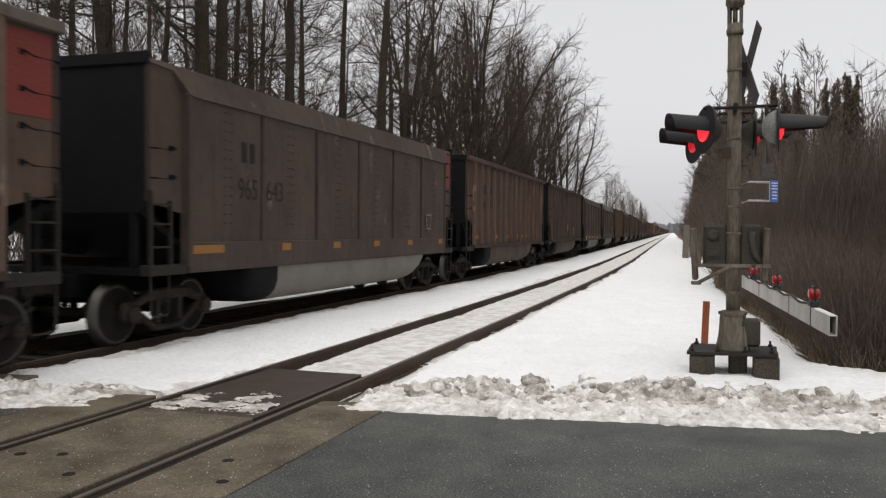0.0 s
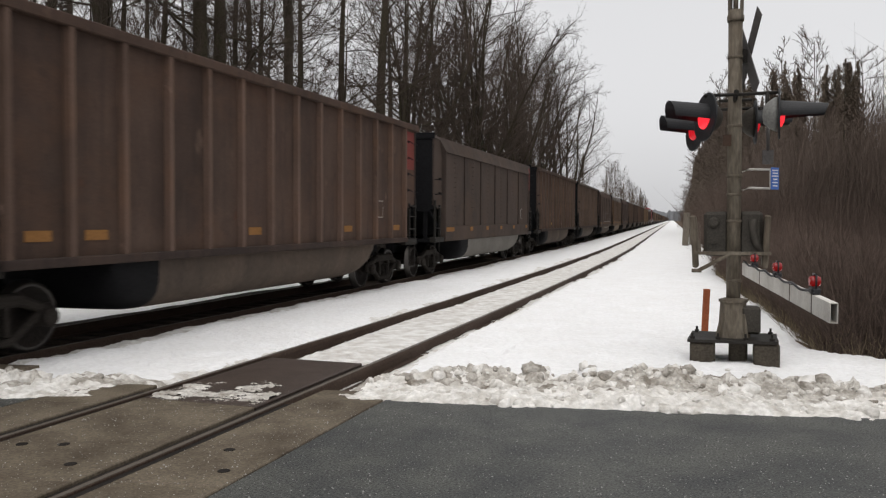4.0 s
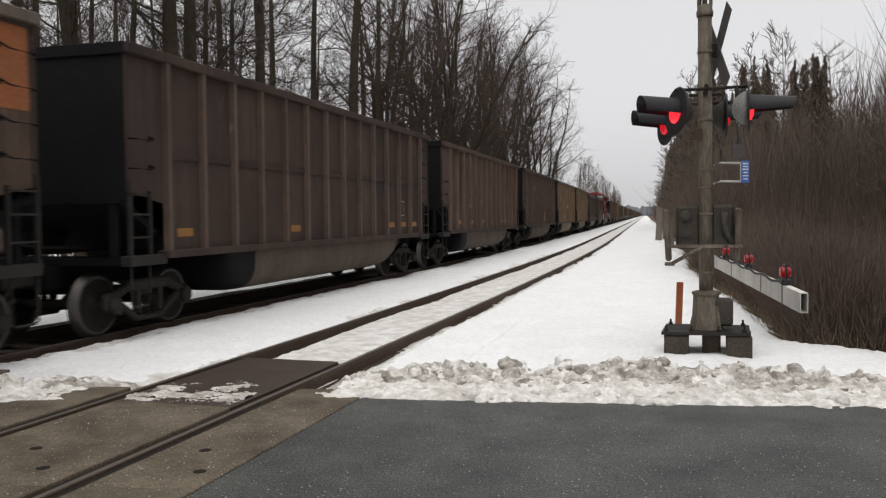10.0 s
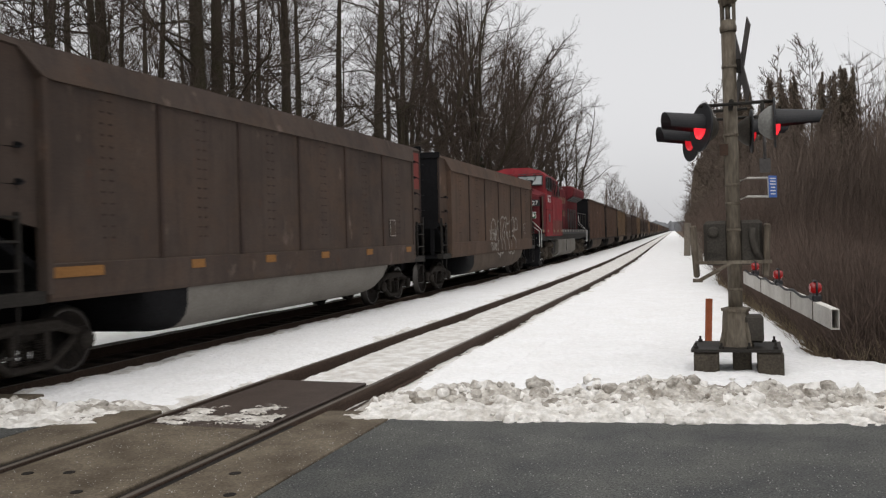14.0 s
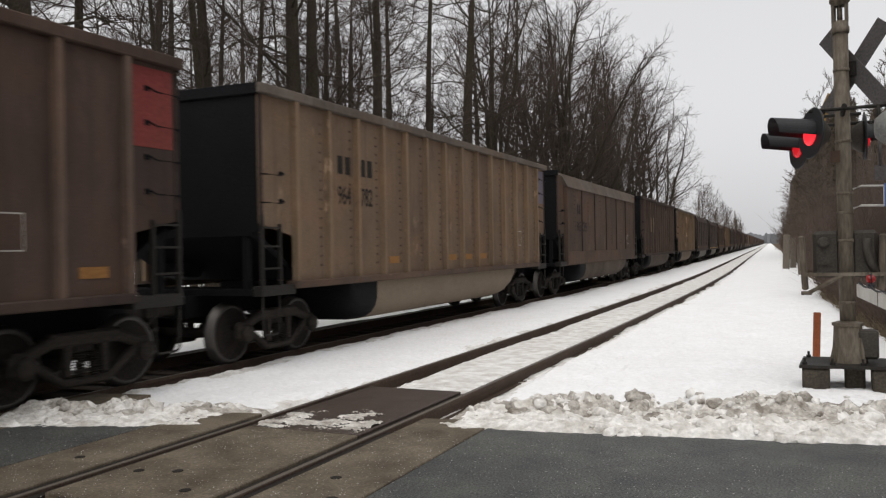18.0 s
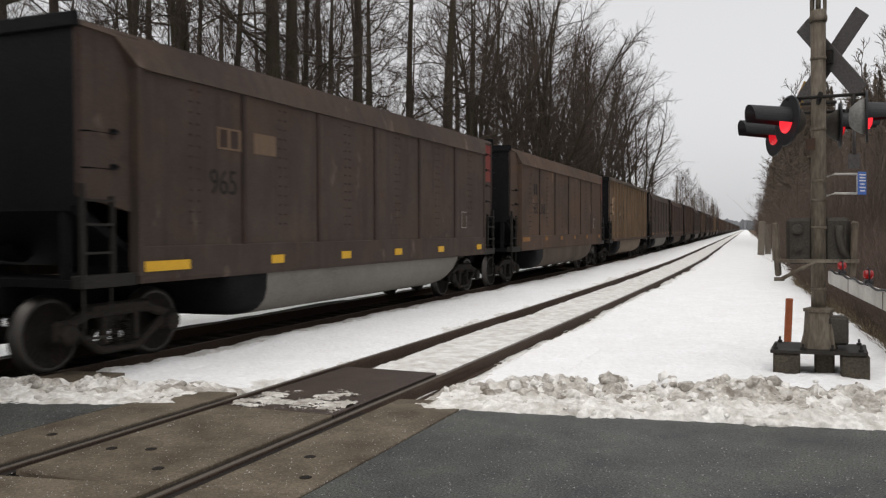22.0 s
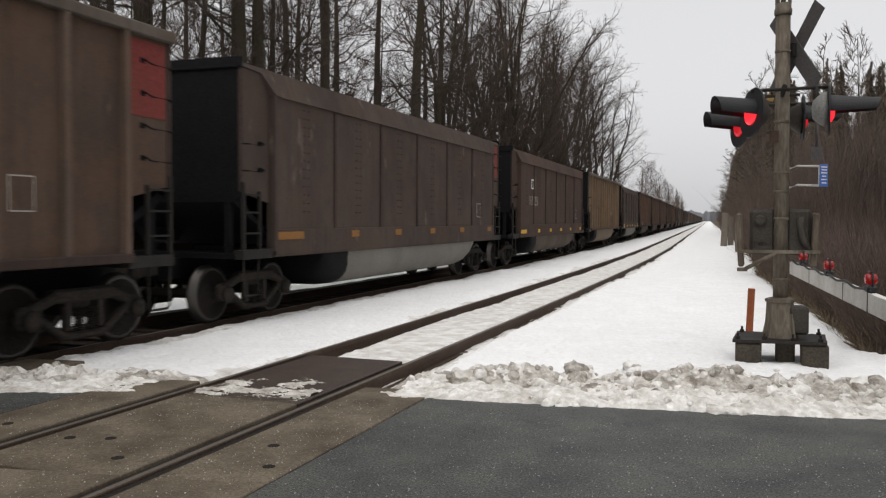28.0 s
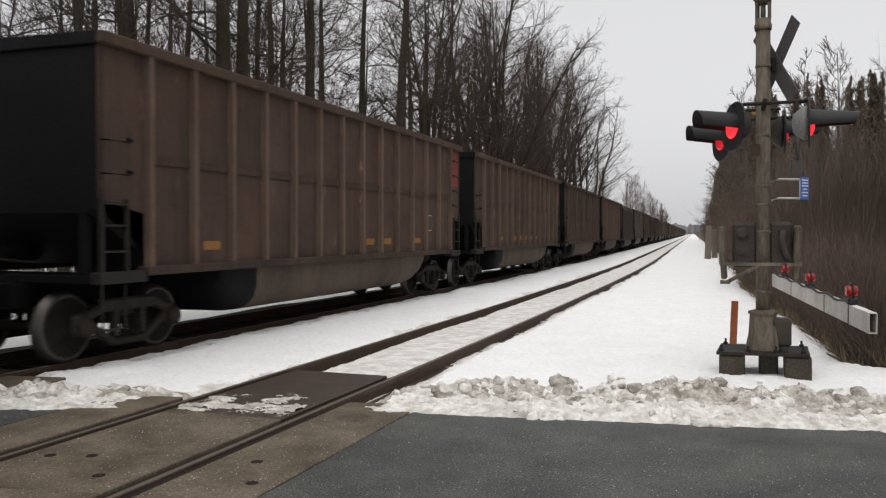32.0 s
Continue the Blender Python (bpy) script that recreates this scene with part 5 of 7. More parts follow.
    for i in range(4):
        slab("hood_door", BLACK, 0.95, 0.964, 4.0 + i * 1.2, 4.85 + i * 1.2, 2.0, 3.3, 0.005, "dark screened hood door")
    # pale strip that draws the highlight along the roof edge
    slab("hood_edge", PALE_CAST, 0.76, 0.80, -3.0, 3.2, 4.42, 4.45, 0.0, "pale strip painted as the highlight on the hood roof's edge")
    slab("silencer", BLACK, -0.5, 0.5, -0.6, 1.0, 4.42, 4.66, 0.05, "soot-black exhaust housing")
    for z, n in ((3.42, 8), (2.62, 7)):
        for i in range(n):
            slab("lettering_bar", PATCH, 0.966, 0.972, -0.68 + i * 0.48, -0.54 + i * 0.48, z, z + 0.40)
    slab("walkway_box", TUB["grey"], 0.98, 1.36, -2.25, -1.45, 1.76, 2.45, 0.02, "grey box on the walkway")
    # radiator wings
    bm = bmesh.new()
    prism(bm, [(-0.95, 3.70), (-1.46, 3.98), (-1.50, 4.42), (-1.30, 4.58), (1.30, 4.58), (1.50, 4.42), (1.46, 3.98), (0.95, 3.70)], 3.3, 9.0, "y")
    bmesh.ops.bevel(bm, geom=list(bm.edges), offset=0.03, segments=1, affect="EDGES")
    part("radiator", bm, LOCO_HOOD, loco)
    for i in range(4):
        oriented("radiator_screen", BLACK, pose(1.19, 4.2 + i * 1.3, 3.80, 0, -29, 0), 0.52, 1.1, 0.03, 0.005, "dark radiator screen")
    # fuel tank
    bm = bmesh.new()
    prism(bm, [(-1.42, 1.36), (1.42, 1.36), (1.46, 1.15), (1.42, 0.62), (1.12, 0.40), (-1.12, 0.40), (-1.42, 0.62), (-1.46, 1.15)], -3.8, 3.7, "y")
    bmesh.ops.bevel(bm, geom=list(bm.edges), offset=0.02, segments=1, affect="EDGES")
    tank = part("fuel_tank", bm, TUB["grey"], loco, "dusty grey fuel tank")
    slab("tank_seam", DARK_STEEL, 1.44, 1.468, -0.6, -0.57, 0.66, 1.30, 0.0, "", tank)
    # pilot, steps and rails at both ends
    bm = bmesh.new()
    prism(bm, [(-10.45, 1.72), (-10.25, 1.72), (-10.25, 0.25), (-10.75, 0.16), (-10.85, 0.30), (-10.5, 0.95)], -1.48, 1.48, "x")
    part("snow_plough", bm, END_BLACK, loco)
    for e in (-1, 1):
        for s in (-1, 1):
            side = slab("stair", END_BLACK, *sorted((s * 0.98, s * 1.02)), *sorted((e * 9.85, e * 10.7)), 0.38, 1.72)
            for i in range(4):
                z, x1 = 0.46 + i * 0.34, 1.50 - i * 0.05
                slab("step", DARK_STEEL, *sorted((s * 1.02, s * x1)), *sorted((e * 9.95, e * 10.55)), z, z + 0.03, 0.0, "", side)
                slab("step_edge", SIGN_WHITE, *sorted((s * x1, s * (x1 + 0.012))), *sorted((e * 9.97, e * 10.53)), z, z + 0.03, 0.0, "pale step edge", side)
            for pts in (((0.95, 10.10, 2.92), (0.95, 10.15, 2.48), (1.50, 9.95, 1.88), (1.50, 9.95, 1.05)), ((0.35, 10.52, 2.90), (0.37, 10.62, 2.66), (1.50, 10.60, 1.84), (1.50, 10.60, 1.10))):
                bm = bmesh.new()
                tube(bm, [(s * x, e * y, z) for x, y, z in pts], 0.020, 8)
                part("grab_rail", bm, SIGN_WHITE, loco, "white grab rail")
        bm = bmesh.new()
        box(bm, -0.12, 0.12, e * 10.5 - 0.3, e * 10.5 + 0.3, 0.74, 0.98, 0.03)
        obox(bm, pose(0.04, e * 11.0, 0.86), 0.3, 0.34, 0.28, 0.06)
        part("coupler", bm, TRUCK, loco)
        for x in (-0.7, 0.75):
            bm = bmesh.new()
            tube(bm, [(x, e * 10.45, 1.1), (x, e * 10.75, 0.8), (x + 0.1, e * 10.8, 0.5), (x + 0.2, e * 10.7, 0.42)], 0.028, 6)
            part("air_hose", bm, BLACK, loco)
    for s in (-1, 1):
        bm = bmesh.new()
        tube(bm, [(s * 1.48, -2.7, 3.0), (s * 1.48, 9.8, 3.0)], 0.018, 6)
        for i in range(9):
            tube(bm, [(s * 1.48, -2.2 + i * 1.47, 1.72), (s * 1.48, -2.2 + i * 1.47, 3.0)], 0.018, 6)
        part("handrail", bm, GREY_BOX, loco)
        slab("sill_band", BLACK, *sorted((s * 1.42, s * 1.50)), -2.7, 10.3, 1.66, 1.94, 0.0, "black walkway edge")
    for y in (-9.15, -8.05, -5.95, -4.65, -3.25, -2.3, -1.2, 0.0, 1.2, 2.5, 3.8, 5.2, 6.6, 8.0, 9.3):
        x = 1.475 if y < -9 else 1.543 if y < -2.7 else 1.502
        plate(loco, "reflector", 1, x, y, 1.84, 0.36, 0.12, PATCH if y < -2.7 else WHITE_PAINT, "pale reflector strip")
    for e in (-1, 1):
        bm = bmesh.new()
        for s in (-1, 1):
            x = s * 1.10
            prism(bm, [(-2.35, 0.78), (-1.9, 1.06), (-0.7, 1.02), (-0.4, 0.84), (0.4, 0.84), (0.7, 1.02), (1.9, 1.06), (2.35, 0.78), (1.6, 0.66), (1.2, 0.44), (0.7, 0.62), (-0.7, 0.62), (-1.2, 0.44), (-1.6, 0.66)], x - 0.08, x + 0.08, "x")
            for y in (-1.9, 0, 1.9):
                obox(bm, pose(x + s * 0.05, y, 0.55), 0.22, 0.40, 0.42, 0.06)
                lathe(bm, [(0.15, 0.0), (0.15, 0.07), (0.10, 0.10)], pose(x + s * 0.14, y, 0.53, 0, s * 90, 0), 12)
                for dy in (-0.27, 0.27):
                    lathe(bm, [(0.075, 0.62), (0.075, 0.98)], Matrix.Translation((x + s * 0.08, y + dy, 0)), 8)
            tube(bm, [(x + s * 0.16, -1.75, 1.20), (x + s * 0.18, -0.75, 0.62)], 0.075, 8)
            tube(bm, [(x + s * 0.16, 0.55, 1.15), (x + s * 0.16, 1.75, 1.12)], 0.12, 10)
            tube(bm, [(x + s * 0.16, 1.75, 1.12), (x + s * 0.16, 2.0, 1.05)], 0.17, 10)
        box(bm, -1.0, 1.0, -1.6, 1.6, 0.7, 0.9)
        truck = part("truck", bm, LOCO_TRUCK, loco, "grime-brown cast locomotive truck")
        truck.location = (0, e * 7.5, 0)
        for i, dy in enumerate((-1.9, 0.0, 1.9)):
            w = part("wheelset", LOCO_WHEELSET, None, truck)
            w.location = (0, dy, 0.53)
            loco_wheels[i].append(w)
    # cab and hoods stand a little higher on the frame
    for ob in loco.children:
        if ob.name.split(".")[0] in ("cab", "windscreen", "wiper_rail", "side_window", "window_sill", "cab_ledge", "vent_panel", "locker_door", "equipment_hood", "grille", "roof_access", "roof_rail", "long_hood", "hood_edge", "silencer", "lettering_bar", "radiator", "radiator_screen", "fleet_number"):
            ob.location.z += 0.13
    return loco


LOCO_WHEELSET = wheelset_mesh(0.53)
loco_wheels = {0: [], 1: [], 2: []}

PITCH, SPEED = 16.2, 21.0
FIRST = 9.49            # nearest body end of car 0 at the start
AHEAD = {-1: ("A", "brown", ""), 0: ("B", "grey", "n"), 1: ("A", "redbrown", ""), 2: ("A", "dark", "bars three"), 3: ("B", "grey", "yellow big"), 4: ("B", "grey", "frost"), 5: ("A", "redbrown", ""),
         6: ("B", "grey", ""), 7: ("A", "umber", "belt yellow"), 8: ("A", "brown", "pale"), 9: ("B", "umber", "outline"), 10: ("B", "ochre", "frost"), 11: ("B", "umber", ""), 12: ("A", "brown", ""),
         13: ("A", "dark", "belt"), 14: ("A", "umber", ""), 15: ("A", "dark", "bars"), 16: ("A", "tan", ""), 17: ("A", "tan", "n"), 18: ("B", "grey", ""), 19: ("B", "brown", "bubble")}
BEHIND = {0: ("A", "redbrown", ""), 1: ("A", "umber", ""), 2: ("A", "tan", ""), 3: ("B", "brown", "yellow high"), 4: ("A", "dark", "patch"), 5: ("A", "tan", ""), 6: ("B", "grey", ""), 7: ("B", "grey", "yellow stencil"),
          8: ("B", "brown", ""), 9: ("A", "tan", "squares"), 10: ("B", "grey", ""), 11: ("B", "umber", ""), 12: ("A", "dark", ""), 13: ("B", "grey", ""), 14: ("A", "brown", ""), 15: ("B", "grey", ""),
          16: ("B", "umber", "yellow low boxed"), 17: ("A", "tan", "squares"), 18: ("B", "grey", "yellow big"), 19: ("A", "redbrown", ""), 20: ("A", "umber", "belt"), 21: ("A", "umber", "belt"), 22: ("A", "dark", "")}
consist = []            # (object, centre at the start)
# cars that stay far off get dark and grey tones to imitate haze
far_haze_tones = ("dark", "grey", "dark", "umber", "dark", "grey", "grey", "dark")
NUMBERS = {0: "965643", 1: "64 360", 4: "96 066", 107: "965", 104: "964718", 108: "965368", 118: "965 91", 119: "105", 8: "400128", 17: "443570", 102: "964782", 103: "965289", 105: "964397", 110: "964216", 116: "963256"}
for k, (kind, tone, marks) in AHEAD.items():
    car = build_car(kind, tone, 100 + k, True, marks, {12: "orange", 2: "orange", 15: "orange", 11: "", 8: "", 13: "", 17: "green"}.get(k, "red"), NUMBERS.get(k, ""))
    consist.append((car, FIRST + 7.1 + PITCH * k, k))
loco = build_locomotive()
front = FIRST - 1.0 + PITCH * 20
consist.append((loco, front + 11.15, 20))
after = front + 22.3 + 1.0
for j in range(62):
    full = j <= 22
    kind, tone, marks = BEHIND[j] if full else (("A" if j * 7 % 5 < 3 else "B"), far_haze_tones[j * 5 % 8], "")
    car = build_car(kind, tone, 300 + j, full, marks, "blue" if j in (2, 5) else "red", NUMBERS.get(100 + j, ""))
    consist.append((car, after + 7.1 + PITCH * j, 100 + j))

# ---- the crossing signal ----
MX, MY = 4.82, 11.0


def lens_unit(parent, m, lit, taper=False):
    """One flashing lamp: round background, housing, hood and lens. It faces local -y."""
    bm = bmesh.new()
    lathe(bm, [(0.285, -0.012), (0.292, 0.0), (0.285, 0.012)], m @ pose(0, 0, 0, 90, 0, 0), 28)
    unit = part("lamp_unit", bm, BLACK, parent)
    bm = bmesh.new()
    lathe(bm, [(0.20, -0.02), (0.19, -0.06), (0.15, -0.12), (0.10, -0.17), (0.04, -0.18)], m @ pose(0, 0, 0, 90, 0, 0), 18)
    part("housing", bm, PALE_CAST if taper else GREY_BOX, unit, "cast lamp housing")
    if taper:
        bm = bmesh.new()
        lathe(bm, [(0.026, 0.0), (0.026, 0.012), (0.012, 0.02)], m @ pose(0.03, 0.15, 0.02, -90, 0, 0), 10)
        part("peep_lens", bm, RED_DIM, unit, "small red lens in the back of the housing")
    bm = bmesh.new()
    n, outer, inner = 18, [], []
    for i in range(n + 1):
        a = math.radians(-14 + 208 * i / n)
        low = (1 - math.sin(a)) * 0.5
        cut = 0.52 - 0.07 * low if taper else 0.48 - 0.08 * low
        for k, (r, d) in enumerate(((0.158, 0.0), (0.10 if taper else 0.145, cut))):
            outer.append(bm.verts.new(m @ Vector((r * math.cos(a), -d, r * math.sin(a)))))
            inner.append(bm.verts.new(m @ Vector(((r - 0.008) * math.cos(a), -d, (r - 0.008) * math.sin(a)))))
    for i in range(n):
        o = [outer[2 * i], outer[2 * i + 1], outer[2 * i + 3], outer[2 * i + 2]]
        q = [inner[2 * i], inner[2 * i + 1], inner[2 * i + 3], inner[2 * i + 2]]
        bm.faces.new(o)
        bm.faces.new(q[::-1])
        bm.faces.new((o[1], q[1], q[2], o[2]))
    part("hood", bm, BLACK, unit, "black lamp hood")
    bm = bmesh.new()
    lathe(bm, [(0.148, 0.01), (0.140, 0.03), (0.09, 0.055), (0.02, 0.062)], m @ pose(0, 0, 0, 90, 0, 0), 20)
    part("lens", bm, RED_LIT if lit else RED_DIM, unit, "red lamp lens")
    return unit


def build_signal():
    sig = thing("crossing_signal", "weathered railway crossing signal mast with lit red lamps, on snow", "crossing signal", m=pose(MX, MY, 0, 0, -0.5, 0))
    bm = bmesh.new()
    lathe(bm, [(0.085, 0.72), (0.085, 4.22)], Matrix(), 18)
    part("mast", bm, GALV, sig, "rust-streaked galvanised mast")
    # cap with bell window
    bm = bmesh.new()
    lathe(bm, [(0.098, 4.19), (0.102, 4.22), (0.102, 4.26), (0.092, 4.27), (0.092, 4.33)], Matrix(), 18)
    lathe(bm, [(0.096, 4.52), (0.096, 4.56), (0.112, 4.565), (0.112, 4.635), (0.10, 4.65)], Matrix(), 18)
    for a in (15, 135, 205, 325):
        obox(bm, pose(0, 0, 4.43, 0, 0, a) @ pose(0.084, 0, 0), 0.014, 0.05, 0.21)
    lathe(bm, [(0.03, 4.33), (0.03, 4.54)], Matrix(), 8)
    part("mast_cap", bm, GALV, sig)
    for z in (0.98, 1.72, 2.05, 2.28, 2.9, 3.28, 3.75):
        bm = bmesh.new()
        lathe(bm, [(0.087, z - 0.018), (0.092, z - 0.012), (0.092, z + 0.012), (0.087, z + 0.018)], Matrix(), 16)
        obox(bm, pose(0.07, -0.075, z), 0.03, 0.04, 0.03)
        part("clamp", bm, GALV, sig)
    # base casting, plate and feet
    bm = bmesh.new()
    lathe(bm, [(0.21, 0.27), (0.17, 0.45), (0.155, 0.70), (0.175, 0.705), (0.175, 0.74), (0.10, 0.76)], Matrix(), 8, False)
    for a in range(0, 360, 90):
        obox(bm, pose(0, 0, 0.42, 0, 0, a + 45) @ pose(0.185, 0, 0, 0, -8, 0), 0.06, 0.03, 0.30)
    part("base_casting", bm, GALV, sig)
    bm = bmesh.new()
    box(bm, 0.10, 0.32, -0.14, 0.10, 0.32, 0.66, 0.03)
    part("junction_box", bm, GREY_BOX, sig)
    bm = bmesh.new()
    prism(bm, [(-0.54, -0.42), (0.50, -0.36), (0.54, 0.42), (-0.50, 0.42)], 0.235, 0.27, "z")
    part("base_plate", bm, DARK_STEEL, sig)
    for x, y, w in ((-0.36, -0.26, 0.30), (0.38, -0.22, 0.30), (-0.36, 0.30, 0.3), (0.40, 0.30, 0.3), (0.06, -0.02, 0.22)):
        bm = bmesh.new()
        box(bm, x - w / 2, x + w / 2, y - 0.12, y + 0.12, -0.15, 0.235, 0.025)
        part("foot", bm, FOOT, sig, "stained concrete foot")
    for x, y in ((-0.48, -0.34), (-0.18, -0.33), (0.44, -0.30), (0.14, -0.30), (0.46, 0.34), (-0.44, 0.34)):
        bm = bmesh.new()
        lathe(bm, [(0.028, 0.27), (0.028, 0.30), (0.014, 0.30), (0.014, 0.345)], Matrix.Translation((x, y, 0)), 6, False)
        part("bolt", bm, DARK_STEEL, sig)
    # gate mechanism
    bm = bmesh.new()
    box(bm, -0.36, -0.06, -0.02, 0.40, 1.28, 1.84, 0.04)
    lathe(bm, [(0.07, 0.0), (0.07, 0.05), (0.04, 0.07)], pose(-0.24, -0.02, 1.70, 90, 0, 0), 14)
    lathe(bm, [(0.05, 0.0), (0.05, 0.04)], pose(-0.24, -0.02, 1.48, 90, 0, 0), 12)
    part("mechanism_housing", bm, GREY_BOX, sig, "grey gate mechanism housing")
    bm = bmesh.new()
    box(bm, 0.06, 0.34, -0.02, 0.40, 1.28, 1.84, 0.04)
    tube(bm, [(0.22, -0.06, 1.74), (0.22, -0.07, 1.62), (0.25, -0.06, 1.45), (0.33, -0.05, 1.32)], 0.045, 8)
    part("mechanism_housing", bm, GREY_BOX, sig, "grey gate mechanism housing")
    for x, tilt in ((-0.47, -3), (0.38, 3)):
        bm = bmesh.new()
        obox(bm, pose(x, 0.05, 1.46, 0, tilt, 0), 0.075, 0.28, 0.66, 0.02)
        part("counterweight_arm", bm, GALV, sig, "grey counterweight arm")
    bm = bmesh.new()
    box(bm, -0.46, 0.43, -0.16, -0.11, 1.30, 1.34)
    tube(bm, [(-0.42, -0.14, 1.10), (-0.05, -0.14, 1.31)], 0.025, 6)
    tube(bm, [(-0.50, -0.14, 1.10), (-0.38, -0.14, 1.10)], 0.025, 6)
    part("conduit_bracket", bm, GALV, sig)
    # lowered gate arm
    a0, a1 = Vector((0.12, -0.30, 1.14)), Vector((0.575, -4.60, 1.075))
    d = (a1 - a0).normalized()
    side = d.cross(Vector((0, 0, 1))).normalized()
    up = side.cross(d)
    m = Matrix((side, d, up)).transposed().to_4x4()
    m.translation = a0
    length = (a1 - a0).length
    bm = bmesh.new()
    for x0, x1, z0, z1 in ((-0.028, 0.028, 0.066, 0.072), (-0.028, 0.028, -0.072, -0.066), (-0.028, -0.022, -0.066, 0.066), (0.022, 0.028, -0.066, 0.066)):
        b = bmesh.new()
        box(b, x0, x1, 0, length, z0, z1)
        join(bm, b, m)
    arm = part("gate_arm", bm, WHITE_ARM, sig, "worn white hollow gate arm, lowered")
    for y in (1.3, 2.9, 3.75):
        b = bmesh.new()
        bm = bmesh.new()
        box(b, -0.031, 0.031, y - 0.012, y + 0.012, -0.075, 0.075)
        join(bm, b, m)
        part("joint_band", bm, GALV, arm)
    bm = bmesh.new()
    tube(bm, [m @ Vector((0.02, y, 0.082 + 0.012 * math.sin(y * 9))) for y in np.arange(0.1, length - 0.5, 0.12)], 0.012, 5)
    part("cable", bm, BLACK, arm)
    for i, y in enumerate((0.75, 2.15, 3.72)):
        lamp = part("arm_lamp", obox(bmesh.new(), m @ pose(0, y, 0.10), 0.07, 0.13, 0.06, 0.015), BLACK, sig)
        bm = bmesh.new()
        lathe(bm, [(0.034, -0.04), (0.042, -0.02), (0.042, 0.02), (0.034, 0.04)], m @ pose(0, y, 0.175, 0, 90, 0), 14)
        part("lens", bm, RED_ARM, lamp, "small red lamp lens")
        bm = bmesh.new()
        for k in (-0.055, 0.055):
            tube(bm, [m @ Vector((0, y + k, 0.11)), m @ Vector((0, y + k, 0.225))], 0.008, 5)
        tube(bm, [m @ Vector((0, y - 0.055, 0.225)), m @ Vector((0, y + 0.055, 0.225))], 0.010, 5)
        part("lamp_cage", bm, BLACK, lamp)
    # cross arm along the track with lamps both ways
    bm = bmesh.new()
    tube(bm, [(0.0, -0.72, 3.22), (0.0, 0.72, 3.22)], 0.03, 8)
    tube(bm, [(-0.2, 0.0, 3.22), (0.2, 0.0, 3.22)], 0.02, 8)
    for y in (-0.66, 0.70):
        tube(bm, [(-0.36, y, 3.20), (0.46, y, 3.20)], 0.02, 8)
        for x in (-0.30, 0.34):
            tube(bm, [(x, y, 3.20), (x, y, 2.97)], 0.024, 8)
    part("cross_arm", bm, DARK_STEEL, sig)
    for i, (x, y, turn, lit) in enumerate(((-0.34, -0.66, -64, True), (-0.49, 0.72, -66, False), (0.47, -0.66, 86, True), (0.27, 0.72, 92, False))):
        lens_unit(sig, Matrix.Translation((x, y, 3.02 if x > 0 and y > 0 else 2.95)) @ pose(0, 0, 0, 0, 0, turn) @ pose(0, 0, 0, -5 if x < 0 else 0, 0, 0), lit, x > 0.45)
    # small blue notice on two brackets, and a grey tag above it
    bm = bmesh.new()
    for z in (2.33, 2.10):
        tube(bm, [(0.09, 0.0, z), (0.18, 0.0, z + 0.03), (0.42, 0.0, z + 0.02)], 0.014, 6)
    tube(bm, [(0.42, 0, 2.35), (0.42, 0, 2.12)], 0.01, 6)
    part("notice_bracket", bm, WHITE_ARM, sig)
    bm = bmesh.new()
    obox(bm, pose(0.47, -0.01, 2.24, 0, 0, 52), 0.16, 0.006, 0.27, 0.002)
    notice = part("blue_notice", bm, BLUE_SIGN, sig, "small blue notice plate with white lines")
    for dz, w in ((0.10, 0.12), (0.065, 0.10), (0.03, 0.12), (-0.01, 0.08), (-0.05, 0.11), (-0.09, 0.09)):
        bm = bmesh.new()
        obox(bm, pose(0.47, -0.01, 2.24, 0, 0, 52) @ pose(0, -0.005, dz), w, 0.004, 0.014)
        part("writing_bar", bm, SIGN_WHITE, notice)
    bm = bmesh.new()
    obox(bm, pose(0.40, 0.2, 2.52, 0, 0, 20), 0.14, 0.01, 0.18)
    tube(bm, [(0.40, 0.2, 2.6), (0.40, 0.2, 3.0)], 0.02, 6)
    part("hanging_tag", bm, SIGN_BACK, sig)
    bm = bmesh.new()
    obox(bm, pose(-0.09, -0.08, 2.72), 0.10, 0.02, 0.14)
    part("reflector_tag", bm, PAINT["redbrown"], sig)
    # crossbuck, loose on the mast so that it swings
    buck = thing("crossbuck", "loose dull-backed crossbuck sign swinging on the signal mast", "crossbuck sign", m=pose(MX + 0.110, MY + 0.06, 3.77))
    for a in (40, -40):
        bm = bmesh.new()
        obox(bm, pose(0.0, 0.0, 0, 0, 0, 0) @ pose(0, 0.008 * (1 if a > 0 else -1), 0, 0, a, 0), 0.215, 0.012, 1.22, 0.003)
        part("blade", bm, SIGN_BACK, buck, "dull grey back of a crossbuck blade")
    bm = bmesh.new()
    obox(bm, pose(0, -0.04, 0), 0.08, 0.06, 0.16)
    part("sign_clamp", bm, DARK_STEEL, buck)
    bm = bmesh.new()
    prism(bm, [(-0.56, -0.52), (-0.44, -0.56), (-0.27, -0.30), (-0.39, -0.22)], 0.03, 0.036, "y")
    plate_y = part("yellow_plate", bm, ORANGE_PLATE, buck, "dull yellow warning plate")
    bm = bmesh.new()
    obox(bm, pose(-0.415, 0.028, -0.40, 0, 33, 0), 0.05, 0.006, 0.17)
    part("writing_bar", bm, BLACK_PAINT, plate_y)
    return sig, buck


signal, crossbuck = build_signal()


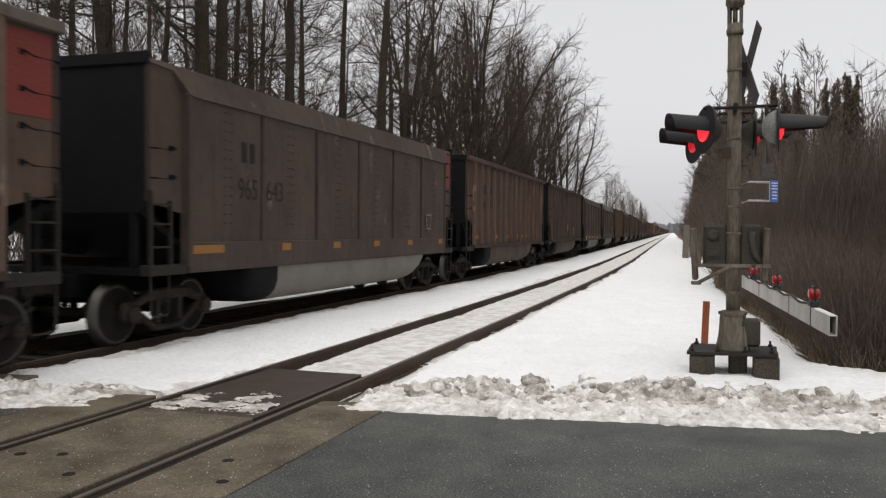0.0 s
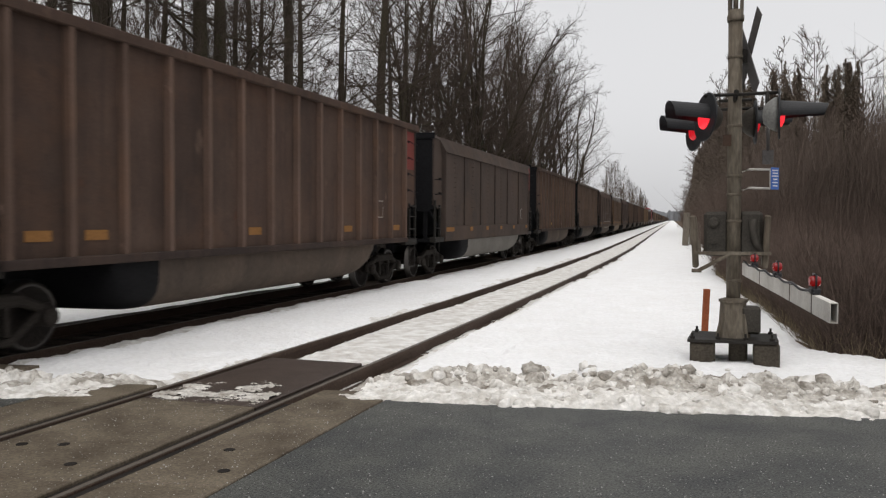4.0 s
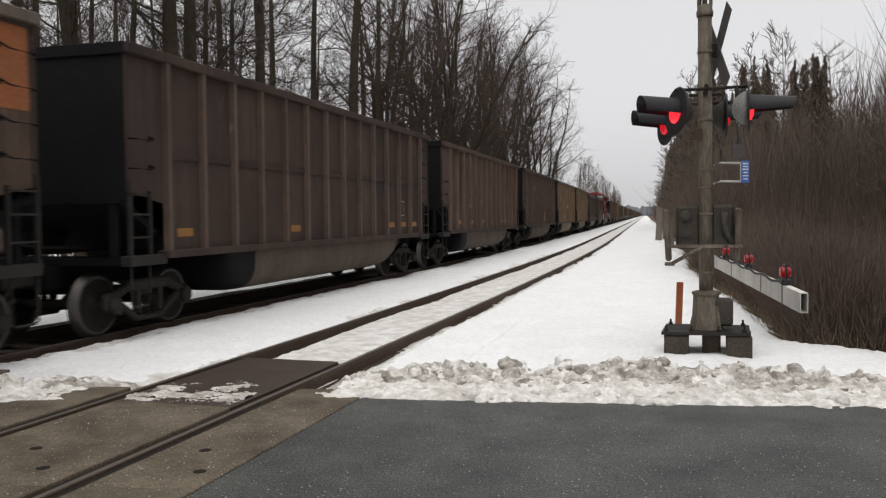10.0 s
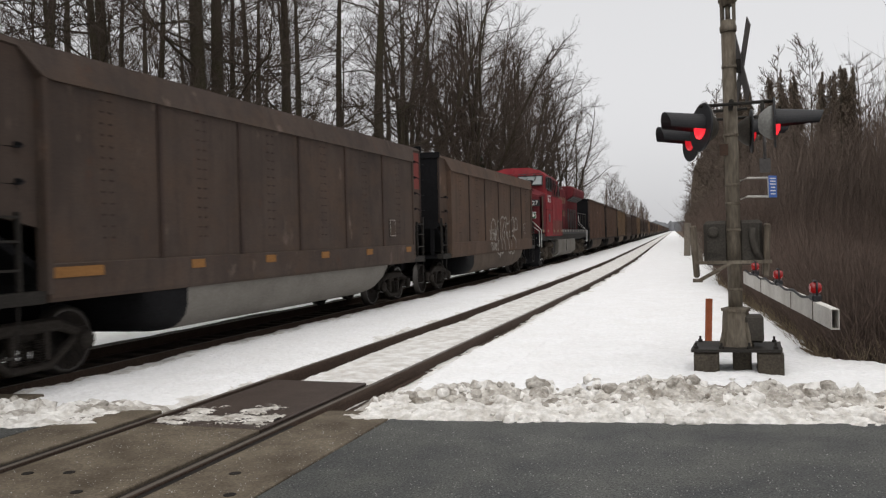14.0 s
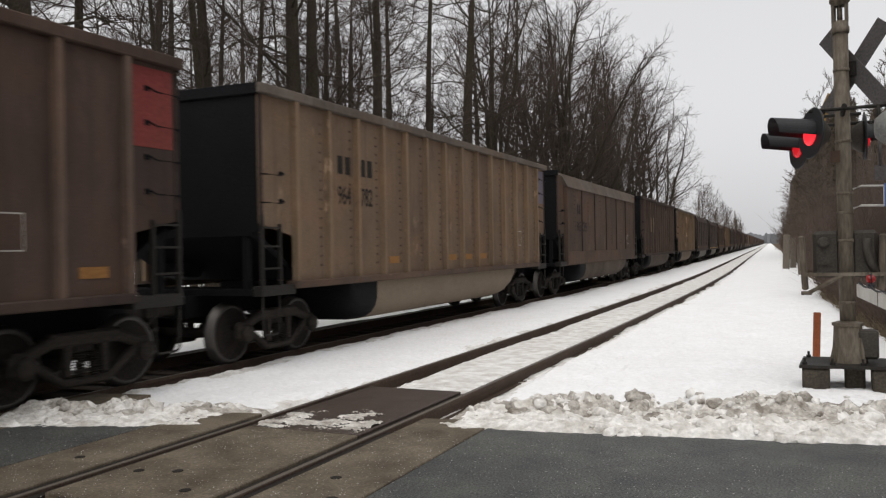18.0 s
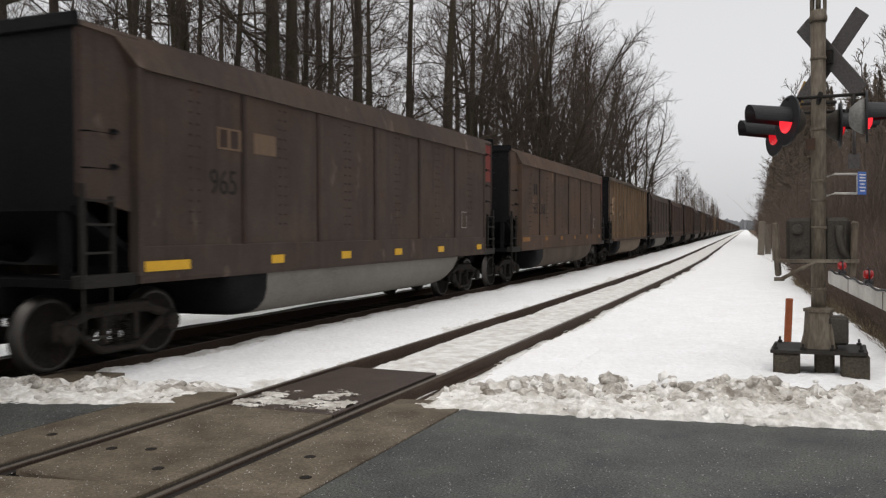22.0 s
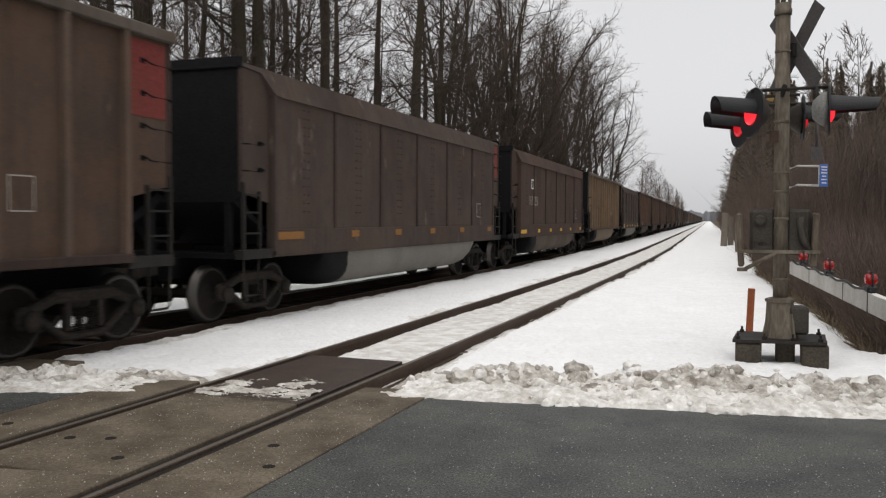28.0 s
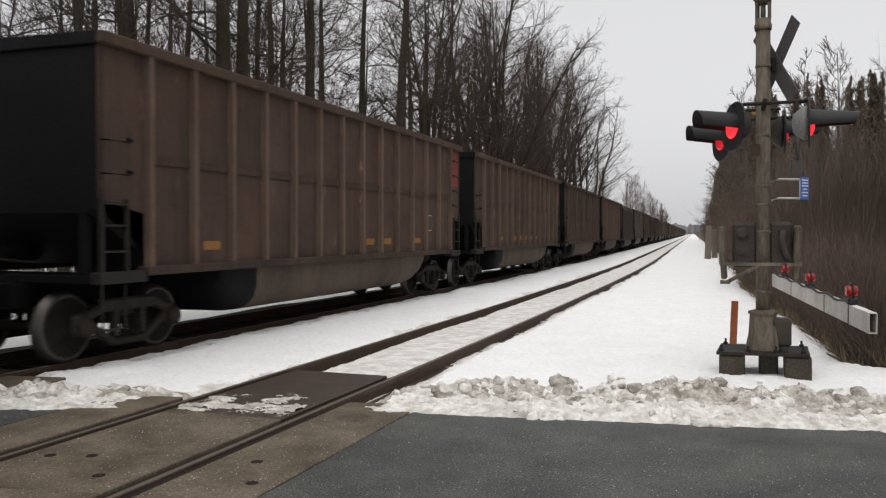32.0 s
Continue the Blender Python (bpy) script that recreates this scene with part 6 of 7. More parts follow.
def build_posts():
    # rust-red marker stake
    bm = bmesh.new()
    obox(bm, pose(0, 0, 0.30, 0, 2, 20), 0.09, 0.05, 0.86, 0.006)
    ob = solid("marker_stake", bm, RED_STAKE, "rust-red wooden marker stake in the snow", "stake")
    ob.location = (4.47, 12.6, 0.0)
    # old fence posts and rail by the woods
    for i, (x, y, h, w) in enumerate(((2.75, 58.0, 2.3, 0.42), (3.1, 60.0, 2.1, 0.34), (3.75, 47, 1.7, 0.24))):
        bm = bmesh.new()
        obox(bm, pose(0, 0, h / 2 - 0.3, 0, 2 - 2 * i, 15 * i), w, w * 0.8, h + 0.4, 0.03)
        ob = solid("old_post", bm, WOOD_POST, "weathered grey timber post at the edge of the woods", "post", "old timber posts")
        ob.location = (x, y, 0)


build_posts()


# ---- woods ----
def twig_tree(seed, height, limbs=20, spread=0.36, first=0.22, droop=0.0, subs=6, twigs=6, trunk_r=0.22, up=0.6, fine=1.0, mat=None, wave=0.14, taper=0.9):
    """Meshes of a bare tree: the trunk with its limbs, and a crown of branches and twigs."""
    rnd = random.Random(seed)
    tv, tf, cv, cf = [], [], [], []

    def stem(vs, fs, pts, radii, n):
        base = len(vs)
        for i, p in enumerate(pts):
            d = (pts[min(i + 1, len(pts) - 1)] - pts[max(i - 1, 0)])
            d.normalize()
            a = d.orthogonal().normalized()
            b = d.cross(a)
            for k in range(n):
                c, s = math.cos(2 * math.pi * k / n), math.sin(2 * math.pi * k / n)
                q = p + radii[i] * (c * a + s * b)
                vs.append((q.x, q.y, q.z))
        for i in range(len(pts) - 1):
            for k in range(n):
                fs.append((base + i * n + k, base + i * n + (k + 1) % n, base + (i + 1) * n + (k + 1) % n, base + (i + 1) * n + k))

    def shoot(vs, fs, p, q, r):
        d = (q - p).normalized()
        a = d.orthogonal().normalized()
        b = d.cross(a)
        base = len(vs)
        for k in range(3):
            v = p + r * (math.cos(2.094 * k) * a + math.sin(2.094 * k) * b)
            vs.append((v.x, v.y, v.z))
        vs.append((q.x, q.y, q.z))
        for k in range(3):
            fs.append((base + k, base + (k + 1) % 3, base + 3))

    def grow(p, d, length, bend, steps):
        pts = [p.copy()]
        d = d.normalized()
        for i in range(steps):
            d = (d + Vector((rnd.gauss(0, bend), rnd.gauss(0, bend), rnd.gauss(0.10 - droop, bend)))).normalized()
            p = p + d * (length / steps)
            pts.append(p.copy())
        return pts

    trunk = grow(Vector((0, 0, -0.6)), Vector((rnd.gauss(0, 0.012), rnd.gauss(0, 0.012), 1)), height * 0.97, 0.016, 9)
    radii = [max(trunk_r * (1 - 0.93 * (i / 9) ** taper), 0.02) for i in range(10)]
    radii[0] *= 1.35
    stem(tv, tf, trunk, radii, 8)
    for j in range(limbs):
        f = first + (1 - first) * ((j + rnd.random()) / limbs) ** 0.9
        i = min(int(f * 9), 8)
        p = trunk[i].lerp(trunk[i + 1], f * 9 - i)
        a = rnd.uniform(0, 2 * math.pi)
        rise = rnd.uniform(-0.35, 0.35) + up + 0.5 * f
        length = height * spread * (1.12 - 0.75 * f) * rnd.uniform(0.65, 1.15)
        limb = grow(p, Vector((math.cos(a), math.sin(a), rise)), length, wave, 5)
        r0 = max(0.24 * trunk_r * (1.15 - f), 0.018)
        stem(tv, tf, limb, [r0 * (1 - 0.8 * q / 5) for q in range(6)], 5)
        for s in range(subs):
            g = 0.2 + 0.8 * (s + rnd.random()) / subs
            q = min(int(g * 5), 4)
            sp = limb[q].lerp(limb[q + 1], g * 5 - q)
            dirn = (limb[q + 1] - limb[q]).normalized() + Vector((rnd.gauss(0, 0.5), rnd.gauss(0, 0.5), rnd.gauss(0.12, 0.4)))
            ln = length * rnd.uniform(0.28, 0.5) * (1.15 - 0.5 * g)
            sub = grow(sp, dirn, ln, 0.16, 3)
            stem(cv, cf, sub, [0.024 * fine, 0.019 * fine, 0.015 * fine, 0.009 * fine], 3)
            for w in range(twigs):
                h2 = 0.15 + 0.85 * (w + rnd.random()) / twigs
                q2 = min(int(h2 * 3), 2)
                tp = sub[q2].lerp(sub[q2 + 1], h2 * 3 - q2)
                td = (sub[q2 + 1] - sub[q2]).normalized() + Vector((rnd.gauss(0, 0.5), rnd.gauss(0, 0.5), rnd.gauss(0.12, 0.4)))
                end = tp + td.normalized() * ln * rnd.uniform(0.35, 0.75)
                shoot(cv, cf, tp, end, 0.0125 * fine)
                mid = tp.lerp(end, rnd.uniform(0.3, 0.6))
                shoot(cv, cf, mid, mid + (td.normalized() + Vector((rnd.gauss(0, 0.5), rnd.gauss(0, 0.5), rnd.gauss(0.2, 0.4)))).normalized() * ln * rnd.uniform(0.2, 0.4), 0.009 * fine)
    return raw_mesh("trunk", tv, tf, BARK, True), raw_mesh("crown", cv, cf, mat or TWIG)


def fir(seed, height, r=2.2, mat=None, sprays=3):
    """Meshes of a ragged conifer: a trunk, and a crown of drooping sprays."""
    rnd = random.Random(seed)
    cv, cf = [], []
    z = height * 0.12
    while z < height:
        f = z / height
        reach = r * (1 - f) ** 0.95 * rnd.uniform(0.5, 1.2) + 0.06
        for k in range(rnd.randint(2, 3)):
            a = rnd.uniform(0, 2 * math.pi)
            ln = reach * rnd.uniform(0.6, 1.15)
            n = 9
            rise = rnd.uniform(-0.05, 0.35)
            for i in range(n):
                u = (i + 0.7) / n
                px, py = math.cos(a) * ln * u, math.sin(a) * ln * u
                pz = z - 0.38 * ln * u * u + rise * ln * u + rnd.gauss(0, 0.07)
                for q in range(sprays):
                    b = a + rnd.gauss(0, 1.1)
                    w, l2 = rnd.uniform(0.018, 0.042), rnd.uniform(0.22, 0.60) * (1.15 - 0.90 * f)
                    base = len(cv)
                    ex, ey, ez = px + math.cos(b) * l2, py + math.sin(b) * l2, pz - rnd.uniform(-0.05, 0.3)
                    sx, sy = -math.sin(b) * w, math.cos(b) * w
                    cv.extend([(px - sx, py - sy, pz), (px + sx, py + sy, pz - 0.03), (ex, ey, ez)])
                    cf.append((base, base + 1, base + 2))
        z += rnd.uniform(0.10, 0.20)
    bm = bmesh.new()
    lathe(bm, [(0.16, -0.6), (0.10, height * 0.5), (0.015, height)], Matrix(), 7)
    return mesh_of("trunk", bm, BARK), raw_mesh("crown", cv, cf, mat or NEEDLES)


def dome_tree(seed, height, leaders=8, boughs=13, subs=8, twigs=5, fine=0.37, lean=0.46):
    """Meshes of a many-stemmed broad tree: leaders that part low down and bow outwards, boughs, branchlets and twigs up to a rounded crown."""
    rnd = random.Random(seed)
    tv, tf, cv, cf = [], [], [], []

    def stem(vs, fs, pts, r0, r1, n):
        base, last = len(vs), len(pts) - 1
        for i, p in enumerate(pts):
            d = (pts[min(i + 1, last)] - pts[max(i - 1, 0)]).normalized()
            a = d.orthogonal().normalized()
            b = d.cross(a)
            r = r0 + (r1 - r0) * i / last
            for k in range(n):
                q = p + r * (math.cos(2 * math.pi * k / n) * a + math.sin(2 * math.pi * k / n) * b)
                vs.append((q.x, q.y, q.z))
        for i in range(last):
            for k in range(n):
                fs.append((base + i * n + k, base + i * n + (k + 1) % n, base + (i + 1) * n + (k + 1) % n, base + (i + 1) * n + k))

    def sprig(p, d, ln, r):
        base = len(cv)
        q = p + d * ln
        a = d.orthogonal().normalized()
        b = d.cross(a)
        for k in range(3):
            v = p + r * (math.cos(2.094 * k) * a + math.sin(2.094 * k) * b)
            cv.append((v.x, v.y, v.z))
        cv.append((q.x, q.y, q.z))
        cf.extend([(base + k, base + (k + 1) % 3, base + 3) for k in range(3)])

    def grow(p, d, length, steps, bend, rise, out=None):
        pts = [p.copy()]
        d = d.normalized()
        for i in range(steps):
            d = d + Vector((rnd.gauss(0, bend), rnd.gauss(0, bend), rnd.gauss(rise, bend)))
            if out is not None:
                d = d + out * (0.03 * (i / steps - 0.6))
            d.normalize()
            p = p + d * (length / steps)
            pts.append(p.copy())
        return pts

    def along(pts, f):
        k = len(pts) - 1
        i = min(int(f * k), k - 1)
        return pts[i].lerp(pts[i + 1], f * k - i), (pts[i + 1] - pts[i]).normalized()

    def off(d, amount):
        v = Vector((rnd.gauss(0, 1), rnd.gauss(0, 1), rnd.gauss(0, 0.6)))
        v = (v - d * v.dot(d)).normalized()
        return (d + v * amount).normalized()

    stem(tv, tf, [Vector((0, 0, -0.6)), Vector((0.03, 0, height * 0.08)), Vector((0, 0.05, height * 0.16))], 0.42, 0.30, 9)
    for n in range(leaders):
        a = 2 * math.pi * (n + 0.5 * rnd.random()) / leaders
        k = lean * (0.15 + 0.85 * rnd.random())
        out = Vector((math.cos(a), math.sin(a), 0))
        h = height * (0.90 - 0.26 * (k / lean) ** 2) * rnd.uniform(0.94, 1.0)
        leader = grow(Vector((0, 0, height * rnd.uniform(0.02, 0.14))), out * k + Vector((0, 0, 1)), h, 9, 0.08, 0.045, out)
        stem(tv, tf, leader, 0.15, 0.02, 6)
        for j in range(boughs):
            f = 0.16 + 0.84 * ((j + rnd.random()) / boughs) ** 0.8
            p, d = along(leader, min(f, 0.99))
            ln = height * 0.27 * (1.05 - 0.52 * f) * rnd.uniform(0.7, 1.15)
            bough = grow(p, off(d, rnd.uniform(0.7, 1.6)) + 0.30 * out, ln, 5, 0.13, 0.03)
            stem(cv, cf, bough, 0.052 * (1.25 - f) + 0.012, 0.011, 4)
            for g in range(subs):
                u = 0.18 + 0.82 * (g + rnd.random()) / subs
                sp, sd = along(bough, min(u, 0.99))
                sl = ln * rnd.uniform(0.25, 0.48) * (1.2 - 0.5 * u)
                sub = grow(sp, off(sd, rnd.uniform(0.7, 1.6)), sl, 3, 0.16, 0.02)
                stem(cv, cf, sub, 0.022 * fine, 0.009 * fine, 3)
                for w in range(twigs):
                    tp, td = along(sub, min(0.12 + 0.88 * (w + rnd.random()) / twigs, 0.99))
                    e = off(td, rnd.uniform(0.5, 1.4))
                    tl = sl * rnd.uniform(0.3, 0.6)
                    sprig(tp, e, tl, 0.013 * fine)
                    sprig(tp + e * tl * 0.45, off(e, 0.7), tl * 0.5, 0.009 * fine)
    return raw_mesh("trunk", tv, tf, BARK, True), raw_mesh("crown", cv, cf, TWIG)


TALL = [twig_tree(s, h, limbs=l + 4, spread=sp, first=f, trunk_r=r, up=0.02, droop=0.07, subs=8, twigs=7, fine=0.70, wave=0.20, taper=1.35) for s, h, l, sp, f, r in
        ((1, 21, 24, 0.33, 0.12, 0.30), (2, 23, 24, 0.31, 0.14, 0.34), (3, 19, 24, 0.34, 0.12, 0.17), (4, 22, 20, 0.31, 0.18, 0.24))]
BROAD = [twig_tree(s, h, limbs=24, spread=0.46, first=0.26, subs=8, twigs=6, trunk_r=0.15, up=0.75, droop=0.02, fine=0.62) for s, h in ((11, 17), (12, 16), (13, 18))]
FANS = [dome_tree(s, h) for s, h in ((41, 17), (42, 16), (43, 18))]
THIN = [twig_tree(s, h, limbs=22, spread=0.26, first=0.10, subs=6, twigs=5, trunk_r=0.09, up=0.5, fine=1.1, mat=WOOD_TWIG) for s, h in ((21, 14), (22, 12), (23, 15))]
FUZZ = [twig_tree(s, h, limbs=34, spread=0.25, first=0.08, subs=7, twigs=6, trunk_r=0.10, up=0.30, droop=0.08, fine=0.75, mat=DEAD_TWIG) for s, h in ((35, 15), (36, 14), (37, 16))]
IVIED = [fir(s, h, r, IVY_GREEN, 4) for s, h, r in ((61, 13, 3.4), (62, 12, 3.0))]
FIRS = [fir(s, h, r) for s, h, r in ((31, 15, 3.3), (32, 13, 3.0), (33, 17, 3.7))]


def plant(meshes, name, label, x, y, z, s, turn, group):
    t = thing(name, label, "sapling" if name == "sapling" else "tree", group, m=pose(x, y, z, 0, 0, turn))
    part("trunk", meshes[0], None, t).scale = (s, s, s)
    part("crown", meshes[1], None, t).scale = (s, s, s)
    return t


rnd = random.Random(77)
BARE = "tall leafless tree with mossy grey trunk beside the line"
# the tall row behind the train, by the stretch of line it stands at
for x, y, kind, s in ((-13, 18.0, 2, .95), (-12.5, 20.6, 2, 1.0), (-14, 22.2, 3, 1.0), (-13.5, 23.4, 2, .9), (-12.6, 24.9, 1, 1.0), (-13, 27.0, 0, 1.05), (-14.5, 30.2, 2, 1.0),
                     (-12.8, 32.0, 0, 0.98), (-15, 36.5, 2, 1.0), (-14, 39.3, 3, 1.0), (-12.9, 42.3, 1, 1.05), (-14, 47.5, 2, 1.0), (-13.4, 14.5, 1, 1.0), (-14, 11.0, 2, 1.0), (-13, 7.5, 0, 1.0)):
    plant(TALL[kind], "bare_tree", BARE, x, y, -0.1, s, rnd.uniform(0, 360), "bare trees along the line")
for n in range(38):
    y = 3 + n * 1.65 + rnd.uniform(-0.9, 0.9)
    x = -15.5 - abs(rnd.gauss(0, 6.5))
    plant(rnd.choice(TALL[2:] + BROAD[:1] + TALL[:1]), "bare_tree", BARE, x, y, -0.1, rnd.uniform(0.75, 1.0), rnd.uniform(0, 360), "bare trees along the line")
# broad crowns farther on, bowing towards the line
for n in range(13):
    y = 51 + n * 5.2 + rnd.uniform(-1.2, 1.2)
    x = on_track(-11.2 if n % 2 else -13.8, y) + rnd.gauss(0, 0.8)
    tall = 22.3 + max(y - 75, 0) * 0.10
    if n % 5 == 4:
        plant(BROAD[n % 2], "bare_tree", "broad leafless tree with a fine twiggy crown", x, y, -0.1, tall / 17 * rnd.uniform(0.85, 0.98), rnd.uniform(0, 360), "bare trees along the line")
    else:
        plant(FANS[n % 3], "bare_tree", "many-stemmed leafless tree with a fanned twiggy crown", x, y, -0.1, tall / 17 * rnd.uniform(0.90, 1.02), rnd.uniform(0, 360), "bare trees along the line")
for n in range(18):
    y = 62 + n * 4 + rnd.uniform(-1.5, 1.5)
    plant(IVIED[n % 2], "fir_tree", "dark ivy-grown conifer below the bare crowns", on_track(-12.0, y) + rnd.gauss(0, 1.0), y, -0.2, rnd.uniform(0.5, 0.72), rnd.uniform(0, 360), "bare trees along the line")
for n in range(40):
    y = 124 + n * 9 + rnd.uniform(-3, 3)
    plant((BROAD, FUZZ, FIRS, THIN)[n % 4][n % 3], "fir_tree" if n % 4 == 2 else "bare_tree", "distant conifer beside the line" if n % 4 == 2 else "distant leafless tree beside the line", on_track(-11.0, y) + rnd.gauss(0, 1.2), y, -0.1, rnd.uniform(0.72, 0.92), rnd.uniform(0, 360), "bare trees along the line")
# the brown wood across the track: low by the crossing, taller farther on
planted = 0
while planted < 185:
    y = 36 + 200 * rnd.random() ** 1.35
    front = 8.3 if y > 75 else 10.0
    off = front + abs(rnd.gauss(0, 4.5)) * (0.25 if planted % 3 == 0 else 1)
    if (off - 3.1) / y > 0.205:
        continue
    planted += 1
    tall = (9.2 + (y - 36) * 0.21 if y < 55 else min(13.2 + (y - 55) * 0.125, 21)) * rnd.uniform(0.92, 1.10)
    x, turn, pick = on_track(off, y), rnd.uniform(0, 360), rnd.random()
    i = rnd.randrange(3)
    if pick < 0.74 and (off - 3.1) / y < 0.20:
        tall *= 0.84
        plant(FIRS[i], "fir_tree", "ragged dull-green conifer in the roadside wood", x, y, -0.4, tall / (15, 13, 17)[i], turn, "trees of the brown wood")
    elif pick < 0.93:
        tall *= 0.92
        plant(FUZZ[i], "bare_tree", "fuzzy brown leafless tree in the roadside wood", x, y, -0.4, tall / (15, 14, 16)[i], turn, "trees of the brown wood")
    else:
        plant(THIN[i], "bare_tree", "thin leafless brown tree in the roadside wood", x, y, -0.4, tall / (14, 12, 15)[i], turn, "trees of the brown wood")
plant(FIRS[0], "fir_tree", "single full conifer at the wood's near corner", on_track(14.9, 44), 44, -0.6, 0.66, 30, "trees of the brown wood")
for n in range(40):
    y = 19 + n * 1.0 + rnd.uniform(-0.6, 0.6)
    x = on_track(9.0, y) + abs(rnd.gauss(0, 3.2))
    plant(rnd.choice(THIN), "sapling", "thin leafless sapling in the thicket", x, y, -0.5, rnd.uniform(0.28, 0.5), rnd.uniform(0, 360), "saplings of the thicket")
for n in range(22):
    y = 202 + n * 13 + rnd.uniform(-4, 4)
    kind = FIRS[n % 3] if n % 2 else THIN[n % 3]
    plant(kind, "fir_tree" if n % 2 else "bare_tree", "distant tree beside the line", on_track(9.0, y) + abs(rnd.gauss(0, 3)), y, -0.4, rnd.uniform(0.7, 1.0), rnd.uniform(0, 360), "trees of the brown wood")


def far_woods():
    """A low wooded rise that closes the line far away, its haze put into the colour."""
    rn = random.Random(8)
    verts, faces = [], []
    for i in range(420):
        x = -420 + i * 1.6
        h = 13 + 5 * bumps(x, 0, 0.03, 2.0) + 3.5 * rn.random()
        verts += [(x, 1380 + 4 * rn.random(), -1), (x + rn.uniform(-0.5, 0.5), 1380, h)]
        if i:
            faces.append((2 * i - 2, 2 * i, 2 * i + 1, 2 * i - 1))
    tagged(new("backdrop_woods", raw_mesh("backdrop_woods", verts, faces, FAR_WOOD)), "low line of woods far down the track, haze painted into their grey", "backdrop", kind="structure")


far_woods()


def brush(name, label, seed, count, region, height, mat, r=0.009, bow=0.35, forks=2):
    """Thin bent stems in a patch, each with side shoots."""
    rn = random.Random(seed)
    vs, fs = [], []

    def blade(p, d, ln, rad, joints=2):
        base = len(vs)
        a = rn.uniform(0, 6.28)
        for i in range(joints):
            q = p + d * (ln * i / joints)
            w = rad * (1 - 0.35 * i)
            for k in range(3):
                vs.append((q.x + w * math.cos(a + 2.094 * k), q.y + w * math.sin(a + 2.094 * k), q.z))
            d = (d + Vector((rn.gauss(0, bow * 0.4), rn.gauss(0, bow * 0.4), 0))).normalized()
        tip = p + d * ln
        vs.append((tip.x, tip.y, tip.z))
        for i in range(joints - 1):
            for k in range(3):
                fs.append((base + 3 * i + k, base + 3 * i + (k + 1) % 3, base + 3 * i + 3 + (k + 1) % 3, base + 3 * i + 3 + k))
        e = base + 3 * (joints - 1)
        for k in range(3):
            fs.append((e + k, e + (k + 1) % 3, e + 3))

    for n in range(count):
        x, y = region(rn)
        z = ground_height(x, y) - 0.05
        h = height * rn.uniform(0.3, 1.0) ** 0.8 * 1.25
        d = Vector((rn.gauss(0, bow), rn.gauss(0, bow), 1)).normalized()
        p = Vector((x, y, z))
        blade(p, d, h, r)
        for k in range(forks):
            q = p + d * h * rn.uniform(0.3, 0.8)
            blade(q, (d + Vector((rn.gauss(0, 0.5), rn.gauss(0, 0.5), 0.2))).normalized(), h * rn.uniform(0.25, 0.5), r * 0.7, 1)
    tagged(new(name, raw_mesh(name, vs, fs, mat)), label, "brush", kind="stuff")


def right_near(rn):
    y = rn.uniform(9.5, 30)
    return on_track(verge(y) + 0.35 + abs(rn.gauss(0, 2.6)), y), y


def right_far(rn):
    y = 28 + 130 * rn.random() ** 1.6
    return on_track(5.2 + abs(rn.gauss(0, 3.0)), y), y


def left_far(rn):
    y = rn.uniform(4, 120)
    return on_track(-10.2 - abs(rn.gauss(0, 3.5)), y), y


def left_mid(rn):
    y = 42 + 90 * rn.random() ** 0.8
    return on_track(-10.0 - abs(rn.gauss(0, 3.5)), y), y


def right_scrub(rn):
    y = 30 + 110 * rn.random() ** 1.5
    return on_track(7.0 + abs(rn.gauss(0, 4.5)), y), y


def right_deep(rn):
    y = 26 + 120 * rn.random() ** 1.4
    return on_track(12.0 + 22 * rn.random(), y), y


def left_deep(rn):
    y = rn.uniform(2, 150)
    return on_track(-24 - 22 * rn.random(), y), y


brush("brush_thicket", "red-brown leafless thicket in the ditch", 51, 14000, right_near, 1.9, BRUSH, 0.0062, 0.34, 4)
brush("brush_thicket", "dark leafless thicket along the wood", 52, 13000, right_far, 3.0, BRUSH, 0.011, 0.26, 4)
brush("undergrowth", "bare undergrowth below the tall trees", 53, 5000, left_far, 3.2, TWIG, 0.014)
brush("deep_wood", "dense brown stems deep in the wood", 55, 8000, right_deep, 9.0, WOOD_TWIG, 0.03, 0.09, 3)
brush("undergrowth", "tall brown undergrowth behind the line", 57, 1800, left_mid, 6.0, TWIG, 0.018, 0.16, 4)
brush("brush_thicket", "tall fuzzy brown scrub before the wood", 58, 5000, right_scrub, 6.0, DEAD_TWIG, 0.013, 0.16, 4)
brush("deep_wood", "dense grey stems deep in the wood", 56, 1500, left_deep, 8.5, TWIG, 0.028, 0.22, 4)


def grass_line(rn):
    y = rn.uniform(9, 32)
    return on_track(verge(y) + 0.15 + abs(rn.gauss(0, 0.3)), y), y


brush("dry_grass", "straw-coloured dry grass sticking out of the snow", 54, 1300, grass_line, 0.45, REED, 0.005, 0.6, 1)


# ---- what moves ----
LAG = [(0, 0.42), (1, 0.27), (2, 0.16), (3, 0.05), (9, 0.0), (13, 0.05), (16, -0.04), (20, -0.03), (22.5, 0.08), (25, 0.03), (28, 0.40), (30, 0.50), (32, 0.68)]


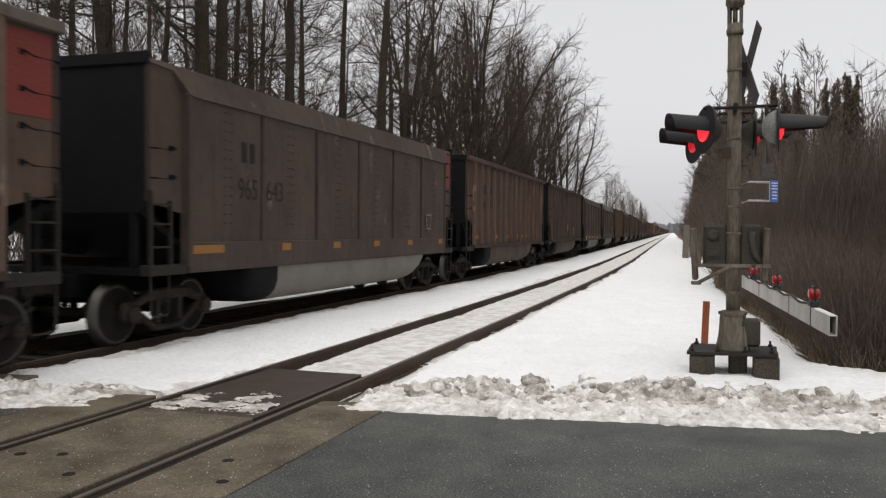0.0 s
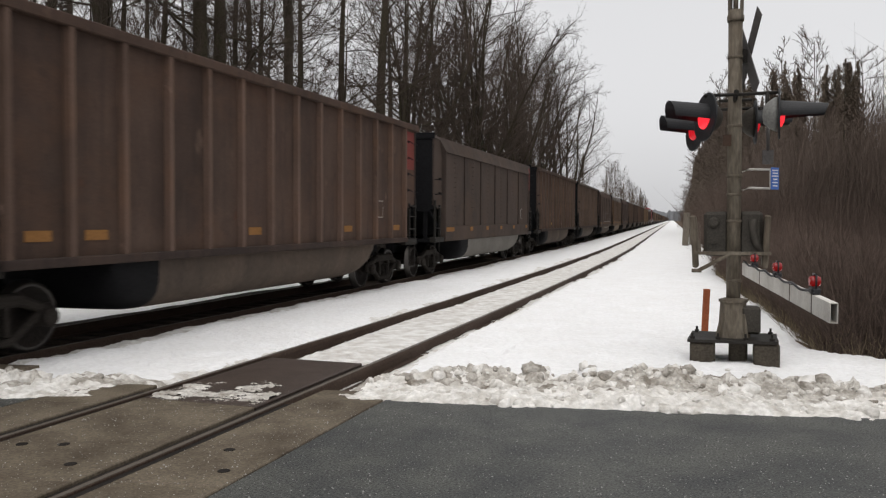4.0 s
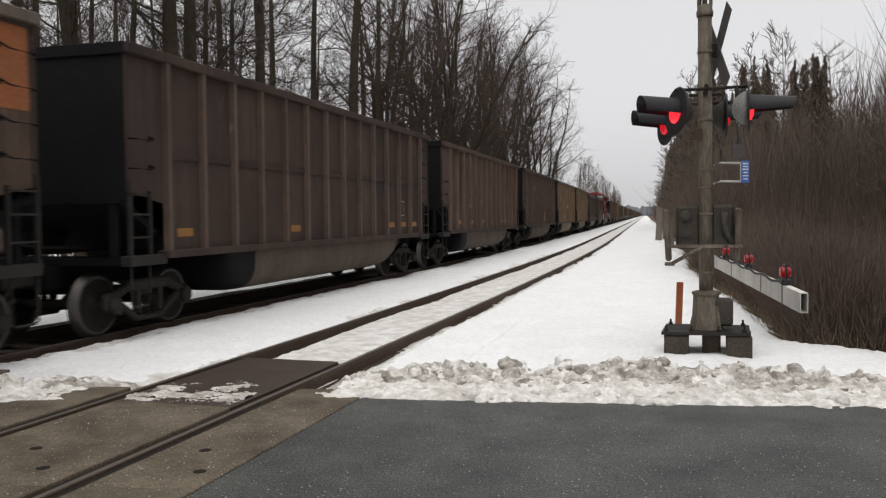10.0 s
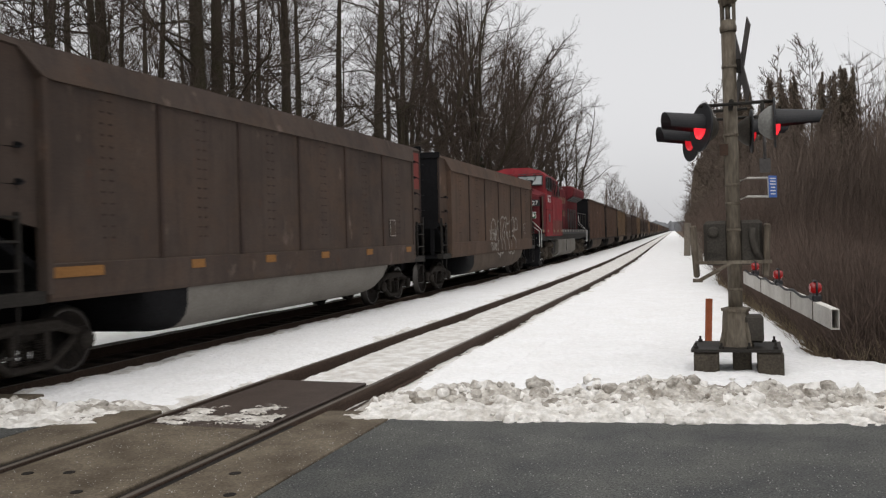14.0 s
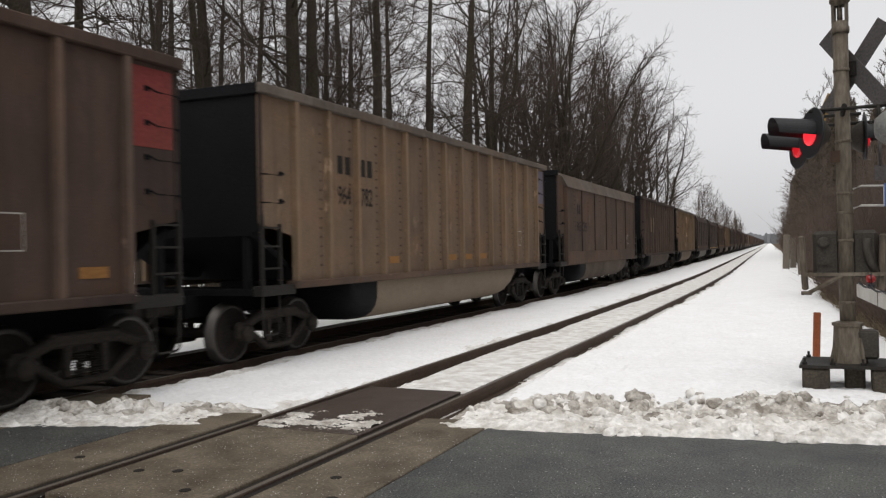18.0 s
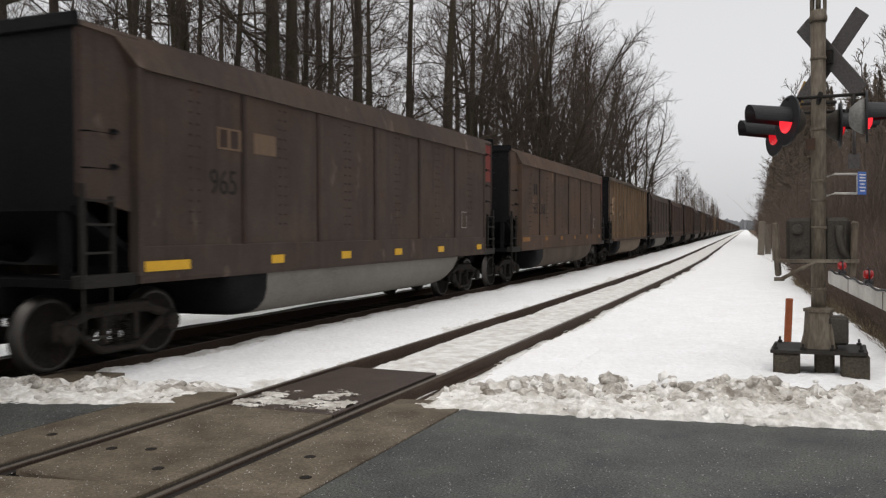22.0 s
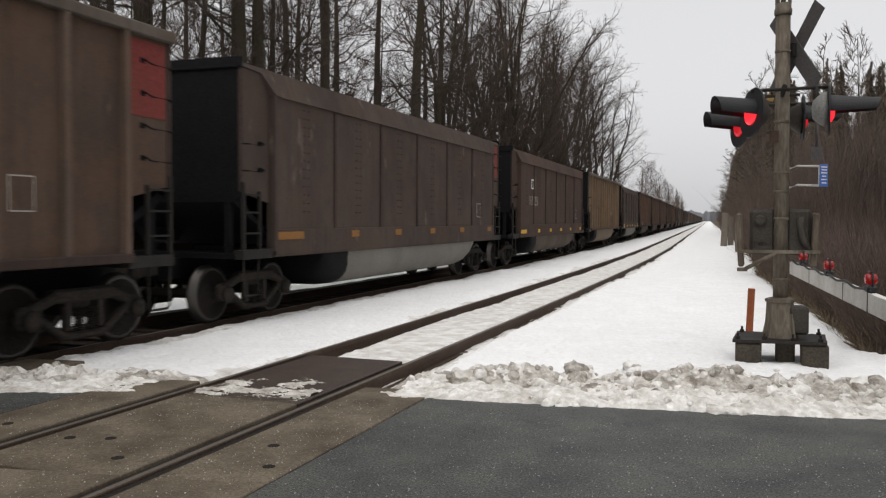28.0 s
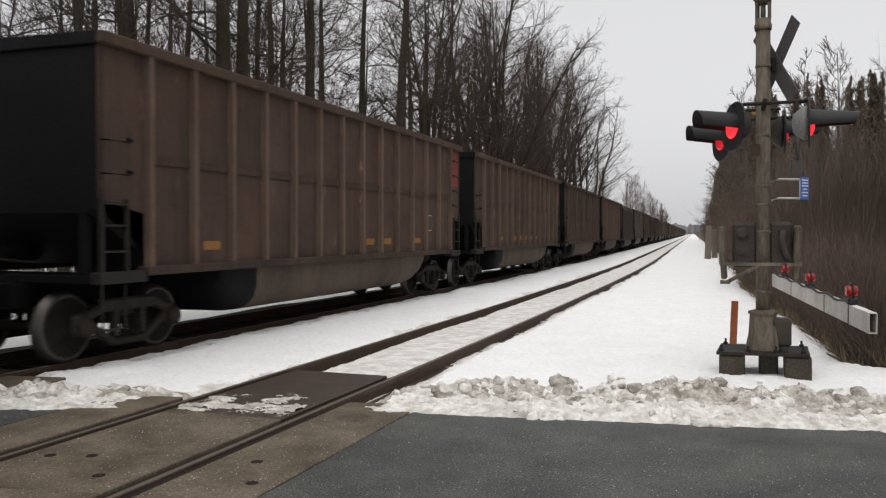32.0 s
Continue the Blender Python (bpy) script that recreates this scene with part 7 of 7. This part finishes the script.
def lag(t):
    """How far the train is behind an even pace, in metres."""
    for (t0, a), (t1, b) in zip(LAG, LAG[1:]):
        if t <= t1:
            return a + (b - a) * (t - t0) / (t1 - t0)
    return LAG[-1][1]


def motions():
    times = [n / 2 for n in range(65)]
    for ob, y0, key in consist:
        base = 6.17 if ob is not loco else 7.5
        rows = []
        for t in times:
            y = y0 - SPEED * t + lag(t)
            a, b = on_track(FAR_X, y - base), on_track(FAR_X, y + base)
            rows.append((t, pose((a + b) / 2, y, 0, 0, 0, math.degrees(math.atan2(a - b, 2 * base)))))
        walk(ob, rows)
    # wheels: one turn for every wheel circumference
    for key, dy in (("front", -0.89), ("rear", 0.89)):
        roll(keyed_wheels[key], dy, 0.457)
    for i, dy in enumerate((-1.9, 0.0, 1.9)):
        roll(loco_wheels[i], dy, 0.53)
    walk(crossbuck, [(t, pose(MX + 0.110, MY + 0.06, 3.77, 0, 0, a)) for t, a in SWING])


def roll(wheels, dy, r):
    step = math.degrees(SPEED / FPS / r)
    walk(wheels[0], [(n / FPS, pose(0, dy, r, (n * step) % 360, 0, 0)) for n in range(32 * FPS + 1)])
    keys = wheels[0].animation_data
    for w in wheels[1:]:
        w.rotation_mode = "QUATERNION"
        data = w.animation_data_create()
        data.action = keys.action
        data.action_slot = keys.action_slot


# turn of the loose crossbuck in the wind of the train
SWING = [(0, -73), (1, -75), (2, -73), (3, -74), (5.5, -72), (6, -70), (6.5, -69), (7, -68), (7.5, -69), (8, -70), (8.5, -75), (9, -79), (9.5, -73), (10, -72), (10.5, -78), (11, -67), (11.5, -66), (12, -66), (12.5, -65), (13, -70), (13.5, -76), (14, -79), (14.5, -78), (15, -67), (15.5, -49), (17.5, -40), (19, -35), (20.5, -34), (21, -37), (22.5, -37), (23, -41), (23.5, -49), (24, -58), (24.5, -65), (25, -69), (25.5, -68), (27.5, -62), (28, -53), (28.5, -47), (29.5, -47), (30, -50), (30.5, -49), (31, -51), (31.5, -57), (32, -59)]
motions()
